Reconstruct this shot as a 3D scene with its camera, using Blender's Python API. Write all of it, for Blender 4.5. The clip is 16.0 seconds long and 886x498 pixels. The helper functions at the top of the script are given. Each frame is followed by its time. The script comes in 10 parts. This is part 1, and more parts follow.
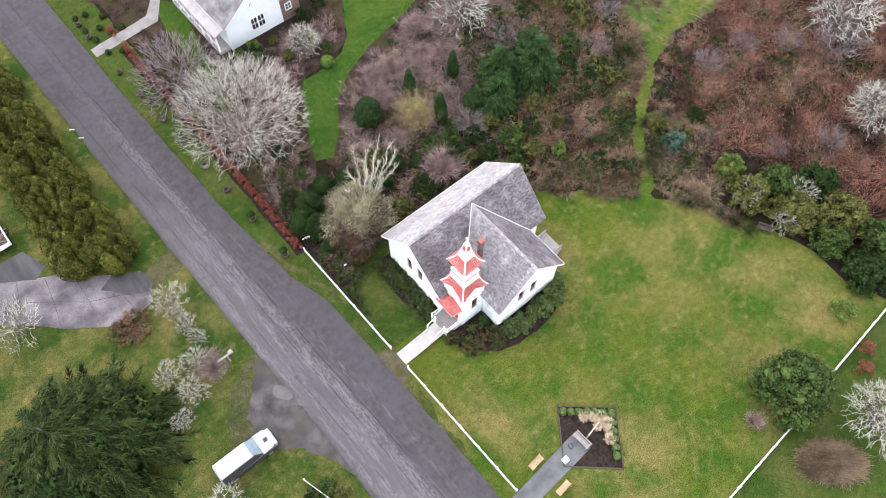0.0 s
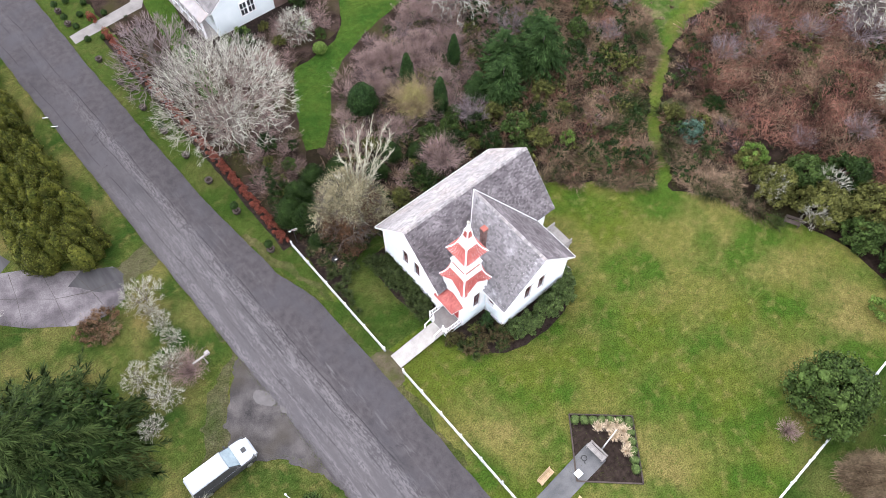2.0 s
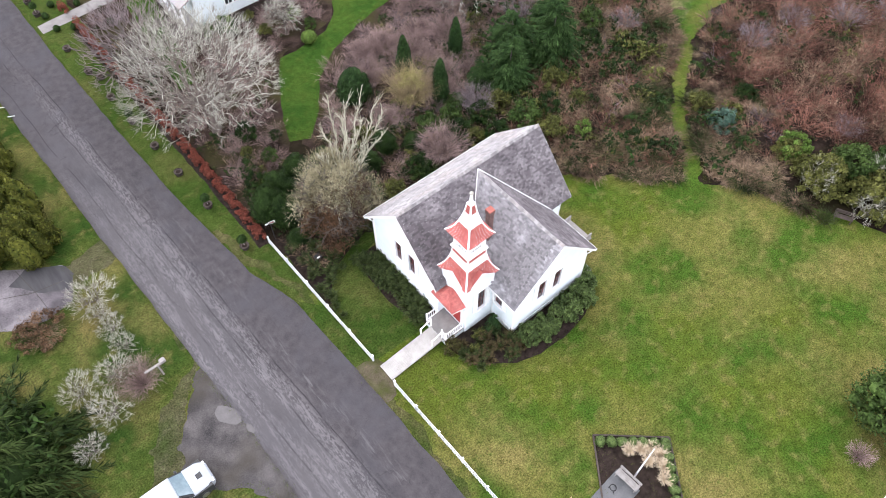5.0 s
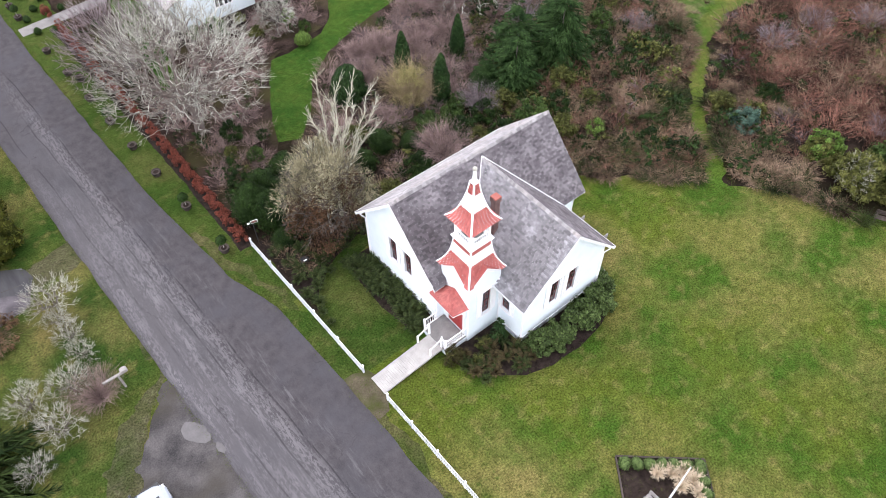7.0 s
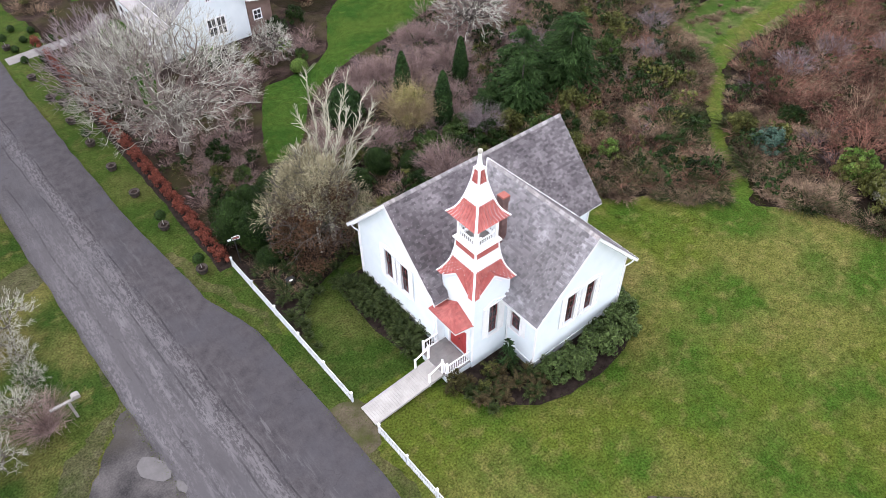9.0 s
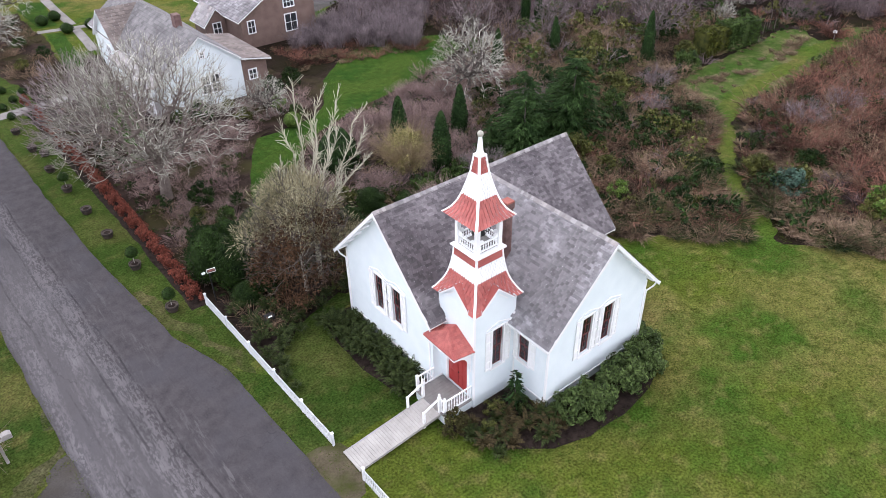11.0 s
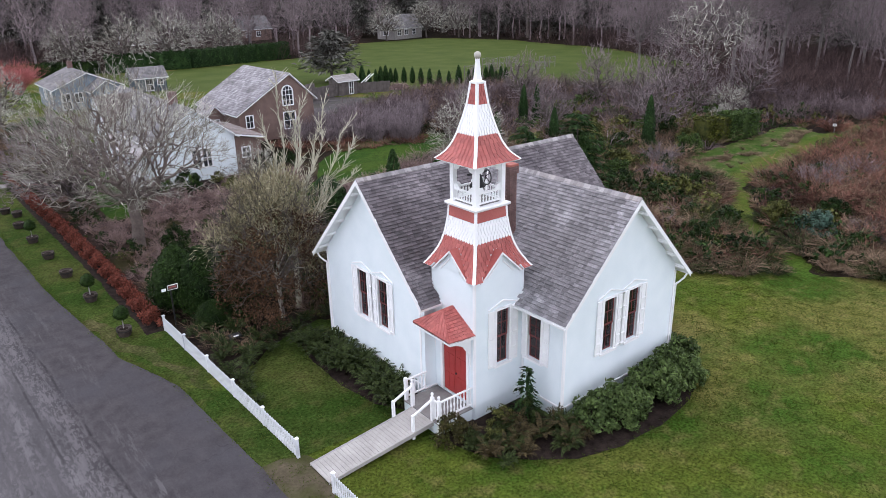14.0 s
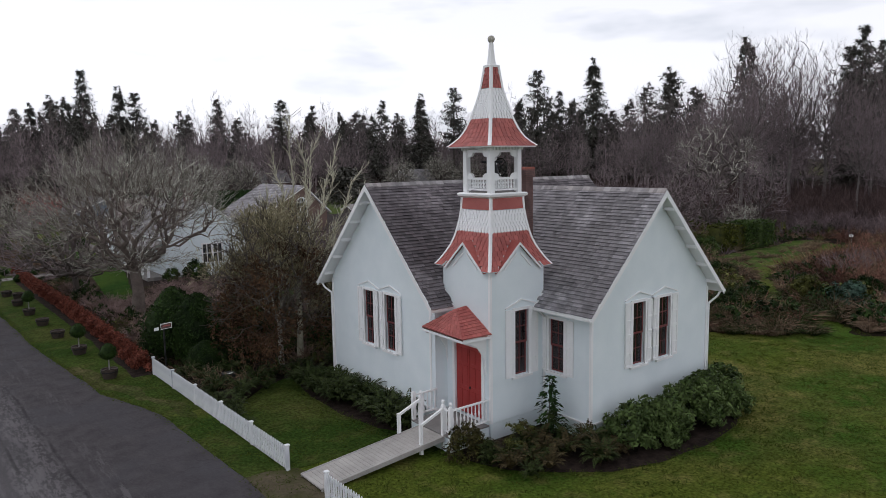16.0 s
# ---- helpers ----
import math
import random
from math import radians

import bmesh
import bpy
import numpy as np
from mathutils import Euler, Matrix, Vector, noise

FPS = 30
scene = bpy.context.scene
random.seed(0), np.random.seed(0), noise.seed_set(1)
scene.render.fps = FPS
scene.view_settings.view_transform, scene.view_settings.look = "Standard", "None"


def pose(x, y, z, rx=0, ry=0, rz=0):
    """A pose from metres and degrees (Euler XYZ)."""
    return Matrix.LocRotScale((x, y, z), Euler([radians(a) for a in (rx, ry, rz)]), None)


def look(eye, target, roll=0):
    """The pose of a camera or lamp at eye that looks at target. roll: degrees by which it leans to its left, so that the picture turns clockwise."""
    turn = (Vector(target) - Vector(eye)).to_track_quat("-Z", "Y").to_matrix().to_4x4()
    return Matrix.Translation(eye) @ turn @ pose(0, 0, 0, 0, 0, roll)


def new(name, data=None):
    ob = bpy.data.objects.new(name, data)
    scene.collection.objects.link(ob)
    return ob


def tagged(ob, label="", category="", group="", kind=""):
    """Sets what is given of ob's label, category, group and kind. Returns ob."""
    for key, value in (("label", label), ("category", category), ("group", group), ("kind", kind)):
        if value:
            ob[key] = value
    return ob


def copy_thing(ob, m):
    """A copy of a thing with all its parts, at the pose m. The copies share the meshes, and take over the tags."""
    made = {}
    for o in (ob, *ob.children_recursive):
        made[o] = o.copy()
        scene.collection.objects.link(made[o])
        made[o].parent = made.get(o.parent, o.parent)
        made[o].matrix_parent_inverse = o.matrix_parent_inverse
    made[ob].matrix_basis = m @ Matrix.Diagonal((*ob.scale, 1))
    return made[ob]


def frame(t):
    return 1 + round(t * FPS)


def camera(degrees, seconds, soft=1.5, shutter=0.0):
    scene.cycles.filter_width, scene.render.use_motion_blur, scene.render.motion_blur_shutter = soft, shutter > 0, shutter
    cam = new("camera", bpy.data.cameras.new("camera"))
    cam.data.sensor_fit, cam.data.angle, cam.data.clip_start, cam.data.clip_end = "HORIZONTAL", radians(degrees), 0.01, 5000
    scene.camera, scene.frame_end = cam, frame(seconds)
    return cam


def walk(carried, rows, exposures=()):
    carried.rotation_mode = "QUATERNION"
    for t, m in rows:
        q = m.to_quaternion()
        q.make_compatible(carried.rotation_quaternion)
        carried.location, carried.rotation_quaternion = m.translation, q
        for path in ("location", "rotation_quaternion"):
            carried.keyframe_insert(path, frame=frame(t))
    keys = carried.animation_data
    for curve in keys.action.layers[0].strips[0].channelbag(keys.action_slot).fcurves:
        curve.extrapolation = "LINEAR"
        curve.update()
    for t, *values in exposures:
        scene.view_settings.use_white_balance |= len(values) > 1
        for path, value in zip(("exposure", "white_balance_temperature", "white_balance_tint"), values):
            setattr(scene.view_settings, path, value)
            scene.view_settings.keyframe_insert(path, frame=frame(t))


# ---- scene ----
cam = camera(64.4, 16.0, soft=0.65)
METRES, EYE, TILT, LEAN, TURN = 50.0, 59.2, -62.0, 0.0, -40.0
ROWS = [
    (0.0, 0.0, 0.0, 0.0, 0.0, 0.0, -0.0),
    (0.5, 0.0014, 0.0277, -0.0134, 0.04, 0.5, -0.03),
    (1.0, 0.0032, 0.0553, -0.0276, 0.1, 1.03, -0.06),
    (1.5, 0.0039, 0.0821, -0.0407, 0.12, 1.54, -0.09),
    (2.0, 0.0048, 0.1102, -0.054, 0.17, 2.06, -0.12),
    (2.5, 0.0062, 0.1379, -0.0677, 0.22, 2.65, -0.14),
    (3.0, 0.0074, 0.1664, -0.0817, 0.27, 3.27, -0.17),
    (3.5, 0.0085, 0.194, -0.0953, 0.32, 3.87, -0.19),
    (4.0, 0.0092, 0.2217, -0.1089, 0.35, 4.56, -0.22),
    (6.5, 0.0137, 0.3616, -0.1802, 0.66, 10.08, -0.34),
    (7.0, 0.0139, 0.3895, -0.193, 0.69, 11.01, -0.4),
    (7.5, 0.014, 0.4165, -0.2062, 0.75, 12.56, -0.44),
    (8.0, 0.0143, 0.4443, -0.2198, 0.8, 14.21, -0.48),
    (8.5, 0.0149, 0.4722, -0.2339, 0.88, 15.85, -0.54),
    (11.0, 0.019, 0.6138, -0.3062, 1.14, 27.12, -0.52),
    (11.5, 0.0198, 0.6416, -0.321, 1.16, 29.83, -0.51),
    (12.0, 0.0208, 0.6688, -0.3353, 1.16, 32.41, -0.48),
    (12.5, 0.0215, 0.6992, -0.3503, 1.21, 35.21, -0.49),
    (13.0, 0.0219, 0.7273, -0.3637, 1.24, 37.29, -0.48),
    (13.5, 0.0224, 0.7545, -0.3769, 1.28, 39.03, -0.48),
    (14.0, 0.0224, 0.7812, -0.3919, 1.35, 41.22, -0.47),
    (14.5, 0.0225, 0.8085, -0.407, 1.38, 43.75, -0.49),
    (15.0, 0.0223, 0.8351, -0.42, 1.49, 46.34, -0.65),
    (15.5, 0.0217, 0.8631, -0.4326, 1.56, 50.02, -1.19),
    (16.0, 0.0198, 0.894, -0.4467, 1.78, 54.81, -1.38),
]
walk(cam, [(t, pose(0, 0, EYE, TILT, LEAN, TURN) @ pose(METRES * x, METRES * y, METRES * z, 90 + pitch, roll, yaw)) for t, x, y, z, yaw, pitch, roll in ROWS],
     exposures=[(0, 0.89, 6200, 16), (8.5, 0.64, 6150, 17), (11, 0.40, 6100, 18), (12.5, 0.20, 6040, 18), (14.5, 0.08, 5960, 18), (15.2, 0.06, 5980, 18), (16, -0.99, 6200, 14)])

# ---- world and light: bright overcast ----
SUN_ELEV, SUN_AZ = 58.0, -20.0
world = bpy.data.worlds.new("world")
scene.world = world
world.use_nodes = True
wn, wl = world.node_tree.nodes, world.node_tree.links
wn.clear()
w_out = wn.new("ShaderNodeOutputWorld")
w_bg = wn.new("ShaderNodeBackground")
w_sky = wn.new("ShaderNodeTexSky")
w_sky.sky_type, w_sky.sun_disc = "NISHITA", False
w_sky.sun_elevation, w_sky.sun_rotation = radians(SUN_ELEV), radians(SUN_AZ)
w_tc = wn.new("ShaderNodeTexCoord")
w_map = wn.new("ShaderNodeMapping")
w_map.inputs["Scale"].default_value = (1.6, 1.6, 6.0)
w_noise = wn.new("ShaderNodeTexNoise")
w_noise.inputs["Scale"].default_value, w_noise.inputs["Detail"].default_value = 1.7, 5.0
w_ramp = wn.new("ShaderNodeValToRGB")
w_ramp.color_ramp.elements[0].position, w_ramp.color_ramp.elements[0].color = 0.30, (0.74, 0.775, 0.81, 1)
w_ramp.color_ramp.elements[1].position, w_ramp.color_ramp.elements[1].color = 0.41, (1.03, 1.035, 1.045, 1)
w_scale = wn.new("ShaderNodeMix")
w_scale.data_type, w_scale.blend_type = "RGBA", "MIX"
w_scale.inputs[0].default_value = 0.9
w_gain = wn.new("ShaderNodeVectorMath")
w_gain.operation = "SCALE"
w_gain.inputs["Scale"].default_value = 13.0
wl.new(w_tc.outputs["Generated"], w_map.inputs[0])
wl.new(w_map.outputs[0], w_noise.inputs["Vector"])
wl.new(w_noise.outputs["Fac"], w_ramp.inputs[0])
w_dot = wn.new("ShaderNodeVectorMath")
w_dot.operation = "DOT_PRODUCT"
w_dot.inputs[1].default_value = (math.sin(radians(SUN_AZ)) * math.cos(radians(SUN_ELEV)), math.cos(radians(SUN_AZ)) * math.cos(radians(SUN_ELEV)), math.sin(radians(SUN_ELEV)))
w_glow = wn.new("ShaderNodeMapRange")
w_glow.inputs[1].default_value, w_glow.inputs[2].default_value = -0.2, 1.0
w_glow.inputs[3].default_value, w_glow.inputs[4].default_value = 16.0, 19.5
wl.new(w_tc.outputs["Generated"], w_dot.inputs[0])
wl.new(w_dot.outputs["Value"], w_glow.inputs[0])
w_sep = wn.new("ShaderNodeSeparateXYZ")
w_low = wn.new("ShaderNodeMapRange")
w_low.inputs[1].default_value, w_low.inputs[2].default_value = 0.0, 0.7
w_low.inputs[3].default_value, w_low.inputs[4].default_value = 1.55, 0.95
w_mul = wn.new("ShaderNodeMath")
w_mul.operation = "MULTIPLY"
wl.new(w_tc.outputs["Generated"], w_sep.inputs[0])
wl.new(w_sep.outputs["Z"], w_low.inputs[0])
wl.new(w_low.outputs[0], w_mul.inputs[0])
wl.new(w_glow.outputs[0], w_mul.inputs[1])
wl.new(w_mul.outputs[0], w_gain.inputs["Scale"])
wl.new(w_ramp.outputs[0], w_gain.inputs[0])
wl.new(w_sky.outputs[0], w_scale.inputs[6])
wl.new(w_gain.outputs[0], w_scale.inputs[7])
wl.new(w_scale.outputs[2], w_bg.inputs["Color"])
w_bg.inputs["Strength"].default_value = 0.085
wl.new(w_bg.outputs[0], w_out.inputs[0])
sun = new("sun", bpy.data.lights.new("sun", "SUN"))
sun.data.energy, sun.data.angle, sun.data.color = 0.95, radians(26), (1.0, 0.97, 0.93)
sun.matrix_world = look((0, 0, 100), (-100 * math.sin(radians(SUN_AZ)) , -100 * math.cos(radians(SUN_AZ)), 100 - 100 * math.tan(radians(SUN_ELEV))))


# ---- materials ----
def material(name, c1, c2, scale=3.0, fine=40.0, rough=0.8, bump=0.3, island=0.0, objrand=0.0, metal=0.0, c3=None, big=0.25, spec=0.4, stretch=(1, 1, 1), dist=0.02, lo=0.48, hi=0.98):
    """Two-scale noise between c1 and c2; c3 adds broad patches; island or objrand vary single pieces."""
    m = bpy.data.materials.new(name)
    m.use_nodes = True
    n, l = m.node_tree.nodes, m.node_tree.links
    b = n["Principled BSDF"]
    tc = n.new("ShaderNodeTexCoord")
    mp = n.new("ShaderNodeMapping")
    mp.inputs["Scale"].default_value = stretch
    l.new(tc.outputs["Object"], mp.inputs[0])
    na, nb = n.new("ShaderNodeTexNoise"), n.new("ShaderNodeTexNoise")
    na.inputs["Scale"].default_value, na.inputs["Detail"].default_value = scale, 6
    nb.inputs["Scale"].default_value, nb.inputs["Detail"].default_value = fine, 3
    for t in (na, nb):
        l.new(mp.outputs[0], t.inputs["Vector"])
    add = n.new("ShaderNodeMath")
    add.operation = "MULTIPLY_ADD"
    add.inputs[1].default_value, add.inputs[2].default_value = 0.45, 0.0
    l.new(nb.outputs["Fac"], add.inputs[0])
    l.new(na.outputs["Fac"], add.inputs[2])
    fac = add.outputs[0]
    ramp = n.new("ShaderNodeMapRange")
    ramp.inputs[1].default_value, ramp.inputs[2].default_value = lo, hi
    l.new(fac, ramp.inputs[0])
    fac = ramp.outputs[0]
    mix = n.new("ShaderNodeMix")
    mix.data_type = "RGBA"
    mix.inputs[6].default_value, mix.inputs[7].default_value = (*c1, 1), (*c2, 1)
    l.new(fac, mix.inputs[0])
    col = mix.outputs[2]
    if c3:
        nc = n.new("ShaderNodeTexNoise")
        nc.inputs["Scale"].default_value, nc.inputs["Detail"].default_value = big, 4
        l.new(mp.outputs[0], nc.inputs["Vector"])
        rr = n.new("ShaderNodeMapRange")
        rr.inputs[1].default_value, rr.inputs[2].default_value = 0.45, 0.66
        l.new(nc.outputs["Fac"], rr.inputs[0])
        m3 = n.new("ShaderNodeMix")
        m3.data_type = "RGBA"
        m3.inputs[7].default_value = (*c3, 1)
        l.new(rr.outputs[0], m3.inputs[0])
        l.new(col, m3.inputs[6])
        col = m3.outputs[2]
    if island or objrand:
        src = n.new("ShaderNodeNewGeometry").outputs["Random Per Island"] if island else n.new("ShaderNodeObjectInfo").outputs["Random"]
        amt = island or objrand
        rv = n.new("ShaderNodeMapRange")
        rv.inputs[3].default_value, rv.inputs[4].default_value = 1 - amt, 1 + amt
        l.new(src, rv.inputs[0])
        hs = n.new("ShaderNodeHueSaturation")
        l.new(rv.outputs[0], hs.inputs["Value"])
        l.new(col, hs.inputs["Color"])
        col = hs.outputs[0]
    l.new(col, b.inputs["Base Color"])
    b.inputs["Roughness"].default_value, b.inputs["Metallic"].default_value = rough, metal
    b.inputs["Specular IOR Level"].default_value = spec
    if bump:
        bp = n.new("ShaderNodeBump")
        bp.inputs["Strength"].default_value, bp.inputs["Distance"].default_value = bump, dist
        l.new(nb.outputs["Fac"], bp.inputs["Height"])
        l.new(bp.outputs[0], b.inputs["Normal"])
    return m


def leaf_material(name, c1, c2, amt=0.6, rough=0.6, scale=0.8, spec=0.08):
    return material(name, tuple(0.65 * k for k in c1), tuple(1.06 * k for k in c2), scale=scale, fine=6.0, rough=rough, bump=0, island=amt, spec=spec)


def grass_material(name, green, mid, straw, patches=(0.40, 0.66), big=0.085):
    """Mown grass: broad green and straw areas, blotches, and a fine speckle of blades with mowing lines."""
    m = bpy.data.materials.new(name)
    m.use_nodes = True
    n, l = m.node_tree.nodes, m.node_tree.links
    b = n["Principled BSDF"]
    tc = n.new("ShaderNodeTexCoord")

    def field(scale, detail, lo, hi, a=0.0, c=1.0, stretch=None, turn=0.0):
        t = n.new("ShaderNodeTexNoise")
        t.inputs["Scale"].default_value, t.inputs["Detail"].default_value = scale, detail
        src = tc.outputs["Object"]
        if stretch:
            mp = n.new("ShaderNodeMapping")
            mp.inputs["Rotation"].default_value = (0, 0, turn)
            mp.inputs["Scale"].default_value = stretch
            l.new(src, mp.inputs[0])
            src = mp.outputs[0]
        l.new(src, t.inputs["Vector"])
        r = n.new("ShaderNodeMapRange")
        for k, val in enumerate((lo, hi, a, c)):
            r.inputs[k + 1].default_value = val
        l.new(t.outputs["Fac"], r.inputs[0])
        return r.outputs[0], t.outputs["Fac"]

    def mix(fac, x, y):
        k = n.new("ShaderNodeMix")
        k.data_type = "RGBA"
        l.new(fac, k.inputs[0])
        for slot, v in ((6, x), (7, y)):
            if isinstance(v, tuple):
                k.inputs[slot].default_value = (*v, 1)
            else:
                l.new(v, k.inputs[slot])
        return k.outputs[2]

    col = mix(field(big, 3, *patches)[0], mid, straw)
    col = mix(field(0.22, 8, 0.43, 0.62, 0.0, 0.95)[0], col, green)
    col = mix(field(1.1, 8, 0.52, 0.70, 0.0, 0.55)[0], col, straw)
    col = mix(field(3.1, 5, 0.56, 0.72, 0.0, 0.55)[0], col, green)
    fine, height = field(9.0, 9, 0.30, 0.70, 0.50, 1.46)
    row = field(1.9, 5, 0.33, 0.67, 0.84, 1.16)[0]
    mul = n.new("ShaderNodeMath")
    mul.operation = "MULTIPLY"
    l.new(fine, mul.inputs[0])
    l.new(row, mul.inputs[1])
    hs = n.new("ShaderNodeHueSaturation")
    l.new(mul.outputs[0], hs.inputs["Value"])
    l.new(col, hs.inputs["Color"])
    l.new(hs.outputs[0], b.inputs["Base Color"])
    b.inputs["Roughness"].default_value, b.inputs["Specular IOR Level"].default_value = 0.95, 0.02
    bp = n.new("ShaderNodeBump")
    bp.inputs["Strength"].default_value, bp.inputs["Distance"].default_value = 0.8, 0.045
    l.new(height, bp.inputs["Height"])
    l.new(bp.outputs[0], b.inputs["Normal"])
    return m


M_GRASS = grass_material("grass", (0.034, 0.071, 0.0095), (0.068, 0.088, 0.0135), (0.144, 0.124, 0.042), (0.41, 0.63))
M_FRONT_GRASS = grass_material("front_grass", (0.024, 0.048, 0.0085), (0.041, 0.062, 0.013), (0.076, 0.074, 0.024), (0.46, 0.74), 0.2)
M_VERGE = grass_material("verge_grass", (0.021, 0.044, 0.0085), (0.046, 0.064, 0.014), (0.122, 0.104, 0.036), (0.42, 0.66), 0.2)
M_THIN = grass_material("thin_grass", (0.028, 0.046, 0.010), (0.046, 0.056, 0.016), (0.088, 0.078, 0.036), (0.40, 0.66), 0.5)
M_GARDEN_GRASS = grass_material("garden_grass", (0.022, 0.055, 0.009), (0.034, 0.068, 0.011), (0.052, 0.076, 0.014), (0.45, 0.8))
M_MUDGRASS = grass_material("muddy_grass", (0.027, 0.041, 0.011), (0.052, 0.055, 0.022), (0.090, 0.080, 0.050))
M_PATH = grass_material("trodden_grass", (0.040, 0.080, 0.011), (0.064, 0.090, 0.015), (0.105, 0.098, 0.030), (0.42, 0.7), 0.25)
M_FIELD = material("field_grass", (0.046, 0.068, 0.016), (0.076, 0.096, 0.026), 0.2, 4.0, 0.9, 0.6, spec=0.03)
# moss and grass darkened by the painted shade of the spruce
M_SHADEGRASS = grass_material("shaded_grass", (0.020, 0.036, 0.007), (0.036, 0.048, 0.011), (0.056, 0.048, 0.020), (0.42, 0.7), 0.3)
M_ROUGH = grass_material("rough_grass", (0.034, 0.068, 0.012), (0.058, 0.086, 0.020), (0.130, 0.116, 0.056), (0.50, 0.68), 0.45)
# soil kept near black: the shade in gaps between plants is in the colour
M_SOIL = material("soil", (0.007, 0.0055, 0.005), (0.033, 0.023, 0.018), 0.9, 4.0, 0.95, 1.0, c3=(0.016, 0.014, 0.007), big=0.2, dist=0.12, spec=0.02)
M_LITTER = material("garden_litter", (0.010, 0.007, 0.006), (0.064, 0.044, 0.036), 0.8, 7.0, 0.95, 1.0, c3=(0.040, 0.036, 0.016), big=0.3, dist=0.12, spec=0.02)
M_MULCH = material("mulch", (0.012, 0.009, 0.008), (0.040, 0.029, 0.024), 3.0, 14.0, 0.95, 0.9, dist=0.03, spec=0.05)
M_ASPHALT = material("asphalt", (0.040, 0.039, 0.042), (0.066, 0.064, 0.067), 0.9, 9.0, 0.9, 0.6, c3=(0.080, 0.078, 0.080), big=0.8, stretch=(1.0, 0.16, 1), spec=0.1)
M_GRAVEL = material("gravel", (0.030, 0.028, 0.029), (0.105, 0.096, 0.094), 0.8, 11.0, 0.85, 0.9, c3=(0.050, 0.044, 0.036), dist=0.04, spec=0.15)
M_EARTH = material("bare_earth", (0.050, 0.043, 0.026), (0.115, 0.096, 0.066), 1.2, 9.0, 0.95, 0.9, c3=(0.055, 0.062, 0.020), big=0.8, dist=0.04, spec=0.03)
M_PUDDLE = material("puddle", (0.056, 0.051, 0.052), (0.084, 0.077, 0.078), 1.4, 7.0, 0.30, 0, spec=0.30)
M_CONCRETE = material("concrete", (0.068, 0.061, 0.066), (0.215, 0.196, 0.206), 0.6, 8.0, 0.9, 0.4, c3=(0.068, 0.060, 0.066), spec=0.1, big=0.35)
M_PALECONC = material("pale_concrete", (0.15, 0.14, 0.135), (0.27, 0.255, 0.245), 0.8, 12.0, 0.9, 0.3, spec=0.1)
M_DARKCONC = material("pebbled_concrete", (0.075, 0.078, 0.082), (0.15, 0.15, 0.153), 0.9, 30.0, 0.9, 0.4, spec=0.1)
M_WHITE = material("white_paint", (0.715, 0.79, 0.82), (0.785, 0.85, 0.875), 1.2, 30.0, 0.55, 0.12)
M_TRIM = material("white_trim", (0.82, 0.83, 0.84), (0.88, 0.885, 0.89), 2.0, 30.0, 0.5, 0.08)
M_RED = material("red_paint", (0.32, 0.075, 0.065), (0.43, 0.132, 0.115), 1.5, 18.0, 0.6, 0.25, island=0.16)
M_DOOR = material("door_red", (0.30, 0.028, 0.026), (0.37, 0.045, 0.04), 2.0, 25.0, 0.45, 0.1)
M_SASH = material("maroon_sash", (0.13, 0.028, 0.03), (0.18, 0.045, 0.045), 3.0, 30.0, 0.5, 0.1)
# slope tones: weathering plus the light each roof side gets, both in colour
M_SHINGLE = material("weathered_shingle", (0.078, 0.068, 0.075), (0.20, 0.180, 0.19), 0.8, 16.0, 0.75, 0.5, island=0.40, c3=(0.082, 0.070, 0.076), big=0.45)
M_SHINGLE_PALE = material("pale_shingle", (0.20, 0.19, 0.195), (0.38, 0.36, 0.36), 0.8, 16.0, 0.7, 0.5, island=0.3, c3=(0.30, 0.27, 0.26), big=0.6)
M_SHINGLE1 = material("weathered_shingle_piece", (0.105, 0.099, 0.105), (0.27, 0.256, 0.265), 0.8, 16.0, 0.75, 0.5, objrand=0.30, c3=(0.12, 0.108, 0.114), big=0.45)
M_SHINGLE_MID = material("mid_shingle", (0.135, 0.130, 0.138), (0.33, 0.316, 0.330), 2.5, 20.0, 0.75, 0.5, island=0.28, c3=(0.150, 0.140, 0.148), big=0.45)
M_LIGHTROOF = material("old_grey_shingle", (0.09, 0.086, 0.088), (0.22, 0.21, 0.212), 0.6, 14.0, 0.9, 0.4, island=0.22)
M_BRICK = material("brick", (0.085, 0.048, 0.044), (0.20, 0.125, 0.115), 3.0, 25.0, 0.9, 0.4, island=0.3)
M_CAP = material("chimney_cap_tile", (0.26, 0.08, 0.065), (0.38, 0.13, 0.10), 3.0, 25.0, 0.85, 0.3)
M_MORTAR = material("mortar", (0.06, 0.05, 0.046), (0.11, 0.09, 0.085), 3.0, 30.0, 0.95, 0.3)
M_WOOD = material("weathered_wood", (0.29, 0.277, 0.26), (0.43, 0.41, 0.39), 1.5, 25.0, 0.85, 0.3, island=0.15)
M_BENCHWOOD = material("bench_wood", (0.34, 0.24, 0.14), (0.50, 0.37, 0.23), 3.0, 30.0, 0.7, 0.2, island=0.1)
M_GREYWOOD = material("grey_wood", (0.20, 0.185, 0.175), (0.33, 0.31, 0.30), 3.0, 30.0, 0.85, 0.3, island=0.15)
M_DECK = material("porch_deck", (0.17, 0.16, 0.155), (0.25, 0.24, 0.23), 2.0, 25.0, 0.8, 0.2, island=0.1)
M_BROWNWALL = material("brown_cedar_siding", (0.13, 0.085, 0.07), (0.21, 0.145, 0.125), 1.0, 18.0, 0.9, 0.4, island=0.15)
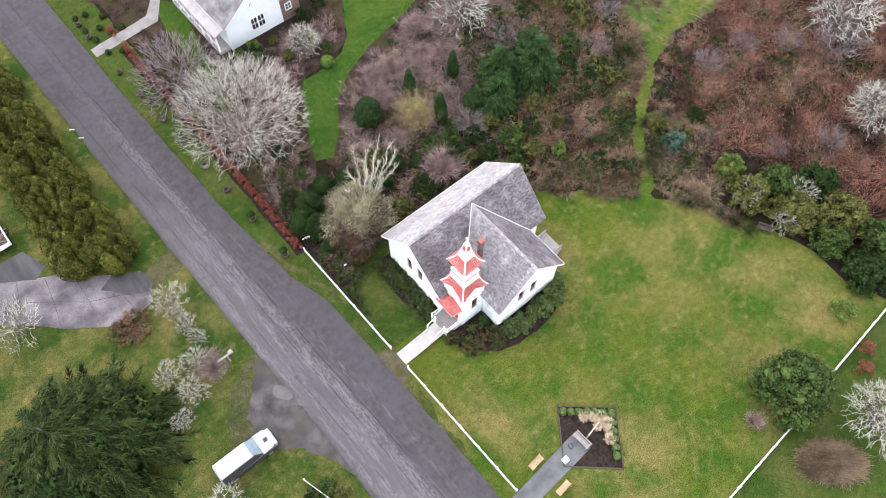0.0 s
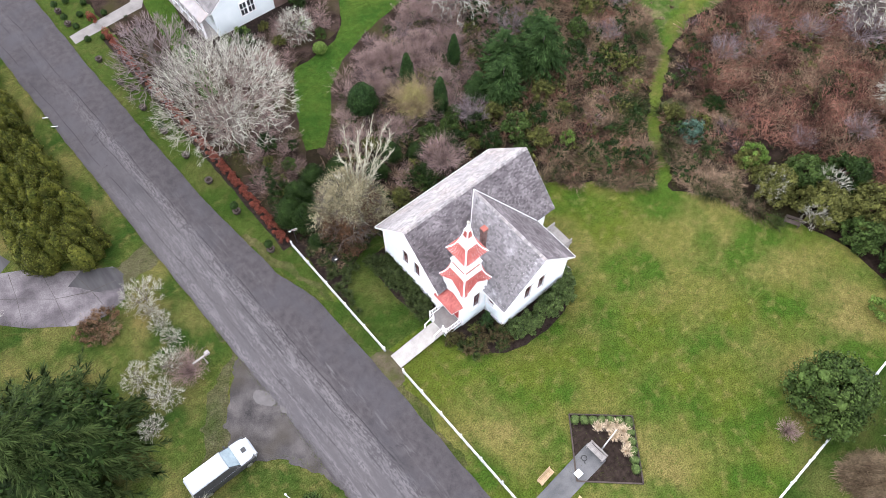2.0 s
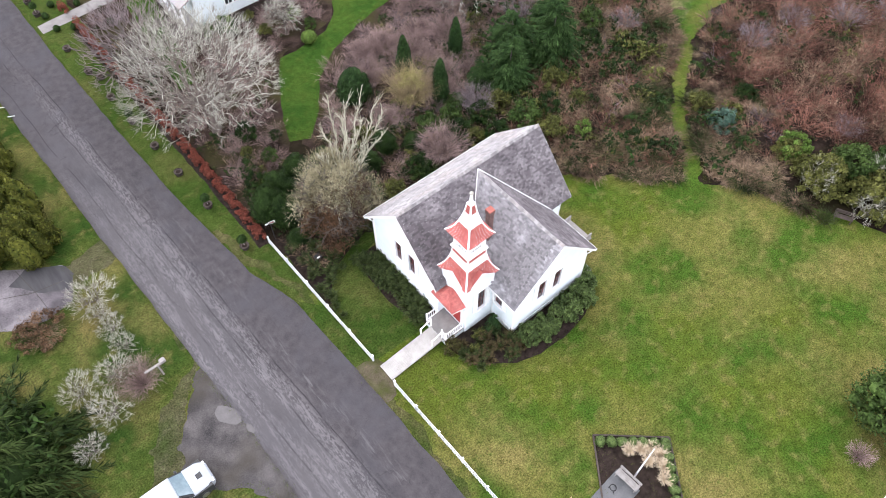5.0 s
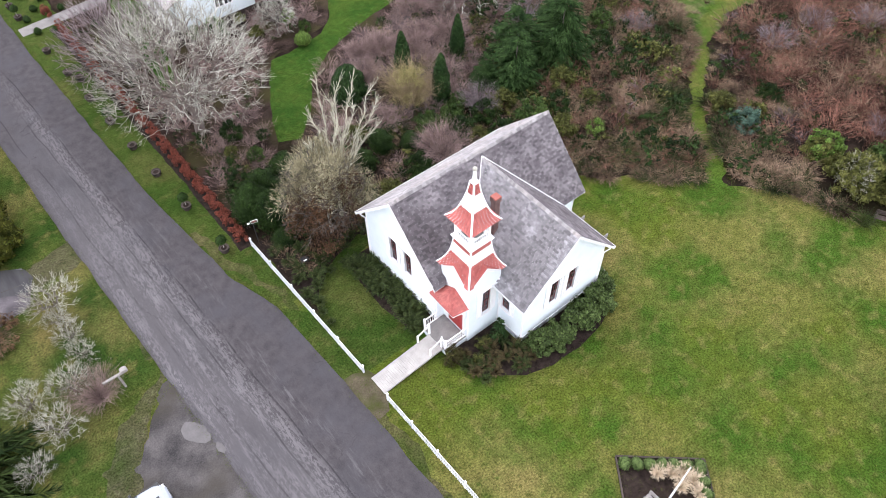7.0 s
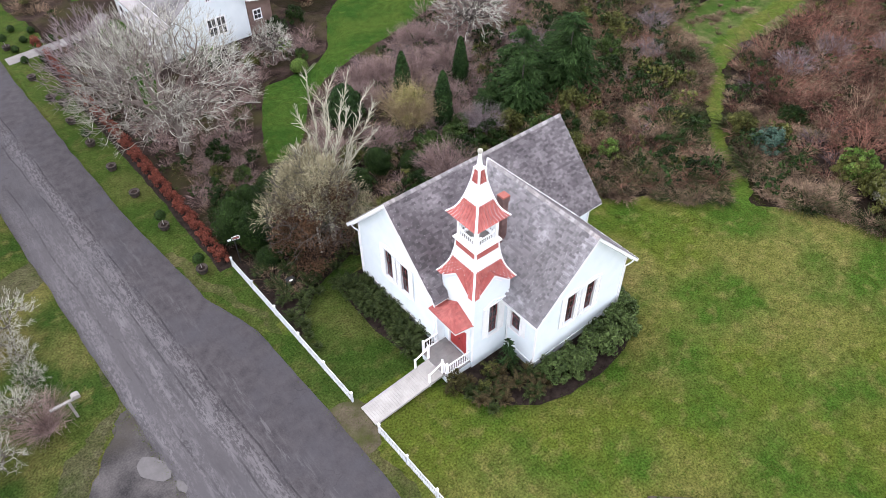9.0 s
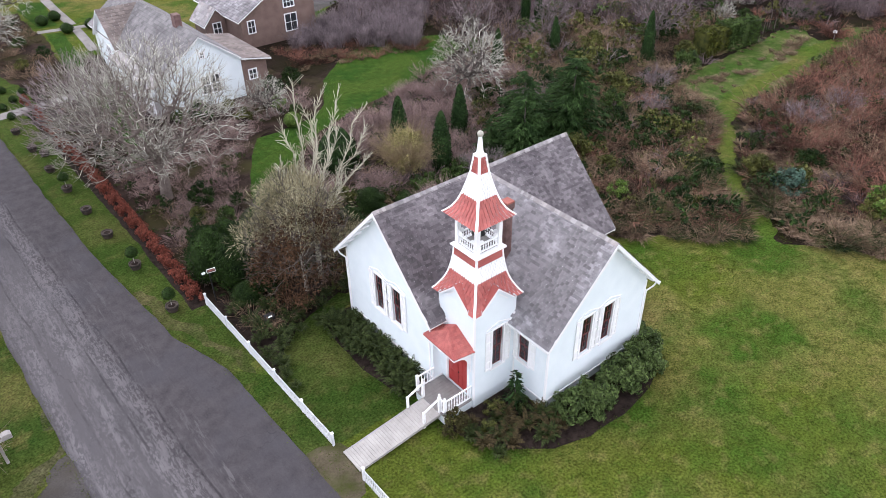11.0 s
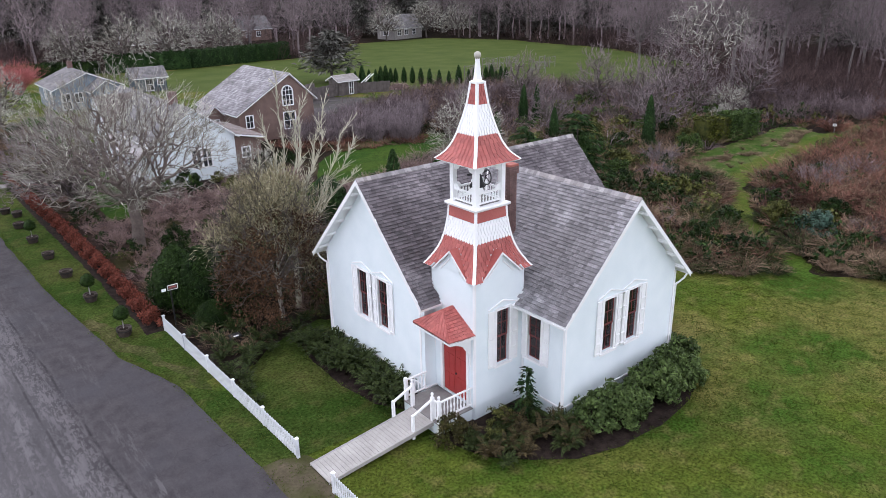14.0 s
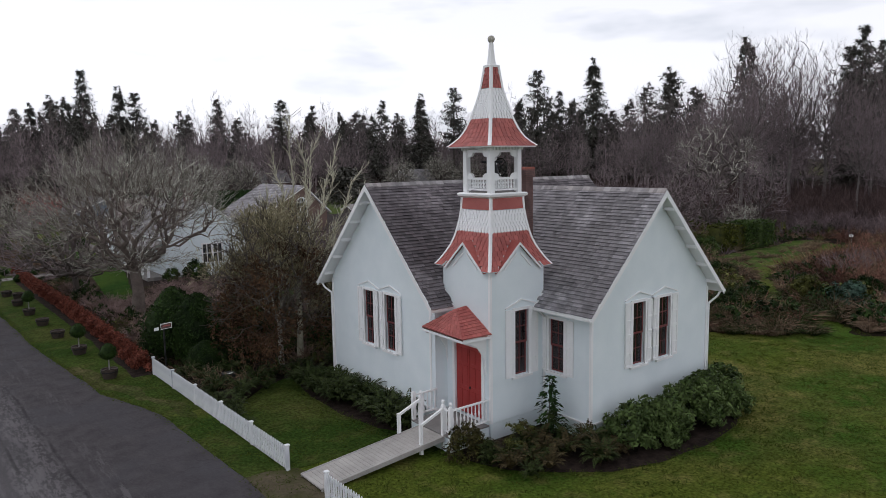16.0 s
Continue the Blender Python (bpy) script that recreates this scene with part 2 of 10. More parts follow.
M_GREYWALL = material("grey_blue_siding", (0.15, 0.19, 0.23), (0.21, 0.25, 0.29), 1.0, 18.0, 0.8, 0.2)
M_DARKBLUE = material("dark_blue_siding", (0.035, 0.055, 0.075), (0.06, 0.085, 0.105), 1.0, 18.0, 0.7, 0.2)
M_BARREL = material("barrel_wood", (0.034, 0.026, 0.022), (0.075, 0.056, 0.046), 4.0, 30.0, 0.8, 0.3)
M_IRON = material("black_iron", (0.02, 0.02, 0.022), (0.045, 0.045, 0.045), 4.0, 30.0, 0.5, 0.1, metal=0.6)
M_CARPAINT = material("white_car_paint", (0.30, 0.325, 0.36), (0.35, 0.375, 0.41), 1.0, 10.0, 0.22, 0, spec=0.6)
M_DARKPLASTIC = material("dark_trim", (0.02, 0.021, 0.023), (0.04, 0.041, 0.043), 4.0, 30.0, 0.5, 0)
M_TYRE = material("tyre", (0.018, 0.018, 0.018), (0.035, 0.035, 0.035), 6.0, 40.0, 0.8, 0.1)
M_CHROME = material("alloy", (0.55, 0.55, 0.56), (0.65, 0.65, 0.66), 6.0, 40.0, 0.3, 0, metal=0.9)
M_FENCE = material("weathered_white_paint", (0.70, 0.72, 0.75), (0.86, 0.87, 0.88), 1.6, 18.0, 0.6, 0.15, c3=(0.42, 0.44, 0.49), big=0.9)
M_OLDBOARD = material("old_dark_boards", (0.066, 0.056, 0.054), (0.150, 0.128, 0.122), 1.5, 18.0, 0.9, 0.4, island=0.2)
M_BROWNROOF = material("brown_shingle", (0.105, 0.085, 0.078), (0.215, 0.180, 0.165), 0.8, 14.0, 0.85, 0.4, island=0.2)
M_MAROON = material("maroon_boards", (0.045, 0.016, 0.020), (0.080, 0.030, 0.036), 1.0, 12.0, 0.85, 0.3)
M_WOODBRUSH = material("dusky_undergrowth", (0.036, 0.024, 0.024), (0.135, 0.094, 0.088), 0.25, 3.0, 0.95, 0.2, island=0.45, spec=0.04)
M_ALDER = material("grey_alder_bark", (0.12, 0.105, 0.10), (0.26, 0.235, 0.225), 1.2, 10.0, 0.95, 0.4, spec=0.05)
M_BALL = material("stone_ball", (0.33, 0.32, 0.27), (0.48, 0.46, 0.40), 6.0, 30.0, 0.8, 0.2)
M_BARK = material("bark", (0.072, 0.061, 0.054), (0.144, 0.126, 0.112), 2.0, 12.0, 0.95, 0.6, dist=0.03, spec=0.1)
def toplit_lichen_material(name, pale1, pale2, bark):
    """Dark bark with pale lichen; up-facing sides coloured paler, as if lit from above."""
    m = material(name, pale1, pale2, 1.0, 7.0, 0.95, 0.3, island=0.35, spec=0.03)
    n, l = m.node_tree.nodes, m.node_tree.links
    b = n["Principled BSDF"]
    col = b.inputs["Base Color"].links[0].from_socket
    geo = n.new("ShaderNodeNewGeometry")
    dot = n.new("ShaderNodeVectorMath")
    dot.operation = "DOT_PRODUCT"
    # faces turned this way, upwards, get the paler sunlit tone
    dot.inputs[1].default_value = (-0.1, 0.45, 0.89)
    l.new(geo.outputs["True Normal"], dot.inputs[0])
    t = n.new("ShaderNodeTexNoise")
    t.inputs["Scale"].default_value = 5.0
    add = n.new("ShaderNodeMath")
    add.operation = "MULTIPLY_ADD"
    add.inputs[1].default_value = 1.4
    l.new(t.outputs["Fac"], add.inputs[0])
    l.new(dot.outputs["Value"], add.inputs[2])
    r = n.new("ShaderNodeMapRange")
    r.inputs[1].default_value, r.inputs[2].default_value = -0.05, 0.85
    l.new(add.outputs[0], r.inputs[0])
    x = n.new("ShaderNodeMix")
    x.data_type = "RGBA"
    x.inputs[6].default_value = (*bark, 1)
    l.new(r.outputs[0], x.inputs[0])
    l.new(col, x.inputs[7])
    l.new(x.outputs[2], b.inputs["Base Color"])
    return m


M_TOPLIT_LICHEN = toplit_lichen_material("toplit_lichen_twigs", (0.32, 0.315, 0.265), (0.62, 0.61, 0.53), (0.13, 0.104, 0.096))
M_MOSSTWIG = material("mossy_twigs", (0.100, 0.086, 0.048), (0.400, 0.365, 0.240), 0.8, 5.0, 0.95, 0.3, island=0.5, spec=0.05)
M_DEADWOOD = material("dead_wood", (0.30, 0.285, 0.21), (0.58, 0.56, 0.45), 2.0, 9.0, 0.95, 0.3, island=0.25, spec=0.03)
M_TWIG = material("grey_twigs", (0.135, 0.108, 0.112), (0.31, 0.256, 0.262), 0.3, 5.0, 0.95, 0.2, island=0.35, spec=0.05)
M_PINKTWIG = material("pinkish_twigs", (0.085, 0.056, 0.051), (0.43, 0.315, 0.292), 1.0, 9.0, 0.95, 0.2, island=0.3, spec=0.05)
M_REDBRUSH = material("russet_twigs", (0.018, 0.009, 0.0075), (0.275, 0.137, 0.102), 0.30, 3.0, 0.95, 0.2, lo=0.54, hi=0.88, island=0.55, spec=0.05)
M_PURPLEBRUSH = material("mauve_twigs", (0.040, 0.029, 0.030), (0.245, 0.190, 0.194), 0.35, 3.0, 0.95, 0.2, island=0.45, spec=0.05)
M_BROWNBRUSH = material("brown_twigs", (0.016, 0.010, 0.0075), (0.30, 0.212, 0.147), 0.35, 3.0, 0.95, 0.2, lo=0.54, hi=0.88, island=0.5, spec=0.05)
M_STRAW = material("dry_grass", (0.20, 0.15, 0.085), (0.38, 0.30, 0.19), 0.6, 5.0, 0.95, 0.2, island=0.35, spec=0.05)
M_TAN = material("tan_blades", (0.060, 0.042, 0.025), (0.30, 0.228, 0.150), 0.6, 5.0, 0.95, 0.2, island=0.4, spec=0.05)
M_MAUVETWIG = material("grey_mauve_twigs", (0.090, 0.071, 0.076), (0.33, 0.275, 0.285), 1.0, 6.0, 0.95, 0.2, island=0.35, spec=0.05)
M_PLUME = material("pale_plumes", (0.55, 0.45, 0.32), (0.70, 0.60, 0.46), 2.0, 9.0, 0.95, 0.2, island=0.2, spec=0.1)
L_DARK = leaf_material("dark_leaves", (0.008, 0.020, 0.005), (0.031, 0.058, 0.013))
L_RHODO = leaf_material("rhododendron_leaves", (0.022, 0.048, 0.011), (0.068, 0.104, 0.026))
L_GLOSSY = leaf_material("glossy_leaves", (0.036, 0.066, 0.016), (0.118, 0.166, 0.052), spec=0.14)
L_OLIVE = leaf_material("olive_leaves", (0.050, 0.058, 0.014), (0.125, 0.128, 0.036))
L_BRIGHT = leaf_material("bright_leaves", (0.07, 0.14, 0.02), (0.15, 0.22, 0.05))
L_YELLOW = leaf_material("yellowish_leaves", (0.20, 0.18, 0.06), (0.36, 0.32, 0.14))
L_CEDAR = leaf_material("cedar_foliage", (0.018, 0.033, 0.006), (0.102, 0.106, 0.019), scale=1.6)
L_FIR = leaf_material("fir_needles", (0.010, 0.022, 0.006), (0.044, 0.064, 0.019), spec=0.03)
L_PINE = leaf_material("pine_needles", (0.012, 0.032, 0.010), (0.046, 0.082, 0.025), spec=0.03)
# needles paled towards grey: the distance haze is in this colour
L_HAZY_FIR = leaf_material("hazy_fir_needles", (0.080, 0.080, 0.070), (0.160, 0.155, 0.135), spec=0.02)
L_CYPRESS = leaf_material("cypress_leaves", (0.015, 0.040, 0.012), (0.036, 0.070, 0.020))
L_BLUE = leaf_material("blue_green_leaves", (0.038, 0.080, 0.058), (0.085, 0.135, 0.10))
L_FERN = leaf_material("fern_fronds", (0.010, 0.022, 0.006), (0.054, 0.070, 0.021))
L_REDHEDGE = leaf_material("russet_beech_leaves", (0.11, 0.030, 0.020), (0.26, 0.082, 0.054))
L_BROWNLEAF = leaf_material("brown_leaves", (0.040, 0.022, 0.014), (0.118, 0.066, 0.036))


def road_material():
    """Asphalt: speckled, with a pale worn band near the middle, fine lengthwise streaks and a dark joint."""
    m = material("asphalt", (0.041, 0.037, 0.040), (0.067, 0.061, 0.064), 1.6, 14.0, 0.9, 0.8, c3=(0.060, 0.057, 0.063), big=0.3, spec=0.08, lo=0.50, hi=0.90)
    n, l = m.node_tree.nodes, m.node_tree.links
    b = n["Principled BSDF"]
    col = b.inputs["Base Color"].links[0].from_socket
    tc = n.new("ShaderNodeTexCoord")
    sep = n.new("ShaderNodeSeparateXYZ")
    l.new(tc.outputs["Object"], sep.inputs[0])

    def calc(op, a, c, d=None):
        x = n.new("ShaderNodeMath")
        x.operation = op
        for k, v in enumerate((a, c) if d is None else (a, c, d)):
            if isinstance(v, float):
                x.inputs[k].default_value = v
            else:
                l.new(v, x.inputs[k])
        return x.outputs[0]

    def streak(sx, sy, scale, lo, hi):
        mp = n.new("ShaderNodeMapping")
        mp.inputs["Scale"].default_value = (sx, sy, 1)
        l.new(tc.outputs["Object"], mp.inputs[0])
        t = n.new("ShaderNodeTexNoise")
        t.inputs["Scale"].default_value, t.inputs["Detail"].default_value, t.inputs["Roughness"].default_value = scale, 10, 0.72
        l.new(mp.outputs[0], t.inputs["Vector"])
        return fit(t.outputs["Fac"], lo, hi, 0.0, 1.0)

    def fit(v, a, c, d, e):
        r = n.new("ShaderNodeMapRange")
        for k, val in enumerate((a, c, d, e)):
            r.inputs[k + 1].default_value = val
        l.new(v, r.inputs[0])
        return r.outputs[0]

    def blend(col, fac, rgb):
        x = n.new("ShaderNodeMix")
        x.data_type = "RGBA"
        x.inputs[7].default_value = (*rgb, 1)
        l.new(fac, x.inputs[0])
        l.new(col, x.inputs[6])
        return x.outputs[2]

    wob = n.new("ShaderNodeTexNoise")
    wob.inputs["Scale"].default_value = 0.12
    l.new(tc.outputs["Object"], wob.inputs["Vector"])
    s = calc("ADD", calc("MULTIPLY_ADD", sep.outputs["Y"], 0.047, sep.outputs["X"]), calc("MULTIPLY_ADD", wob.outputs["Fac"], 0.9, -6.05))
    south = fit(sep.outputs["Y"], 34.0, 52.0, 1.0, 0.0)
    mid = fit(sep.outputs["Y"], 52.0, 64.0, 1.0, 0.15)
    grit = streak(1.0, 0.14, 5.0, 0.50, 0.57)
    blotch = streak(1.0, 0.10, 1.2, 0.42, 0.62)
    speck = streak(1.0, 0.42, 8.5, 0.50, 0.55)
    dust = streak(1.0, 0.5, 13.0, 0.40, 0.66)
    # the west half is bleached, with exposed stone in a strong band near the middle; the east stays dark and close
    west = calc("MULTIPLY", fit(s, 0.3, -0.7, 0.0, 1.0), fit(s, -3.6, -2.9, 0.0, 1.0))
    col = blend(col, calc("MULTIPLY", calc("MULTIPLY", west, fit(sep.outputs["Y"], 40.0, 66.0, 1.0, 0.0)), 0.62), (0.100, 0.094, 0.098))
    col = blend(col, calc("MULTIPLY", dust, 0.28), (0.088, 0.084, 0.088))
    band = fit(calc("ABSOLUTE", s, 0.0), 0.10, 0.85, 1.0, 0.0)
    col = blend(col, calc("MULTIPLY", calc("MULTIPLY", band, mid), calc("MAXIMUM", calc("MULTIPLY", grit, 0.62), calc("MULTIPLY", speck, 0.62))), (0.148, 0.139, 0.143))
    col = blend(col, calc("MULTIPLY", calc("MULTIPLY", west, south), calc("MULTIPLY", calc("MULTIPLY", calc("MAXIMUM", speck, grit), blotch), 0.85)), (0.158, 0.150, 0.155))
    east = fit(calc("ABSOLUTE", calc("ADD", s, -1.5), 0.0), 0.2, 0.9, 1.0, 0.0)
    col = blend(col, calc("MULTIPLY", calc("MULTIPLY", east, south), calc("MULTIPLY", calc("MULTIPLY", grit, blotch), 0.6)), (0.125, 0.119, 0.122))
    col = blend(col, calc("MULTIPLY", streak(1.0, 0.3, 0.4, 0.50, 0.66), 0.40), (0.034, 0.033, 0.036))
    vo = n.new("ShaderNodeTexVoronoi")
    vo.feature = "DISTANCE_TO_EDGE"
    vo.inputs["Scale"].default_value = 0.32
    wn = n.new("ShaderNodeTexNoise")
    wn.inputs["Scale"].default_value, wn.inputs["Detail"].default_value = 1.6, 6
    va = n.new("ShaderNodeVectorMath")
    va.operation = "MULTIPLY_ADD"
    va.inputs[1].default_value = (1.1, 1.1, 0.0)
    l.new(tc.outputs["Object"], wn.inputs["Vector"])
    l.new(wn.outputs["Color"], va.inputs[0])
    l.new(tc.outputs["Object"], va.inputs[2])
    l.new(va.outputs[0], vo.inputs["Vector"])
    col = blend(col, calc("MULTIPLY", calc("MULTIPLY", fit(vo.outputs["Distance"], 0.002, 0.010, 1.0, 0.0), streak(1.0, 1.0, 0.25, 0.50, 0.60)), 0.42), (0.024, 0.023, 0.024))
    for off, dark in ((0.62, 0.5), (-0.52, 0.6), (2.15, 0.45)):
        seam = calc("ABSOLUTE", calc("ADD", s, off), 0.0)
        col = blend(col, calc("MULTIPLY", calc("MULTIPLY", fit(seam, 0.02, 0.07, 1.0, 0.0), streak(1.0, 0.35, 0.7, 0.42, 0.55)), dark), (0.020, 0.019, 0.020))
    l.new(col, b.inputs["Base Color"])
    return m


def glass_material():
    m = bpy.data.materials.new("window_glass")
    m.use_nodes = True
    b = m.node_tree.nodes["Principled BSDF"]
    b.inputs["Base Color"].default_value = (0.10, 0.09, 0.10, 1)
    b.inputs["Roughness"].default_value = 0.03
    b.inputs["Transmission Weight"].default_value = 0.85
    b.inputs["IOR"].default_value = 1.45
    return m


M_GLASS = glass_material()
M_ROAD = road_material()


# ---- mesh helpers ----
class Geo:
    """Collects points and faces of one mesh."""

    def __init__(self):
        self.v, self.f = [], []

    def face(self, *pts):
        k = len(self.v)
        self.v.extend(tuple(p) for p in pts)
        self.f.append(tuple(range(k, k + len(pts))))
        return self

    def extr(self, pts, vec):
        """A solid: the polygon pts pushed along vec."""
        k, n = len(self.v), len(pts)
        self.v.extend(tuple(p) for p in pts)
        self.v.extend((p[0] + vec[0], p[1] + vec[1], p[2] + vec[2]) for p in pts)
        self.f.append(tuple(range(k + n - 1, k - 1, -1)))
        self.f.append(tuple(range(k + n, k + 2 * n)))
        for i in range(n):
            j = (i + 1) % n
            self.f.append((k + i, k + j, k + n + j, k + n + i))
        return self

    def box(self, x0, x1, y0, y1, z0, z1):
        return self.extr([(x0, y0, z0), (x1, y0, z0), (x1, y1, z0), (x0, y1, z0)], (0, 0, z1 - z0))

    def bevel_box(self, x0, x1, y0, y1, z0, z1, b=0.02):
        """A box with chamfered top and bottom edges."""
        self.rings([[(x0 + b, y0 + b, z0), (x1 - b, y0 + b, z0), (x1 - b, y1 - b, z0), (x0 + b, y1 - b, z0)],
                    [(x0, y0, z0 + b), (x1, y0, z0 + b), (x1, y1, z0 + b), (x0, y1, z0 + b)],
                    [(x0, y0, z1 - b), (x1, y0, z1 - b), (x1, y1, z1 - b), (x0, y1, z1 - b)],
                    [(x0 + b, y0 + b, z1), (x1 - b, y0 + b, z1), (x1 - b, y1 - b, z1), (x0 + b, y1 - b, z1)]])
        return self

    def rings(self, rings, caps=True):
        k, n = len(self.v), len(rings[0])
        for r in rings:
            self.v.extend(tuple(p) for p in r)
        for a in range(len(rings) - 1):
            for i in range(n):
                j = (i + 1) % n
                self.f.append((k + a * n + i, k + a * n + j, k + (a + 1) * n + j, k + (a + 1) * n + i))
        if caps:
            self.f.append(tuple(range(k + n - 1, k - 1, -1)))
            e = k + (len(rings) - 1) * n
            self.f.append(tuple(range(e, e + n)))
        return self

    def tube(self, p, q, r0, r1, n=6, caps=False):
        p, q = Vector(p), Vector(q)
        d = q - p
        if d.length < 1e-6:
            return self
        a = d.orthogonal().normalized()
        b = d.cross(a).normalized()
        ring = [(math.cos(2 * math.pi * i / n), math.sin(2 * math.pi * i / n)) for i in range(n)]
        return self.rings([[p + (a * c + b * s) * r0 for c, s in ring], [q + (a * c + b * s) * r1 for c, s in ring]], caps)

    def lathe(self, cx, cy, prof, n=10):
        """Turned round the upright axis; prof holds (radius, height)."""
        return self.rings([[(cx + r * math.cos(2 * math.pi * i / n), cy + r * math.sin(2 * math.pi * i / n), z) for i in range(n)] for r, z in prof])

    def add_arrays(self, v, f):
        k = len(self.v)
        self.v.extend(map(tuple, v))
        self.f.extend(tuple(i + k for i in t) for t in f)
        return self

    def mesh(self, name):
        me = bpy.data.meshes.new(name)
        me.from_pydata(self.v, [], self.f)
        me.update()
        return me


def thing(name, at, label, category, group="", kind=""):
    ob = new(name)
    ob.location = at
    ob.empty_display_size = 0.2
    return tagged(ob, label, category, group, kind)


def part(name, geo, mat, parent, label="", smooth=False, local=False):
    """One mesh under a thing (world coordinates, unless local) or under a part of it."""
    me = geo.mesh(name)
    me.materials.append(mat)
    if smooth:
        me.polygons.foreach_set("use_smooth", [True] * len(me.polygons))
    ob = new(name, me)
    ob.parent = parent
    if not local and parent.type == "EMPTY":
        ob.matrix_parent_inverse = Matrix.Translation(-Vector(parent.location))
    return tagged(ob, label)


def solo(name, geo, mat, label, category, group="", kind="", at=(0, 0, 0), smooth=False):
    me = geo.mesh(name)
    me.materials.append(mat)
    if smooth:
        me.polygons.foreach_set("use_smooth", [True] * len(me.polygons))
    ob = new(name, me)
    ob.location = at
    return tagged(ob, label, category, group, kind)


def inside(x, y, poly):
    c, n = False, len(poly)
    for i in range(n):
        (x0, y0), (x1, y1) = poly[i], poly[i - 1]
        if (y0 > y) != (y1 > y) and x < (x1 - x0) * (y - y0) / (y1 - y0) + x0:
            c = not c
    return c


def soft_outline(poly, step=0.6, amp=0.25, seed=0):
    """The outline cut into short pieces and shaken, for edges of grass and earth."""
    out = []
    for i, (x0, y0) in enumerate(poly):
        x1, y1 = poly[(i + 1) % len(poly)]
        n = max(1, int(math.hypot(x1 - x0, y1 - y0) / step))
        for k in range(n):
            x, y = x0 + (x1 - x0) * k / n, y0 + (y1 - y0) * k / n
            d = noise.noise_vector(Vector((x * 0.6, y * 0.6, seed))) * amp + noise.noise_vector(Vector((x * 2.1, y * 2.1, seed + 5))) * amp * 0.4
            out.append((x + d.x, y + d.y))
    return out


def patch(name, poly, z, mat, label, category, amp=0.25, kind="structure", thick=0.3, step=0.6):
    bm = bmesh.new()
    pts = soft_outline(poly, step, amp, len(name)) if amp else poly
    top = [bm.verts.new((x, y, z)) for x, y in pts]
    f = bm.faces.new(top)
    f.normal_update()
    if f.normal.z < 0:
        f.normal_flip()
    bmesh.ops.triangulate(bm, faces=[f], quad_method="FIXED", ngon_method="EAR_CLIP")
    me = bpy.data.meshes.new(name)
    bm.to_mesh(me)
    bm.free()
    if sum(p.normal.z for p in me.polygons) < 0:
        me.flip_normals()
    me.materials.append(mat)
    return tagged(new(name, me), label, category, "", kind)

# ---- ground and paving ----
def ground_sheet():
    g = Geo()
    xs = [-1500, -400, -150] + [-100 + 8 * i for i in range(45)] + [300, 500, 1500]
    ys = [-1500, -400, -150] + [-100 + 8 * i for i in range(55)] + [400, 600, 1500]
    for y in ys:
        for x in xs:
            g.v.append((x, y, 0.0))
    w = len(xs)
    for j in range(len(ys) - 1):
        for i in range(w - 1):
            g.f.append((j * w + i, j * w + i + 1, (j + 1) * w + i + 1, (j + 1) * w + i))
    return solo("ground", g, M_GRASS, "mown winter lawn with green and straw-coloured patches", "lawn", kind="structure")


ground_sheet()
ROAD = [(1.5, -60), (9.3, -60), (9.25, 4), (9.05, 16), (8.9, 22), (8.7, 26.8), (8.2, 28.6), (7.5, 31), (7.15, 35), (6.6, 41), (6.2, 51), (5.85, 63), (5.7, 80), (5.9, 130), (-1.0, 130), (-0.85, 78), (-0.15, 54), (0.3, 41), (0.9, 27), (1.3, 20)]
patch("road", ROAD, 0.03, M_ROAD, "worn grey asphalt village road with cracked paler tracks", "road", amp=0.12)
patch("road_apron", [(2.4, 27.0), (0.6, 26.0), (-1.0, 24.6), (-3.0, 22.4), (-3.8, 20.6), (-2.0, 18.2), (-0.2, 17.2), (0.8, 15.0), (1.4, 11.5), (2.4, 12)], 0.018, M_GRAVEL, "muddy gravel pull-off beside the road", "gravel", amp=0.7, step=0.25)
patch("puddle", [(0.05, 22.3), (0.2, 22.9), (0.6, 23.1), (1.0, 22.8), (1.25, 22.2), (1.3, 21.6), (1.1, 21.2), (0.75, 21.3), (0.45, 21.7)], 0.036, M_PUDDLE, "shallow rain puddle on the gravel", "puddle", amp=0.3, step=0.08)
patch("puddle", [(1.15, 20.75), (1.35, 20.95), (1.55, 20.8), (1.6, 20.4), (1.35, 20.15), (1.15, 20.4)], 0.036, M_PUDDLE, "small rain puddle on the gravel", "puddle", amp=0.2, step=0.07)
patch("verge", [(2.2, -20), (2.0, 27), (1.3, 41), (0.6, 56), (0.2, 78), (0.0, 100), (-60, 100), (-60, -20)], 0.006, M_VERGE, "rough mossy verge and neighbouring yard", "lawn", amp=0.1, step=2.0)
# dark patch that puts the spruce's shade into the grass colour
patch("spruce_litter", [(-22, 33), (-15, 35), (-9.5, 32.6), (-7.6, 28), (-8.0, 23), (-12, 19.5), (-20, 20), (-24, 26)], 0.009, M_SHADEGRASS, "thin mossy grass painted dark as the shade under the spruce", "lawn", amp=1.2, step=0.4)
patch("driveway", [(-3.0, 40.5), (-2.7, 39.2), (-3.6, 37.0), (-5.6, 36.6), (-8.0, 37.4), (-10.8, 39.5), (-13.0, 41.8), (-15.3, 43.8), (-24, 49), (-22, 53), (-13.6, 48.0), (-11.0, 46.2), (-9.2, 45.2), (-7.6, 43.7), (-5.2, 41.8)], 0.018, M_CONCRETE, "curved concrete driveway with damp stains", "driveway", amp=0.06)
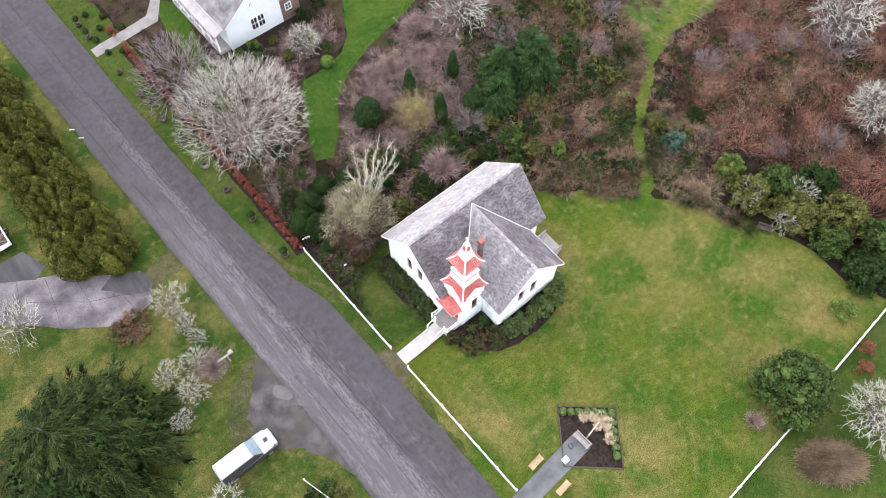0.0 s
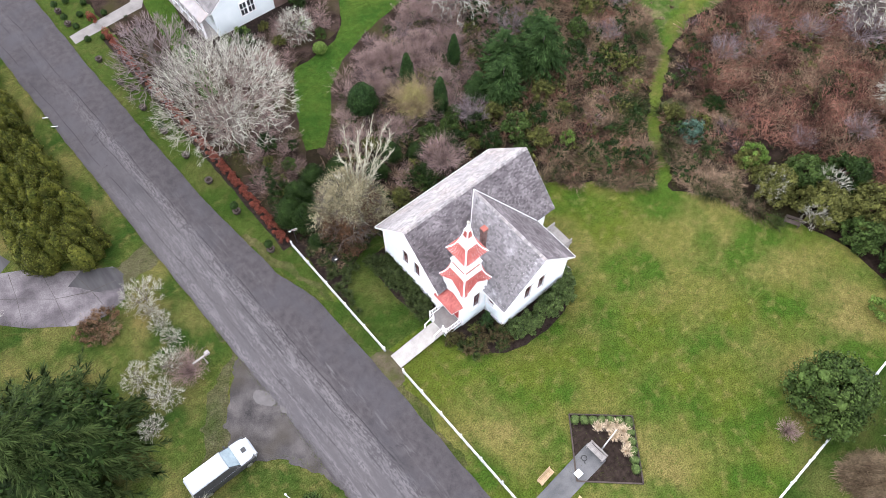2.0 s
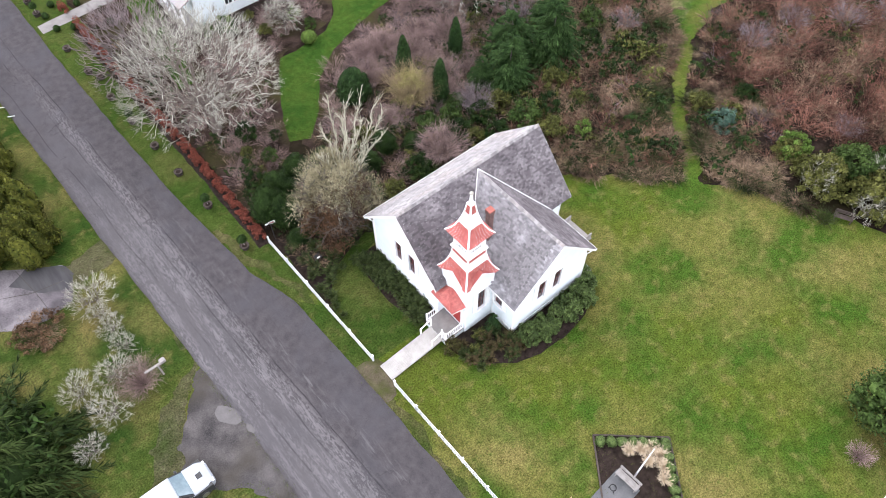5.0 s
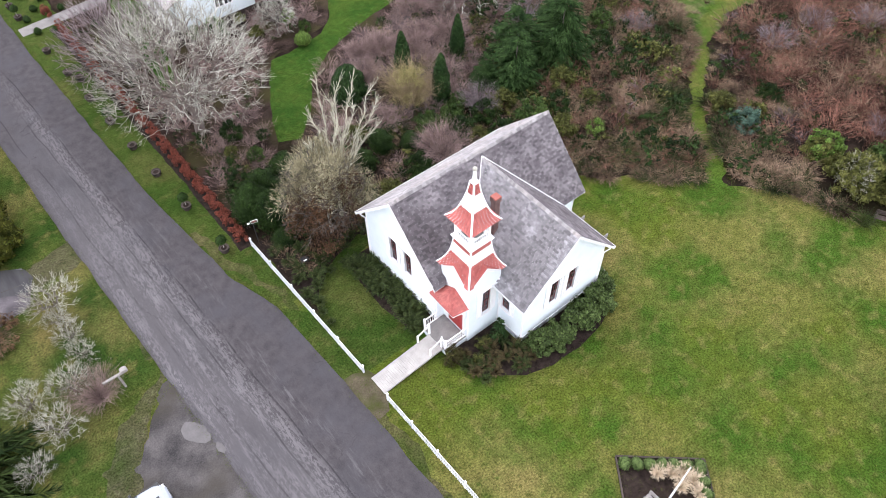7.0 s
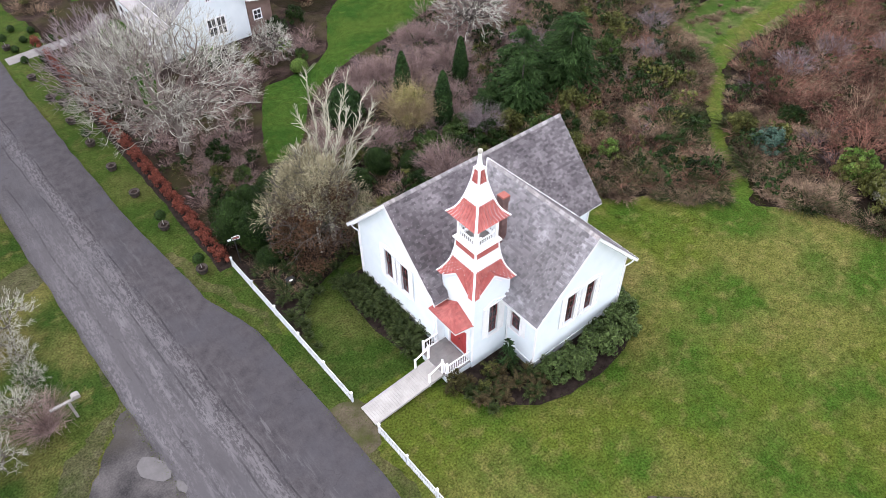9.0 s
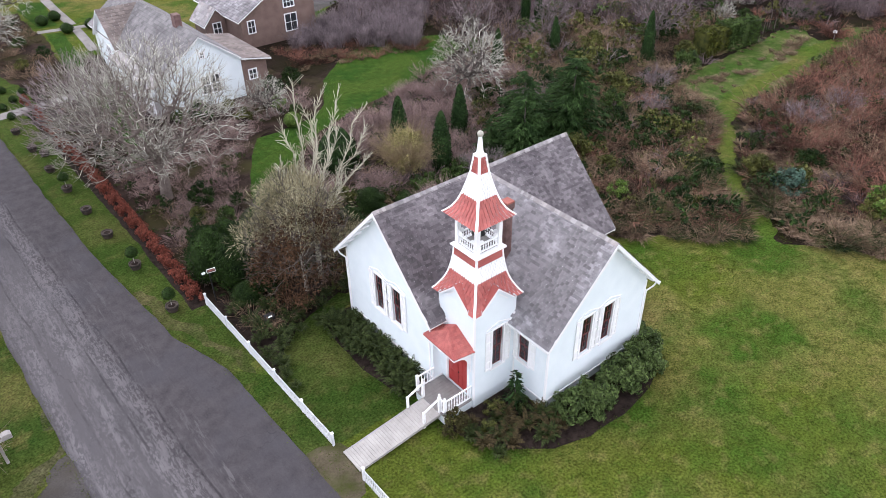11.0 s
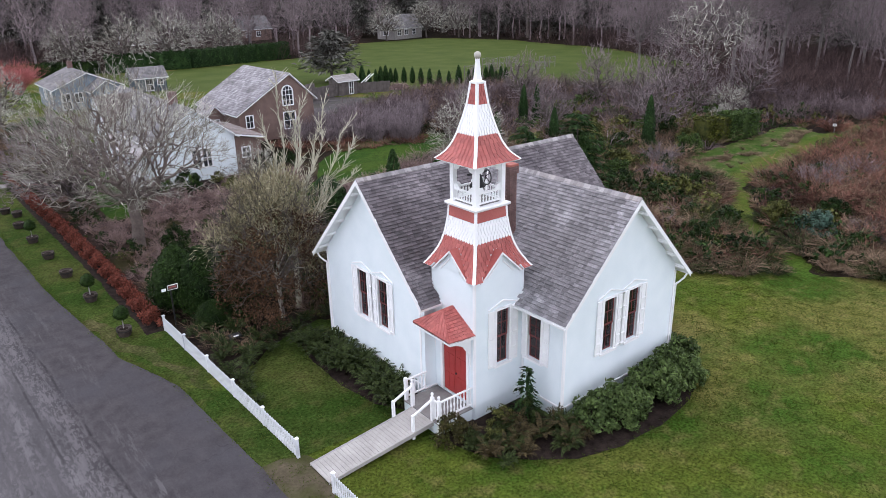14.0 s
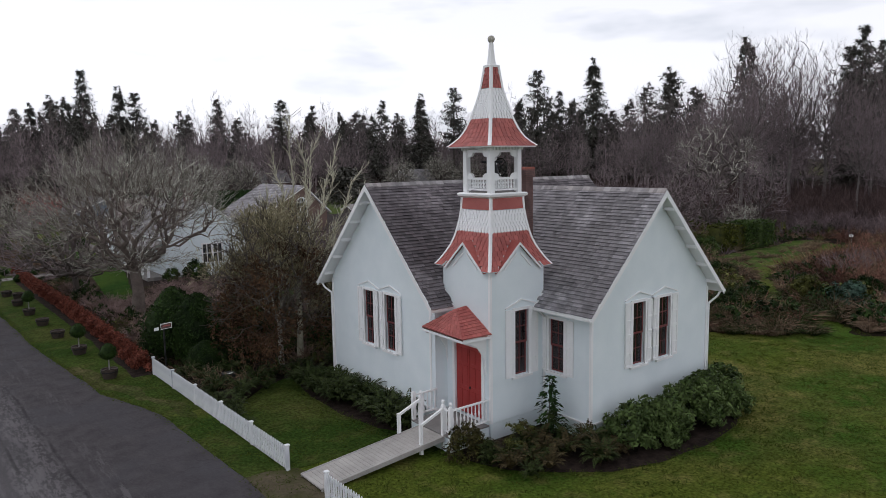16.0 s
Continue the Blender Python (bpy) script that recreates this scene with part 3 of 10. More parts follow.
patch("driveway_mud", [(-3.0, 40.2), (-1.0, 40.6), (1.4, 41.0), (1.6, 38.6), (-0.6, 38.2), (-3.2, 38.0)], 0.012, M_MUDGRASS, "muddy strip between driveway and road", "earth", amp=0.5, step=0.2)
patch("wet_asphalt", [(-2.9, 40.4), (-2.7, 39.2), (-3.4, 38.2), (-5.0, 39.0), (-6.8, 41.2), (-5.2, 41.8)], 0.021, M_ASPHALT, "dark damp mouth of the driveway", "driveway", amp=0.15, step=0.2)
patch("wet_asphalt", [(-13.4, 49.8), (-10.6, 49.6), (-9.6, 46.6), (-10.9, 46.0), (-13.6, 47.8), (-20, 52), (-18, 55)], 0.022, M_ASPHALT, "dark damp asphalt pad by the driveway", "driveway", amp=0.06)
SOIL = [(10.0, 78), (10.0, 34), (10.4, 27.0), (12.0, 26.2), (13.2, 27.6), (15.4, 28.0), (22, 28.2), (28.5, 27.8), (30.5, 24.4), (31.6, 23.2), (35.9, 19.6), (39.7, 15.5), (43.4, 10.6), (45.6, 6.6), (46.8, 1.8), (46.8, -2.4), (48, -6.2), (60, -9), (110, -10), (150, 20), (150, 60), (105, 64), (90, 66), (84, 80), (75, 88), (60, 86), (48, 80), (40, 72), (30, 80)]
patch("garden_earth", SOIL, 0.012, M_SOIL, "brown earth and leaf litter of the wild garden", "earth", amp=0.6, step=1.0)
patch("garden_lawn", [(16.9, 40.2), (18.4, 39.4), (21.0, 41.9), (23.1, 45.1), (26.3, 47.6), (30.2, 49.2), (37.1, 50.8), (43, 53), (49, 56), (49.5, 60), (44, 63.5), (38, 62), (32.4, 57.1), (29.7, 52.4), (27.5, 50.4), (23.6, 49.8), (21.8, 49.8), (19.5, 46.1), (17.8, 42.7)], 0.02, M_GARDEN_GRASS, "curving bright green garden lawn between planted beds", "lawn", amp=0.15)
patch("garden_lawn", [(12.6, 52), (14.2, 52), (15.6, 58.8), (17.6, 69.0), (15.0, 71.6), (13.4, 59)], 0.02, M_GARDEN_GRASS, "strip of bright green lawn beside the white house", "lawn", amp=0.12)
TRACK = [(39.4, 15.0), (41.2, 17.4), (43.6, 20.4), (46.1, 22.7), (49.2, 24.8), (52.1, 26.6), (54.2, 28.0), (58.0, 29.6), (62.9, 30.1), (69.1, 30.6), (74.1, 31.2), (79.0, 31.0)]


def ribbon(line, w0, w1):
    """The outline of a band of changing width along a line."""
    left, right = [], []
    for i, (x, y) in enumerate(line):
        (xa, ya), (xb, yb) = line[max(i - 1, 0)], line[min(i + 1, len(line) - 1)]
        d = math.hypot(xb - xa, yb - ya)
        w = (w0 + (w1 - w0) * i / (len(line) - 1)) / 2
        left.append((x - (yb - ya) / d * w, y + (xb - xa) / d * w))
        right.append((x + (yb - ya) / d * w, y - (xb - xa) / d * w))
    return left + right[::-1]


patch("meadow_path", ribbon(TRACK, 1.2, 1.9), 0.028, M_PATH, "mown grass path winding through the brush", "path", amp=0.8, step=0.25)
patch("side_path", ribbon([(45.4, 21.8), (48.0, 21.4), (50.2, 19.4), (50.8, 16.6)], 2.4, 2.2), 0.024, M_MUDGRASS, "trampled yellowish side path beside the shrubs", "path", amp=0.4)
patch("garden_litter", [(10.2, 77), (10.2, 36), (15.0, 37.6), (18.6, 43.0), (20.6, 46.6), (22.4, 50.0), (28.8, 51.4), (33, 57.4), (30, 62), (30, 76)], 0.016, M_LITTER, "pinkish-brown perennials and litter of the cottage beds", "earth", amp=0.3)
patch("garden_litter", [(17.6, 39.6), (18, 37.6), (22.6, 35.6), (30, 34.6), (36, 38), (44, 40), (47, 50), (45, 55), (37, 51.6), (30.0, 50.0), (25.8, 48.2), (22.6, 45.4), (20.4, 42.2)], 0.016, M_LITTER, "pinkish-brown perennials of the curved garden bed", "earth", amp=0.3)
MEADOW = [(55.0, 34.9), (61.1, 36.0), (69.1, 36.0), (74.9, 36.5), (78.5, 37.0), (80.2, 35.0), (78.1, 32.4), (79.4, 31.4), (84.6, 32.7), (86.6, 30.9), (83.6, 29.6), (77.6, 29.0), (74.7, 29.2), (69.8, 28.6), (64.0, 27.9), (59.2, 28.6), (54.4, 27.3), (53.2, 28.6), (55.3, 32.1)]
patch("meadow", MEADOW, 0.02, M_ROUGH, "rough green meadow clearing with straw tussocks", "meadow", amp=0.6)
FIELD = [(50, 97), (66, 90), (86, 73), (94, 67), (108, 66), (126, 80), (141, 110), (145, 150), (136, 172), (108, 172), (92, 150), (75, 147), (39, 144), (26, 128), (44, 110)]
patch("field", FIELD, 0.016, M_FIELD, "open green pasture beyond the gardens", "field", amp=0.8, step=2.0)
patch("front_lawn", [(8.6, 19.4), (14.5, 19.1), (14.1, 21), (14.0, 24), (14.3, 26.6), (15.6, 27.2), (17.0, 27.4), (16.2, 28.6), (15.0, 28.1), (13.9, 27.8), (12.9, 27.3), (11.5, 26.1), (10.7, 25.0), (10.3, 24.1), (10.0, 25.2), (8.6, 26.9)], 0.0145, M_FRONT_GRASS, "dark green grass between the picket fence and the church", "lawn", amp=0.12)
patch("roadside_lawn", [(7.6, 26.5), (10.2, 26.5), (10.0, 33), (9.5, 45), (9.2, 66.8), (11.5, 74), (11.5, 100), (4.6, 100), (4.8, 56), (5.8, 42), (6.3, 32)], 0.009, M_FRONT_GRASS, "dark green grass between the road and the hedge", "lawn", amp=0.15)
patch("kitchen_bed", [(8.2, 101), (15.3, 101), (15.2, 92.0), (15.5, 89.0), (14.4, 76.6), (13.2, 73.4), (11.8, 73.0), (9.2, 76)], 0.0125, M_LITTER, "brown winter beds beside the garden paths", "bed", amp=0.3)
patch("garden_lawn", [(16.7, 106), (19.0, 104), (17.9, 92.6), (15.9, 92.4), (15.6, 102)], 0.02, M_GARDEN_GRASS, "small plot of bright green lawn beside a garden path", "lawn", amp=0.1)
patch("garden_lawn", [(15.9, 89.8), (17.6, 89.4), (16.4, 76.2), (14.7, 76.7)], 0.02, M_GARDEN_GRASS, "narrow strip of bright green lawn beside the garden path", "lawn", amp=0.1)
patch("garden_path", ribbon([(19.6, 106), (19.3, 98), (19.2, 91.6)], 1.1, 1.0), 0.022, M_PALECONC, "pale paved garden path", "path", amp=0.05)
patch("garden_path", ribbon([(15.3, 91.0), (18.6, 90.4), (21.9, 89.6)], 1.1, 1.1), 0.024, M_PALECONC, "pale paved garden path crossing the beds", "path", amp=0.05)
patch("garden_path", ribbon([(19.1, 89.7), (18.8, 85), (18.4, 80.6)], 1.0, 1.0), 0.022, M_PALECONC, "pale paved path to the cottage", "path", amp=0.05)
patch("wood_floor", [(-60, 153), (30, 152), (75, 148), (91, 151), (107, 173), (137, 173), (146, 150), (142, 108), (126, 78), (118, 64), (150, 58), (300, 40), (420, 420), (-60, 420)], 0.008, M_SOIL, "brown floor of the winter woods", "earth", amp=1.5, step=4.0)
patch("fence_bed", [(10.3, 22.8), (10.3, 24.1), (10.7, 25.0), (11.5, 26.1), (12.9, 27.3), (13.9, 27.8), (15.0, 28.1), (16.2, 28.6), (17.5, 29.5), (10.3, 32.5)], 0.0128, M_MULCH, "dark planting bed behind the picket fence", "bed", amp=0.3, step=0.3)
patch("far_lawn", [(20, -8.2), (31.6, -7.8), (38.4, -7.2), (50, -6.6), (60, -9.5), (70, -40), (5, -40)], 0.007, M_FRONT_GRASS, "dark green grass beyond the white fence", "lawn", amp=0.1)
patch("hedge_strip", [(9.15, 32.3), (10.1, 32.3), (10.1, 45), (9.9, 55), (9.6, 66.5), (8.7, 66.5), (8.85, 54), (9.1, 44)], 0.017, M_MULCH, "strip of dark leaf litter under the hedge", "verge", amp=0.12, step=0.2)
patch("worn_verge", ribbon([(9.2, 8), (9.35, 17), (9.4, 22), (9.4, 27), (8.8, 29.6), (7.9, 32.0), (7.4, 36)], 0.9, 0.6), 0.013, M_THIN, "thin worn straw-coloured grass along the road edge", "verge", amp=0.5, step=0.15)
patch("worn_verge", ribbon([(-4.6, 20.4), (-3.2, 23.2), (-1.0, 25.6), (0.9, 27.0), (1.2, 31), (0.9, 36)], 1.6, 0.35), 0.013, M_MUDGRASS, "muddy fringe between the grass and the gravel pull-off", "verge", amp=0.7, step=0.15)
patch("cottage_bed", [(14.7, 70), (14.7, 58.4), (15.6, 56.6), (26.6, 56.4), (29.4, 57.6), (29.4, 60), (17.2, 59.2), (17.2, 70)], 0.019, M_MULCH, "dark planting bed round the white cottage", "bed", amp=0.25)
patch("yard", [(41, 76), (50, 80), (58, 87), (52, 96), (44, 92), (40, 84)], 0.014, M_GRAVEL, "grey gravel yard behind the brown barn house", "yard", amp=0.4)
patch("mulch_bed", [(14.9, 27.0), (14.3, 26.6), (13.9, 25.0), (13.9, 22.5), (14.2, 20.4), (14.9, 19.2), (16.3, 19.2), (16.3, 27.0)], 0.02, M_MULCH, "dark mulched bed along the church's gable wall", "bed", amp=0.1)
patch("mulch_bed", [(14.7, 17.2), (14.9, 16.3), (15.4, 15.0), (16.3, 14.0), (17.6, 13.0), (19.4, 12.5), (21.5, 12.3), (23.8, 12.6), (25.8, 13.4), (26.8, 14.6), (26.6, 16.0), (25.4, 16.2), (25.4, 15.2), (18.8, 15.2), (18.8, 17.2)], 0.02, M_MULCH, "dark mulched bed curving round the church", "bed", amp=0.08)
patch("worn_earth", [(8.6, 19.6), (9.9, 19.5), (10.8, 18.9), (10.7, 17.3), (10.0, 16.6), (8.6, 16.2)], 0.016, M_EARTH, "bare worn ground at the foot of the ramp", "earth", amp=0.5, step=0.15)


# ---- church ----
CHURCH = thing("church", (21.6, 20.6, 0), "small white wooden church with grey shingle roof and red-and-white belfry", "church")
WX0, WX1, WY0, WY1 = 15.9, 27.45, 19.3, 26.38        # main walls
VX0, VX1, VY0 = 18.85, 25.42, 14.88                   # wing walls
EAVE, RIDGE, WING_RIDGE, BASE = 4.30, 8.38, 8.12, 0.62
MY, MX = 22.84, 22.14                                 # ridge lines
SLOPE = (RIDGE - EAVE) / 3.99
WSLOPE = (WING_RIDGE - EAVE) / 3.765


def main_z(y):
    return RIDGE - abs(y - MY) * SLOPE


def wing_z(x):
    return WING_RIDGE - abs(x - MX) * WSLOPE


def panel_wall(name, fix, at, inward, u0, u1, z0, top, holes, peak=None, mat=M_WHITE, parent=CHURCH, label=""):
    """An upright wall across x or y with real openings; top(u) is its upper edge."""
    g = Geo()
    cuts = sorted({u0, u1, *( [peak] if peak else []), *(h[0] for h in holes), *(h[1] for h in holes)})

    def solid(pts):
        if fix == "x":
            g.extr([(at, u, z) for u, z in pts], (inward, 0, 0))
        else:
            g.extr([(u, at, z) for u, z in pts], (0, inward, 0))

    for a, b in zip(cuts, cuts[1:]):
        hole = [h for h in holes if h[0] <= a + 1e-6 and h[1] >= b - 1e-6]
        if hole:
            h = hole[0]
            if h[2] > z0 + 0.001:
                solid([(a, z0), (b, z0), (b, h[2]), (a, h[2])])
            solid([(a, h[3]), (b, h[3]), (b, top(b)), (a, top(a))])
        else:
            solid([(a, z0), (b, z0), (b, top(b)), (a, top(a))])
    # clapboards: slim wedges, one a course, stopping at the openings
    c = Geo()
    out = -1 if inward > 0 else 1
    z = z0
    while z < 8.2:
        spans = [(u0, u1)]
        for h in holes:
            if h[2] - 0.08 < z < h[3]:
                spans = [s for a, b in spans for s in ((a, min(b, h[0])), (max(a, h[1]), b)) if s[1] - s[0] > 0.02]
        for a, b in spans:
            zt = z + 0.125
            lo, hi = a, b
            if peak:
                while lo < hi and top(lo) < zt:
                    lo += 0.02
                while hi > lo and top(hi) < zt:
                    hi -= 0.02
            elif zt > top(a):
                continue
            if hi - lo < 0.05:
                continue
            o = at + out * 0.004
            p = at + out * 0.0115
            if fix == "x":
                c.extr([(o, lo, z), (p, lo, z), (o, lo, zt)], (0, hi - lo, 0))
            else:
                c.extr([(lo, o, z), (lo, p, z), (lo, o, zt)], (hi - lo, 0, 0))
        z += 0.125
    w = part(name, g, mat, parent, label)
    tagged(part("siding", c, mat, w), kind="stuff")
    return w


def window(fix, at, out, u0, u1, z0, z1, shutters=(True, True), parent=CHURCH):
    """Double-hung window: white casing, maroon sashes, glass, and louvred shutters laid back on the wall."""
    def bx(g, a, b, d0, d1, zz0, zz1):
        d0, d1 = sorted((at + out * d0, at + out * d1))
        return g.box(d0, d1, a, b, zz0, zz1) if fix == "x" else g.box(a, b, d0, d1, zz0, zz1)
    f = Geo()
    for a, b in ((u0 - 0.09, u0), (u1, u1 + 0.09)):
        bx(f, a, b, -0.02, 0.055, z0 - 0.02, z1 + 0.09)
    bx(f, u0, u1, -0.02, 0.055, z1, z1 + 0.09)
    bx(f, u0 - 0.14, u1 + 0.14, -0.02, 0.11, z0 - 0.09, z0 - 0.02)
    win = part("window", f, M_TRIM, parent, "white-cased window with maroon sashes")
    mid, zm = (u0 + u1) / 2, (z0 + z1) / 2
    for lo, hi, d in ((z0 - 0.02, zm + 0.03, -0.09), (zm - 0.03, z1, -0.05)):
        s = Geo()
        for a, b in ((u0, u0 + 0.055), (u1 - 0.055, u1), (mid - 0.014, mid + 0.014)):
            bx(s, a, b, d - 0.03, d, lo, hi)
        for a, b in ((lo, lo + 0.07), (hi - 0.05, hi), ((lo + hi) / 2 - 0.014, (lo + hi) / 2 + 0.014)):
            bx(s, u0 + 0.055, mid - 0.014, d - 0.03, d, a, b)
            bx(s, mid + 0.014, u1 - 0.055, d - 0.03, d, a, b)
        part("sash", s, M_SASH, win, "maroon painted sash")
        p = Geo()
        bx(p, u0 + 0.05, u1 - 0.05, d - 0.02, d - 0.012, lo + 0.06, hi - 0.04)
        part("pane", p, M_GLASS, win).visible_shadow = False
    # pointed hood moulding
    h = Geo()
    for sa, sb, za, zb in ((u0 - 0.42, mid, z1 + 0.10, z1 + 0.34), (mid, u1 + 0.42, z1 + 0.34, z1 + 0.10)):
        pts = [(sa, za), (sb, zb), (sb, zb + 0.045), (sa, za + 0.045)]
        if fix == "x":
            h.extr([(at, u, z) for u, z in pts], (out * 0.05, 0, 0))
        else:
            h.extr([(u, at, z) for u, z in pts], (0, out * 0.05, 0))
    part("hood_moulding", h, M_TRIM, win)
    for on, a, b in ((shutters[0], u0 - 0.43, u0 - 0.10), (shutters[1], u1 + 0.10, u1 + 0.43)):
        if not on:
            continue
        s = Geo()
        for c, d in ((a, a + 0.055), (b - 0.055, b)):
            bx(s, c, d, 0.028, 0.075, z0 - 0.02, z1 + 0.06)
        for c, d in ((z0 - 0.02, z0 + 0.07), (zm - 0.05, zm + 0.05), (z1 - 0.02, z1 + 0.06), (z0 + 0.45, z0 + 0.50), (zm + 0.5, zm + 0.55)):
            bx(s, a + 0.055, b - 0.055, 0.028, 0.075, c, d)
        bx(s, a + 0.055, b - 0.055, 0.028, 0.045, z0, z1)
        part("shutter", s, M_TRIM, win, "white louvred shutter laid open on the wall")


W_WIN = [(23.2, 23.88, 2.14, 4.28), (21.72, 22.40, 2.14, 4.28)]
E_WIN = [(20.95, 21.62, 2.18, 4.36), (22.40, 23.07, 2.18, 4.36)]
T_WIN = (17.47, 18.10, 2.04, 4.26)
V_WIN = (16.03, 16.70, 2.04, 3.86)
panel_wall("wall_west", "x", WX0, 0.18, WY0, WY1, BASE, lambda y: main_z(y) - 0.16, W_WIN, MY)
panel_wall("wall_east", "x", WX1, -0.18, WY0, WY1, BASE, lambda y: main_z(y) - 0.16, [(21.7, 22.4, 2.14, 4.28), (23.2, 23.9, 2.14, 4.28)], MY)
panel_wall("wall_north", "y", WY1, -0.18, WX0 + 0.18, WX1 - 0.18, BASE, lambda x: EAVE + 0.25, [])
panel_wall("wall_south", "y", WY0, 0.18, VX1, WX1 - 0.18, BASE, lambda x: EAVE + 0.25, [])
panel_wall("wall_return", "y", WY0, 0.18, WX0, 16.41, BASE, lambda x: EAVE + 0.25, [])
panel_wall("wing_gable", "y", VY0, 0.18, VX0, VX1, BASE, lambda x: wing_z(x) - 0.16, E_WIN, MX)
panel_wall("wing_side", "x", VX0, 0.18, VY0 + 0.18, 17.0, BASE, lambda y: EAVE + 0.25, [V_WIN])
panel_wall("wing_side", "x", VX1, -0.18, VY0 + 0.18, WY0, BASE, lambda y: EAVE + 0.25, [])
for h in W_WIN:
    window("x", WX0, -1, *h)
for h in E_WIN:
    window("y", VY0, -1, *h)
window("x", VX0, -1, *V_WIN)
for h in ((21.7, 22.4, 2.14, 4.28), (23.2, 23.9, 2.14, 4.28)):
    window("x", WX1, 1, *h)
g = Geo()
for x0, x1, y0, y1 in ((WX0 + 0.03, WX1 - 0.03, WY0 + 0.03, WY1 - 0.03), (VX0 + 0.03, VX1 - 0.03, VY0 + 0.03, WY0)):
    g.box(x0, x1, y0, y1, 0.0, BASE - 0.03)
part("foundation", g, M_WHITE, CHURCH, "white boarded foundation skirt")
g = Geo()
for x0, x1, y0, y1 in ((WX0 - 0.05, WX1 + 0.05, WY0 - 0.05, WY1 + 0.05), (VX0 - 0.05, VX1 + 0.05, VY0 - 0.05, WY0)):
    g.box(x0, x1, y0, y1, BASE - 0.06, BASE)
part("water_table", g, M_TRIM, CHURCH)
for x, y in ((WX0, WY1), (WX0, WY0 + 0.25), (VX0, VY0), (VX1, VY0), (WX1, WY0), (WX1, WY1)):
    g = Geo().box(x - 0.045, x + 0.045, y - 0.045, y + 0.045, BASE, EAVE + 0.1)
    part("corner_board", g, M_TRIM, CHURCH)


def roof_slab(name, prof, axis, a, b):
    """A chevron-shaped roof deck along x or y."""
    (l, lz), (p, pz), (r, rz) = prof
    t = 0.13
    g = Geo()
    for q in ([(l, lz), (p, pz), (p, pz - t), (l, lz - t)], [(p, pz), (r, rz), (r, rz - t), (p, pz - t)]):
        g.extr([(a, u, z) for u, z in q], (b - a, 0, 0)) if axis == "x" else g.extr([(u, a, z) for u, z in q], (0, b - a, 0))
    return part(name, g, M_TRIM, CHURCH, "weathered grey wood-shingle gable roof with white edge boards")


main_roof = roof_slab("roof", [(18.85, EAVE), (MY, RIDGE), (26.83, EAVE)], "x", 15.42, 27.93)
wing_roof = roof_slab("wing_roof", [(18.375, EAVE), (MX, WING_RIDGE), (25.905, EAVE)], "y", 14.47, 22.5)
TCX, TCY = 17.65, 18.25


def in_tower(x, y, m=0.0):
    return abs(x - TCX) < 1.28 + m and abs(y - TCY) < 1.28 + m


def shingle(g, o, u, w, n, ww, ll, t):
    """One tapered shingle: butt edge t thick, its upper end flush with the deck."""
    a, b = Vector(o), Vector(o) + u * ww
    c, d = b + w * ll, a + w * ll
    k = len(g.v)
    g.v.extend(map(tuple, (a + n * 0.003, b + n * 0.003, b + n * t, a + n * t, c + n * 0.006, d + n * 0.006)))
    g.f.extend([(k + 3, k + 2, k + 4, k + 5), (k, k + 1, k + 2, k + 3), (k, k + 3, k + 5), (k + 1, k + 4, k + 2)])


rng = random.Random(5)
SINGLE = []


def shingle_plane(eave, up, u, length, keep, single=None):
    """Courses of shingles of uneven width from the eave upwards."""
    up, u = Vector(up), Vector(u)
    w = up.normalized()
    n = u.cross(w)
    if n.z < 0:
        n = -n
    g, rows = Geo(), int(up.length / 0.148)
    for r in range(rows + 1):
        s = -rng.random() * 0.2
        while s < length:
            ww = rng.uniform(0.13, 0.30)
            a, b = max(0, s), min(length, s + ww)
            o = Vector(eave) + u * a + w * (r * 0.148 - 0.03)
            c = o + u * (b - a) / 2 + w * 0.09
            if b - a > 0.04 and keep(c):
                ll = min(0.165, up.length - r * 0.148 + 0.03)
                t = rng.uniform(0.026, 0.046)
                if ll > 0.03:
                    if single and single(c):
                        SINGLE.append((o, u.copy(), w.copy(), n.copy(), b - a - 0.006, t))
                    else:
                        shingle(g, o, u, w, n, b - a - 0.006, ll, t)
            s += ww
    return g


# north and west slopes take paler copies, as they catch more light
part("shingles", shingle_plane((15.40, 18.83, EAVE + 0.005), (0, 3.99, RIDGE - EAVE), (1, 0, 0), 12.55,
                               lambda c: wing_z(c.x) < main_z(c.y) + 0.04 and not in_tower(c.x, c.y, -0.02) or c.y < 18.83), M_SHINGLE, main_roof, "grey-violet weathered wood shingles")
part("shingles", shingle_plane((15.40, 26.85, EAVE + 0.005), (0, -3.99, RIDGE - EAVE), (1, 0, 0), 12.55, lambda c: True), M_SHINGLE_PALE, main_roof, "weathered wood shingles toned paler for their brighter slope")
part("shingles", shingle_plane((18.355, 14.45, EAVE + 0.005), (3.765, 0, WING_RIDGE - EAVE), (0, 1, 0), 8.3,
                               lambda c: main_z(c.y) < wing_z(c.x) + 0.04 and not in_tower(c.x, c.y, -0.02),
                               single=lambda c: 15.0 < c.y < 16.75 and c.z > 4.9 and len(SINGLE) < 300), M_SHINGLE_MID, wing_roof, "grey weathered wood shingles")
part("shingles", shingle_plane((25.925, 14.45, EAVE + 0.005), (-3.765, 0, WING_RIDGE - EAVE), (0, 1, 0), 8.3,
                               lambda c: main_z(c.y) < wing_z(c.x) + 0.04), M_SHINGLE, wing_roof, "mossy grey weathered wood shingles")
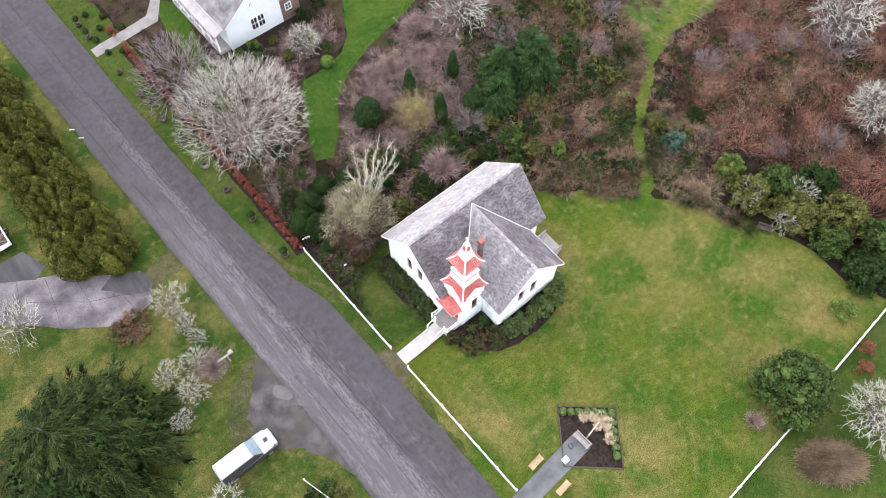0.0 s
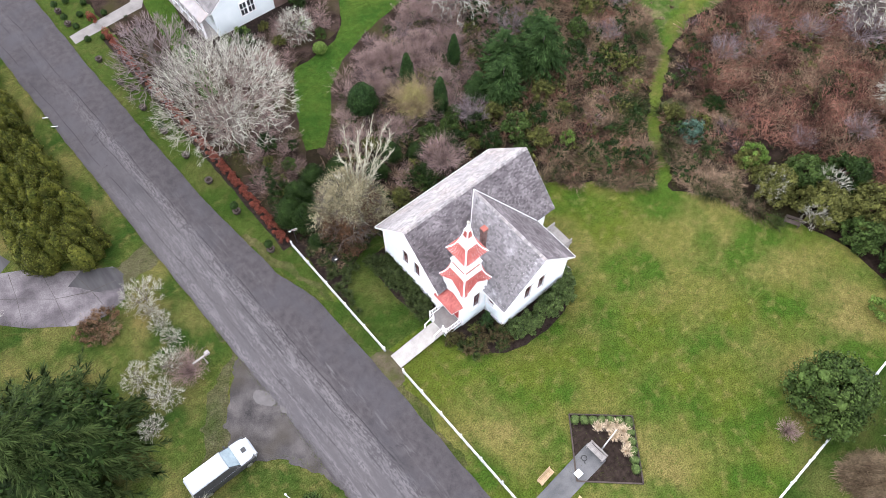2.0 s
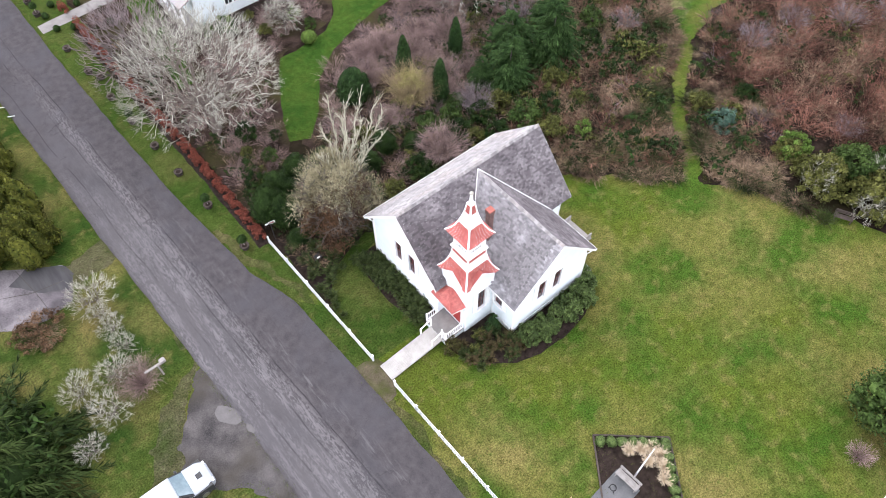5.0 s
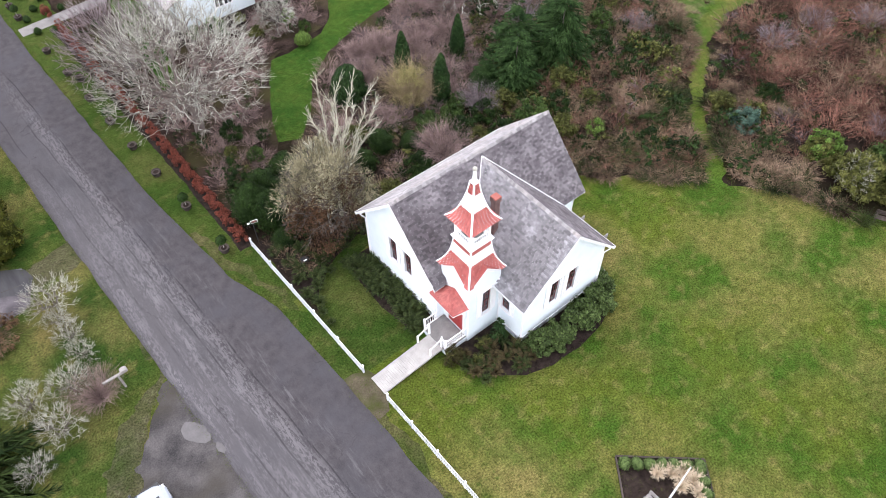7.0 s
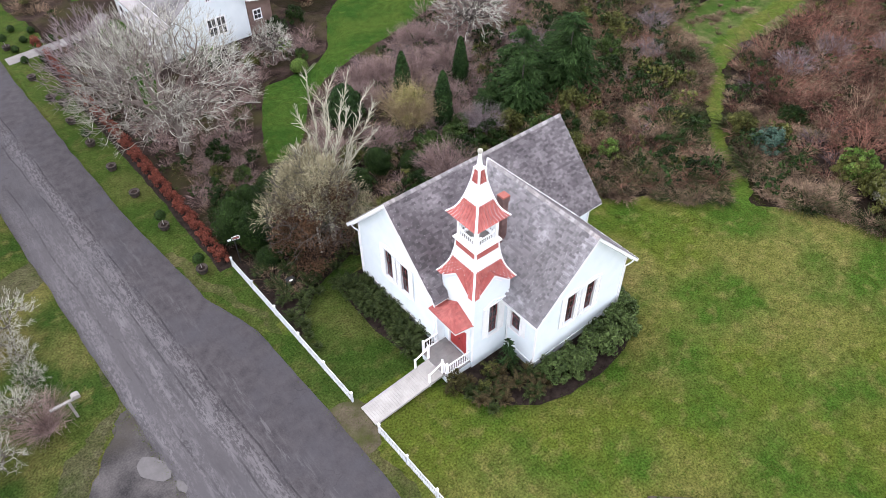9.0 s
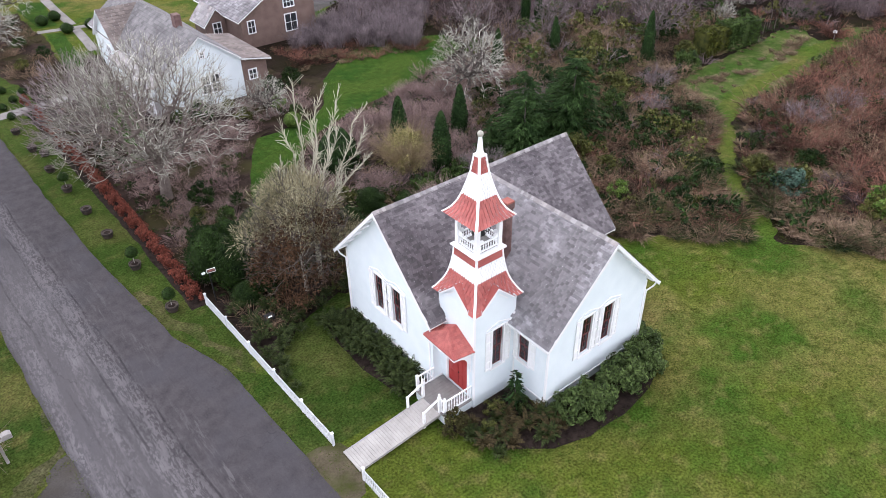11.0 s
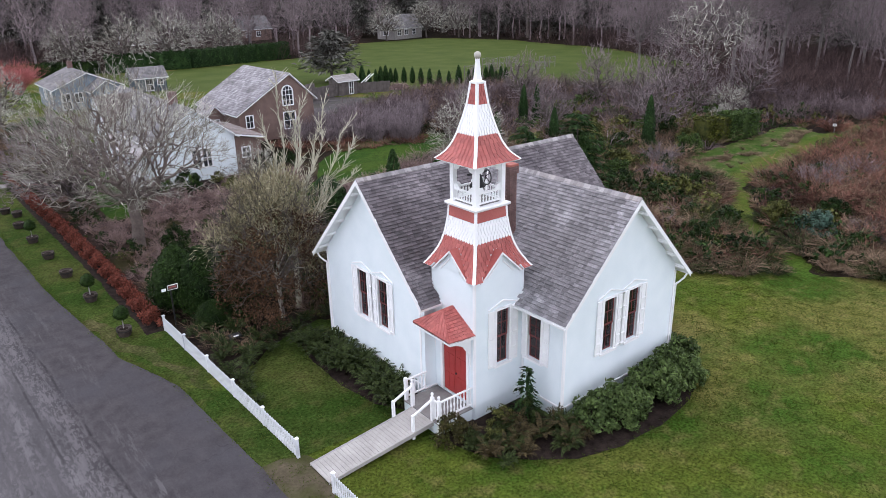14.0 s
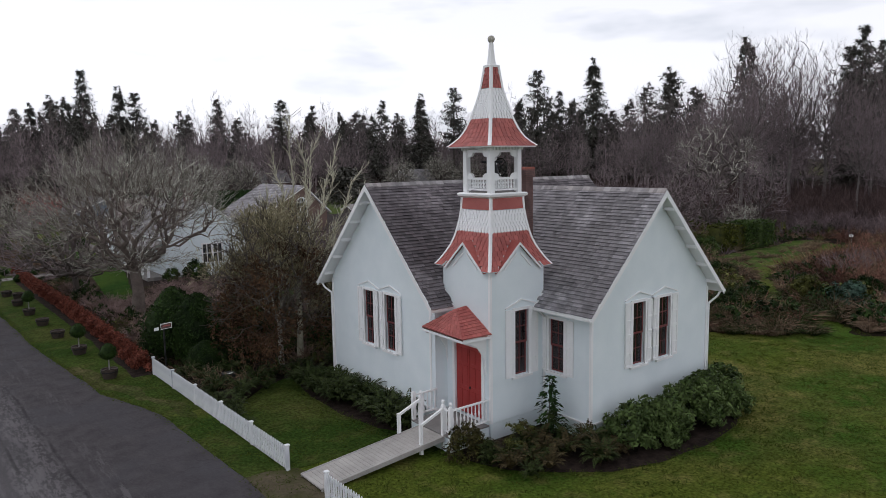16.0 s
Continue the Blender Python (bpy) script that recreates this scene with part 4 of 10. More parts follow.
# ridge caps: overlapping pairs of short boards
g = Geo()
x = 15.4
while x < 27.9:
    for s in (-1, 1):
        g.extr([(x, MY, RIDGE + 0.05), (x, MY + s * 0.13, RIDGE - 0.085), (x, MY + s * 0.13, RIDGE - 0.06), (x, MY, RIDGE + 0.08)], (0.178, 0, rng.uniform(-0.006, 0.006)))
    x += 0.165
part("ridge_cap", g, M_SHINGLE_PALE, main_roof, "weathered ridge shingles")
g = Geo()
y = 14.45
while y < 22.3:
    for s in (-1, 1):
        g.extr([(MX, y, WING_RIDGE + 0.05), (MX + s * 0.13, y, WING_RIDGE - 0.085), (MX + s * 0.13, y, WING_RIDGE - 0.06), (MX, y, WING_RIDGE + 0.08)], (0, 0.178, rng.uniform(-0.006, 0.006)))
    y += 0.165
part("ridge_cap", g, M_SHINGLE_PALE, wing_roof, "weathered ridge shingles")
# white valley flashing where the wing meets the main slope
for s in (-1, 1):
    g = Geo()
    top, low = Vector((MX, MY - (RIDGE - WING_RIDGE) / SLOPE, WING_RIDGE + 0.06)), None
    yl = 18.85 if s > 0 else 19.6
    zl = main_z(yl)
    low = Vector((MX + s * (WING_RIDGE - zl) / WSLOPE, yl, zl + 0.06))
    d = Vector((0.05, 0, 0))
    g.extr([top - d, top + d, low + d, low - d], (0, 0, 0.02))
    part("valley_flashing", g, M_TRIM, main_roof, "white valley flashing")
# bargeboards, gutters and downpipes
for x0, x1 in ((15.385, 15.42), (27.93, 27.965)):
    for s in (-1, 1):
        g, ye = Geo(), MY + s * 4.0
        g.extr([(x0, MY, RIDGE + 0.015), (x0, ye, EAVE + 0.005), (x0, ye, EAVE - 0.2), (x0, MY, RIDGE - 0.2)], (x1 - x0, 0, 0))
        part("bargeboard", g, M_TRIM, main_roof, "white bargeboard")
for s in (-1, 1):
    g, xe = Geo(), MX + s * 3.775
    g.extr([(MX, 14.435, WING_RIDGE + 0.015), (xe, 14.435, EAVE + 0.005), (xe, 14.435, EAVE - 0.2), (MX, 14.435, WING_RIDGE - 0.2)], (0, 0.035, 0))
    part("bargeboard", g, M_TRIM, wing_roof, "white bargeboard")
# rafter ends under the open gable overhangs
for k in range(5):
    f = 0.12 + 0.19 * k
    for s in (-1, 1):
        y = MY + s * 3.9 * f
        z = main_z(y) - 0.15
        part("lookout_rafter", Geo().box(15.42, WX0, y - 0.04, y + 0.04, z - 0.1, z), M_TRIM, main_roof)
        x = MX + s * 3.7 * f
        z = wing_z(x) - 0.15
        part("lookout_rafter", Geo().box(x - 0.04, x + 0.04, 14.47, VY0, z - 0.1, z), M_TRIM, wing_roof)


def gutter(p, q):
    g = Geo()
    p, q = Vector(p), Vector(q)
    d = (q - p).normalized()
    s = Vector((-d.y, d.x, 0)) * 0.06
    g.extr([p - s, p - s * 0.8 - Vector((0, 0, 0.09)), p + s * 0.8 - Vector((0, 0, 0.09)), p + s, p + s * 0.75, p + s * 0.6 - Vector((0, 0, 0.07)), p - s * 0.6 - Vector((0, 0, 0.07)), p - s * 0.75], q - p)
    return part("gutter", g, M_TRIM, main_roof, "white metal gutter")


gutter((15.40, 26.9, EAVE - 0.03), (27.9, 26.9, EAVE - 0.03))
gutter((25.97, 14.45, EAVE - 0.03), (25.97, 18.8, EAVE - 0.03))
gutter((18.31, 14.45, EAVE - 0.03), (18.31, 17.0, EAVE - 0.03))


def downpipe(pts):
    g = Geo()
    for p, q in zip(pts, pts[1:]):
        g.tube(p, q, 0.04, 0.04, 8)
    return part("downpipe", g, M_TRIM, main_roof, "white downpipe with an elbow under the eave", smooth=True)


downpipe([(15.62, 26.88, EAVE - 0.1), (15.66, 26.7, EAVE - 0.3), (15.84, 26.46, EAVE - 0.5), (15.84, 26.44, 0.25)])
downpipe([(25.95, 14.62, EAVE - 0.1), (25.8, 14.66, EAVE - 0.3), (25.49, 14.82, EAVE - 0.55), (25.49, 14.82, 0.25)])
downpipe([(18.33, 16.7, EAVE - 0.1), (18.6, 16.8, EAVE - 0.3), (18.8, 16.9, EAVE - 0.4), (18.8, 16.92, 0.25)])

# ---- belfry tower ----
H = 1.24
TX0, TX1, TY0, TY1 = TCX - H, TCX + H, TCY - H, TCY + H
tower = part("tower", Geo().box(TX0 + 0.02, TX1 - 0.02, TY0 + 0.02, TY1 - 0.02, 4.5, 5.9), M_WHITE, CHURCH, "square white belfry tower with red shingle bands")
panel_wall("tower_front", "y", TY0, 0.15, TX0, VX0, BASE, lambda x: 5.75, [T_WIN])
panel_wall("tower_door_wall", "x", TX0, 0.15, TY0 + 0.15, WY0, BASE, lambda y: 5.75, [(17.42, 18.82, 0.62, 3.05)])
panel_wall("tower_upper_wall", "x", TX1, -0.15, TY0 + 0.15, TY1, 4.4, lambda y: 5.75, [])
panel_wall("tower_upper_wall", "y", TY1, -0.15, TX0 + 0.15, TX1 - 0.15, 4.4, lambda x: 5.75, [])
window("y", TY0, -1, *T_WIN)
part("foundation", Geo().box(TX0 + 0.03, VX0, TY0 + 0.03, WY0, 0.0, BASE - 0.03), M_WHITE, CHURCH)
part("corner_board", Geo().box(TX0 - 0.04, TX0 + 0.05, TY0 - 0.04, TY0 + 0.05, BASE, 5.72), M_TRIM, CHURCH)
g = Geo()
for hy in (0.0, 0.70):
    g.bevel_box(TX0 + 0.03, TX0 + 0.09, 17.43 + hy, 18.11 + hy, 0.64, 3.03, 0.006)
    for za, zb in ((0.80, 1.45), (1.6, 2.3), (2.42, 2.9)):
        for ya, yb in ((0.08, 0.30), (0.38, 0.60)):
            g.bevel_box(TX0 + 0.015, TX0 + 0.04, 17.43 + hy + ya, 17.43 + hy + yb, za, zb, 0.01)
door = part("door", g, M_DOOR, CHURCH, "closed red panelled double door")
part("door_handle", Geo().lathe(TX0 - 0.02, 18.05, [(0.012, 1.55), (0.03, 1.57), (0.03, 1.62), (0.012, 1.64)], 8), M_IRON, door, "dark knob")
g = Geo()
g.box(TX0 - 0.06, TX0, 17.30, 17.42, BASE, 3.2).box(TX0 - 0.06, TX0, 18.82, 18.94, BASE, 3.2).box(TX0 - 0.06, TX0, 17.42, 18.82, 3.05, 3.2)
part("door_casing", g, M_TRIM, door)


def sq(h, z):
    return [(TCX - h, TCY - h, z), (TCX + h, TCY - h, z), (TCX + h, TCY + h, z), (TCX - h, TCY + h, z)]


def profile_at(prof, z):
    for (h0, z0), (h1, z1) in zip(prof, prof[1:]):
        if z0 <= z <= z1:
            return h0 + (h1 - h0) * (z - z0) / (z1 - z0)
    return prof[-1][0] if z > prof[-1][1] else prof[0][0]


def shingle_loft(name, prof, z0, z1, course, width, mat, scallop=False, label="", slots=()):
    """Courses of cut shingles round the four curved faces of the spire."""
    g = Geo()
    rows = max(1, round((z1 - z0) / course))
    for k in range(4):
        rot = Matrix.Rotation(k * math.pi / 2, 3, "Z")
        for r in range(rows):
            za, zb = z0 + (z1 - z0) * r / rows, z0 + (z1 - z0) * (r + 1) / rows
            ha, hb = profile_at(prof, za), profile_at(prof, zb)
            n = max(2, round(2 * ha / width))
            for i in range(-1, n + 1):
                off = 0.5 * (r % 2)
                s0, s1 = max(-1, (i + off) / n * 2 - 1), min(1, (i + 1 + off) / n * 2 - 1)
                if s1 - s0 < 0.02:
                    continue
                gap = 0.012 / max(ha, 0.1)
                s0g, s1g = s0 + gap, s1 - gap
                out = 0.022
                hh = ha + out
                sm = (s0 + s1) / 2
                if any(abs(sm * ha) < wa * (1 - (za + 0.04 - zs) / (zt - zs)) for wa, zs, zt in slots if za < zt):
                    continue
                low = [(s0g * ha, -hh, za), (s1g * ha, -hh, za)]
                if scallop and r == 0:
                    d = 0.075
                    low = [(s0g * ha, -hh, za), ((0.75 * s0g + 0.25 * s1g) * ha, -hh - 0.004, za - d * 0.75), (sm * ha, -hh - 0.006, za - d), ((0.25 * s0g + 0.75 * s1g) * ha, -hh - 0.004, za - d * 0.75), (s1g * ha, -hh, za)]
                up = [(s1g * hb, -hb - 0.004, zb), (s0g * hb, -hb - 0.004, zb)]
                front = low + up
                back = [(x, y + 0.03, z) for x, y, z in front]
                pts = [tuple(rot @ Vector(p)) for p in front + back]
                kk, m = len(g.v), len(front)
                g.v.extend((p[0] + TCX, p[1] + TCY, p[2]) for p in pts)
                g.f.append(tuple(range(kk, kk + m)))
                for q in range(m):
                    w = (q + 1) % m
                    g.f.append((kk + w, kk + q, kk + m + q, kk + m + w))
    return part(name, g, mat, tower, label)


LOW = [(1.42, 5.70), (1.30, 5.86), (1.16, 6.10), (1.03, 6.36), (0.93, 6.64), (0.86, 6.92), (0.80, 7.25), (0.755, 7.60), (0.73, 8.02)]
TOP = [(1.07, 9.70), (0.92, 9.84), (0.79, 9.98), (0.70, 10.13), (0.60, 10.34), (0.49, 10.66), (0.36, 11.15), (0.255, 11.62), (0.165, 12.33)]
part("skirt_deck", Geo().rings([sq(min(h - 0.02, 1.19), z) for h, z in LOW]), M_WHITE, tower)
for sx, sy in ((-1, -1), (1, -1), (1, 1), (-1, 1)):
    g = Geo()
    for (h0, z0), (h1, z1) in zip(LOW[:4], LOW[1:4]):
        a0, a1 = h0 - 0.012, h1 - 0.012
        for ax in (0, 1):
            q = [(a0, a0, z0), (max(a0 - 0.42, 1.0), a0, z0), (max(a1 - 0.42, 0.9), a1, z1), (a1, a1, z1)]
            g.extr([(TCX + sx * (u if ax else w), TCY + sy * (w if ax else u), z) for u, w, z in q], (0, 0, -0.03))
    part("corner_deck", g, M_WHITE, tower)
part("spire_deck", Geo().rings([sq(h - 0.02, z) for h, z in TOP]), M_WHITE, tower)
SLOT = ((1.02, 5.66, 6.56),)
shingle_loft("skirt_shingles", LOW, 5.70, 6.88, 0.15, 0.20, M_RED, label="red painted shingles of the flared skirt", slots=SLOT)
shingle_loft("white_band", LOW, 6.92, 7.58, 0.13, 0.14, M_TRIM, True, "white scalloped shingle band")
for k in range(4):
    rot = Matrix.Translation((TCX, TCY, 0)) @ Matrix.Rotation(k * math.pi / 2, 4, "Z")
    a, b = profile_at(LOW, 7.61), profile_at(LOW, 7.99)
    part("red_band", Geo().extr([tuple(rot @ Vector(q)) for q in ((-a, -a - 0.015, 7.61), (a, -a - 0.015, 7.61), (b, -b - 0.015, 7.99), (-b, -b - 0.015, 7.99))], tuple(rot.to_3x3() @ Vector((0, 0.04, 0)))), M_RED, tower, "red painted panel band")
shingle_loft("spire_shingles", TOP, 9.70, 10.62, 0.15, 0.20, M_RED, label="red painted shingles of the spire eave")
shingle_loft("spire_white_band", TOP, 10.66, 11.60, 0.12, 0.13, M_TRIM, True, "white scalloped shingle band")
shingle_loft("spire_red_tip", TOP, 11.62, 12.32, 0.14, 0.16, M_RED, label="red painted shingles under the finial")
# hip boards down the four corners
for prof in (LOW, TOP):
    for sx, sy in ((-1, -1), (1, -1), (1, 1), (-1, 1)):
        g, w, t = Geo(), 0.085, 0.05
        rings = []
        for h, z in prof:
            e = h + 0.03
            cx, cy = TCX + sx * e, TCY + sy * e
            rings.append([(cx, cy, z + 0.01), (cx - sx * w, cy, z + 0.01), (cx - sx * w, cy - sy * t, z + 0.01), (cx - sx * t, cy - sy * t, z + 0.01), (cx - sx * t, cy - sy * w, z + 0.01), (cx, cy - sy * w, z + 0.01)])
        if sx * sy < 0:
            rings = [r[::-1] for r in rings]
        part("hip_board", g.rings(rings), M_TRIM, tower, "white corner board following the flare")
# small gables breaking through the skirt on each side
for k in range(4):
    rot = Matrix.Translation((TCX, TCY, 0)) @ Matrix.Rotation(k * math.pi / 2, 4, "Z")
    a = Geo().extr([tuple(rot @ Vector(p)) for p in ((-0.98, -H, 5.6), (0.98, -H, 5.6), (0, -H, 6.50))], tuple(rot.to_3x3() @ Vector((0, 0.5, 0))))
    gab = part("gablet", a, M_WHITE, tower, "small white wall gable under red shingles")
    b = Geo()
    for s in (-1, 1):
        e0, e1 = Vector((s * 1.04, -H - 0.10, 5.60)), Vector((0, -H - 0.10, 6.56))
        pts = [e0, e1, e1 + Vector((0, 0.62, 0)), e0 + Vector((0, 0.30, 0))]
        b.extr([tuple(rot @ p) for p in pts], (0, 0, 0.035))
    part("gablet_roof", b, M_RED, gab, "red shingled gablet roof")
    c = Geo()
    for s in (-1, 1):
        pts = [Vector((s * 1.04, -H - 0.12, 5.595)), Vector((0, -H - 0.12, 6.555)), Vector((0, -H - 0.12, 6.47)), Vector((s * 0.95, -H - 0.12, 5.595))]
        c.extr([tuple(rot @ p) for p in pts], tuple(rot.to_3x3() @ Vector((0, 0.025, 0))))
        pts = [Vector((s * 0.62, -H - 0.03, 5.72)), Vector((s * 0.1, -H - 0.03, 6.2)), Vector((s * 0.1, -H - 0.03, 6.14)), Vector((s * 0.62, -H - 0.03, 5.66))]
        c.extr([tuple(rot @ p) for p in pts], tuple(rot.to_3x3() @ Vector((0, 0.03, 0))))
    part("gablet_trim", c, M_TRIM, gab)
# ledge, belfry posts, brackets, balustrade, bell
g = Geo().rings([sq(0.74, 7.99), sq(0.84, 8.05), sq(0.86, 8.12), sq(0.80, 8.16)])
part("ledge", g, M_TRIM, tower, "white moulded ledge")
part("belfry_floor", Geo().rings([sq(0.6, 8.10), sq(0.6, 8.20)]), M_DECK, tower)
PH = 0.68
for sx in (-1, 1):
    for sy in (-1, 1):
        x, y = TCX + sx * (PH - 0.07), TCY + sy * (PH - 0.07)
        part("belfry_post", Geo().bevel_box(x - 0.09, x + 0.09, y - 0.09, y + 0.09, 8.14, 9.70, 0.02), M_TRIM, tower)
for k in range(4):
    rot = Matrix.Translation((TCX, TCY, 0)) @ Matrix.Rotation(k * math.pi / 2, 4, "Z")

    def flat(pts, y0, y1, g):
        g.extr([tuple(rot @ Vector((x, y0, z))) for x, z in pts], tuple(rot.to_3x3() @ Vector((0, y1 - y0, 0))))

    for za, zb in ((8.60, 8.66), (8.24, 8.29), (9.50, 9.70)):
        rail = Geo()
        flat([(-0.54, za), (0.54, za), (0.54, zb), (-0.54, zb)], -PH + 0.02, -PH + 0.09, rail)
        part("belfry_rail", rail, M_TRIM, tower)
    for i in range(7):
        x = -0.42 + 0.14 * i
        b = Geo()
        c = rot @ Vector((x, -PH + 0.055, 0))
        b.lathe(c.x, c.y, [(0.018, 8.29), (0.034, 8.34), (0.016, 8.40), (0.036, 8.46), (0.016, 8.53), (0.02, 8.60)], 7)
        part("baluster", b, M_TRIM, tower)
    for s in (-1, 1):
        for zc, dz in ((9.50, -1), (8.66, 1)):
            arc = [(s * 0.54, zc), (s * 0.54, zc + dz * 0.28)]
            arc += [(s * (0.54 - 0.13 + 0.13 * math.cos(a)) - s * 0.0, zc + dz * (0.28 - 0.13 * math.sin(a))) for a in (0.4, 0.8, 1.2, 1.57)]
            arc += [(s * (0.41 - 0.15 * math.sin(a)), zc + dz * (0.02 + 0.13 * math.cos(a))) for a in (0.4, 0.9, 1.4)]
            arc += [(s * 0.24, zc)]
            b = Geo()
            flat(arc, -PH + 0.03, -PH + 0.075, b)
            part("bracket", b, M_TRIM, tower, "white scrolled bracket")
part("spire_soffit", Geo().rings([sq(1.05, 9.66), sq(1.05, 9.70)]), M_TRIM, tower)
g = Geo()
for i in range(40):
    a = i / 40 * 4
    k, f = int(a), a - int(a)
    p = Matrix.Rotation(k * math.pi / 2, 3, "Z") @ Vector(((f - 0.5) * 2 * 0.70, -0.72, 0))
    g.box(TCX + p.x - 0.03, TCX + p.x + 0.03, TCY + p.y - 0.03, TCY + p.y + 0.03, 9.58, 9.66)
tagged(part("dentil_band", g, M_TRIM, tower), kind="stuff")
bell = part("bell", Geo().lathe(TCX, TCY, [(0.04, 9.20), (0.12, 9.16), (0.17, 9.05), (0.21, 8.85), (0.30, 8.70), (0.28, 8.69)], 14), M_IRON, tower, "dark iron church bell", smooth=True)
g = Geo()
for i in range(16):
    a, b = 2 * math.pi * i / 16, 2 * math.pi * (i + 1) / 16
    g.tube((TCX + 0.34, TCY + 0.3 * math.cos(a) - 0.05, 9.0 + 0.3 * math.sin(a)), (TCX + 0.34, TCY + 0.3 * math.cos(b) - 0.05, 9.0 + 0.3 * math.sin(b)), 0.022, 0.022, 6)
for i in range(5):
    a = 2 * math.pi * i / 5
    g.tube((TCX + 0.34, TCY - 0.05, 9.0), (TCX + 0.34, TCY + 0.3 * math.cos(a) - 0.05, 9.0 + 0.3 * math.sin(a)), 0.016, 0.016, 5)
g.tube((TCX - 0.45, TCY, 9.18), (TCX + 0.45, TCY, 9.18), 0.04, 0.04, 8)
part("bell_wheel", g, M_IRON, tower, "iron bell wheel and yoke")
g = Geo().rings([sq(0.20, 12.30), sq(0.20, 12.37), sq(0.11, 12.40), sq(0.085, 12.60), sq(0.05, 13.12)])
part("finial", g, M_TRIM, tower, "tapered white finial")
g = Geo().lathe(TCX, TCY, [(0.04, 13.08)] + [(0.125 * math.sin(a), 13.22 - 0.125 * math.cos(a)) for a in (0.6, 1.0, 1.4, 1.8, 2.2, 2.6)] + [(0.01, 13.345)], 14)
part("finial_ball", g, M_BALL, tower, "round stone-coloured ball", smooth=True)

# porch
PX0, PX1, PY0, PY1 = 14.75, TX0, 17.10, 19.25
porch = part("porch", Geo().box(PX0 + 0.03, PX1, PY0 + 0.03, PY1 - 0.03, 0.0, 0.485), M_WHITE, CHURCH, "small white porch with a grey boarded deck")
for i in range(12):
    y = PY0 + (PY1 - PY0) * i / 12
    part("deck_board", Geo().bevel_box(PX0, PX1, y + 0.004, y + (PY1 - PY0) / 12 - 0.004, 0.49, 0.54, 0.006), M_DECK, porch)
g = Geo()
A, B, C, D = (15.38, 19.34, 3.66), (15.38, 17.16, 3.60), (TX0, 16.95, 3.66), (TX0, 19.34, 3.66)
AP = (TX0 + 0.0, 18.20, 4.40)
RT = (15.95, 18.2, 4.36)
g.extr([A, B, RT], (0, 0, -0.06)).extr([B, C, AP, RT], (0, 0, -0.06)).extr([D, A, RT, AP], (0, 0, -0.06))
pr = part("porch_roof", g, M_RED, CHURCH, "small red shingled hip roof over the door")


def tri_shingles(tri, course, width):
    """Shingle courses on a triangle or trapezium whose first edge is the eave."""
    a, b, c, d = (Vector(p) for p in tri)
    n = (b - a).cross(d - a).normalized()
    n = -n if n.z < 0 else n
    g = Geo()
    rows = max(1, round(((d - a) + (c - b)).length / 2 / course))
    for r in range(rows):
        f0, f1 = r / rows, (r + 1) / rows
        l0, r0, l1, r1 = a.lerp(d, f0), b.lerp(c, f0), a.lerp(d, f1), b.lerp(c, f1)
        k = max(1, round((r0 - l0).length / width))
        for i in range(-1, k + 1):
            o = 0.5 * (r % 2)
            s, t = max(0, (i + o) / k), min(1, (i + 1 + o) / k)
            if t - s < 0.03:
                continue
            p = [l0.lerp(r0, s + 0.02) + n * 0.03, l0.lerp(r0, t - 0.02) + n * 0.03, l1.lerp(r1, t - 0.02) + n * 0.008, l1.lerp(r1, s + 0.02) + n * 0.008]
            g.extr([q - n * 0.02 for q in p], n * 0.02)
    return g


part("shingles", tri_shingles((A, B, RT, RT), 0.14, 0.17), M_RED, pr)
part("shingles", tri_shingles((B, C, AP, RT), 0.14, 0.17), M_RED, pr)
part("shingles", tri_shingles((D, A, RT, AP), 0.14, 0.17), M_RED, pr)
g = Geo()
for p, q in ((A, B), (B, C), (D, A)):
    g.extr([(p[0], p[1], p[2] - 0.02), (q[0], q[1], q[2] - 0.02), (q[0], q[1], q[2] - 0.14), (p[0], p[1], p[2] - 0.14)], (0.03, 0.03, 0))
part("porch_fascia", g, M_TRIM, pr)
for y in (17.20, 19.26):
    g = Geo()
    arc = [(TX0, 3.55), (15.5, 3.55), (15.5, 3.42)] + [(15.5 + 0.9 * math.sin(a), 2.35 + 1.07 * math.cos(a)) for a in (0.3, 0.6, 0.9, 1.2, 1.45)] + [(TX0, 2.2)]
    wob = [(x - (0.04 if i % 2 else 0.0), z) for i, (x, z) in enumerate(arc)]
    g.extr([(x, y, z) for x, z in wob], (0, 0.06, 0))
    part("scroll_bracket", g, M_TRIM, pr, "white scrolled side bracket")


def post_rail(parent, p, q, z0p, z0q, h, n):
    """A short turned balustrade between two points on the deck."""
    p, q = Vector((*p, 0)), Vector((*q, 0))
    up0, up1 = Vector((0, 0, z0p)), Vector((0, 0, z0q))
    for z, r in ((h, 0.035), (0.12, 0.03)):
        rail = Geo()
        a, b = p + up0 + Vector((0, 0, z)), q + up1 + Vector((0, 0, z))
        s = Vector((-(b - a).y, (b - a).x, 0)).normalized() * r
        rail.extr([a - s, b - s, b + s, a + s], (0, 0, 0.05))
        part("rail", rail, M_TRIM, parent, "white porch railing")
    for i in range(n):
        f = (i + 0.5) / n
        c = p.lerp(q, f) + up0.lerp(up1, f)
        part("baluster", Geo().lathe(c.x, c.y, [(0.02, c.z + 0.15), (0.035, c.z + 0.26), (0.018, c.z + 0.36), (0.034, c.z + 0.5), (0.018, c.z + 0.64), (0.022, c.z + h)], 8), M_TRIM, parent)


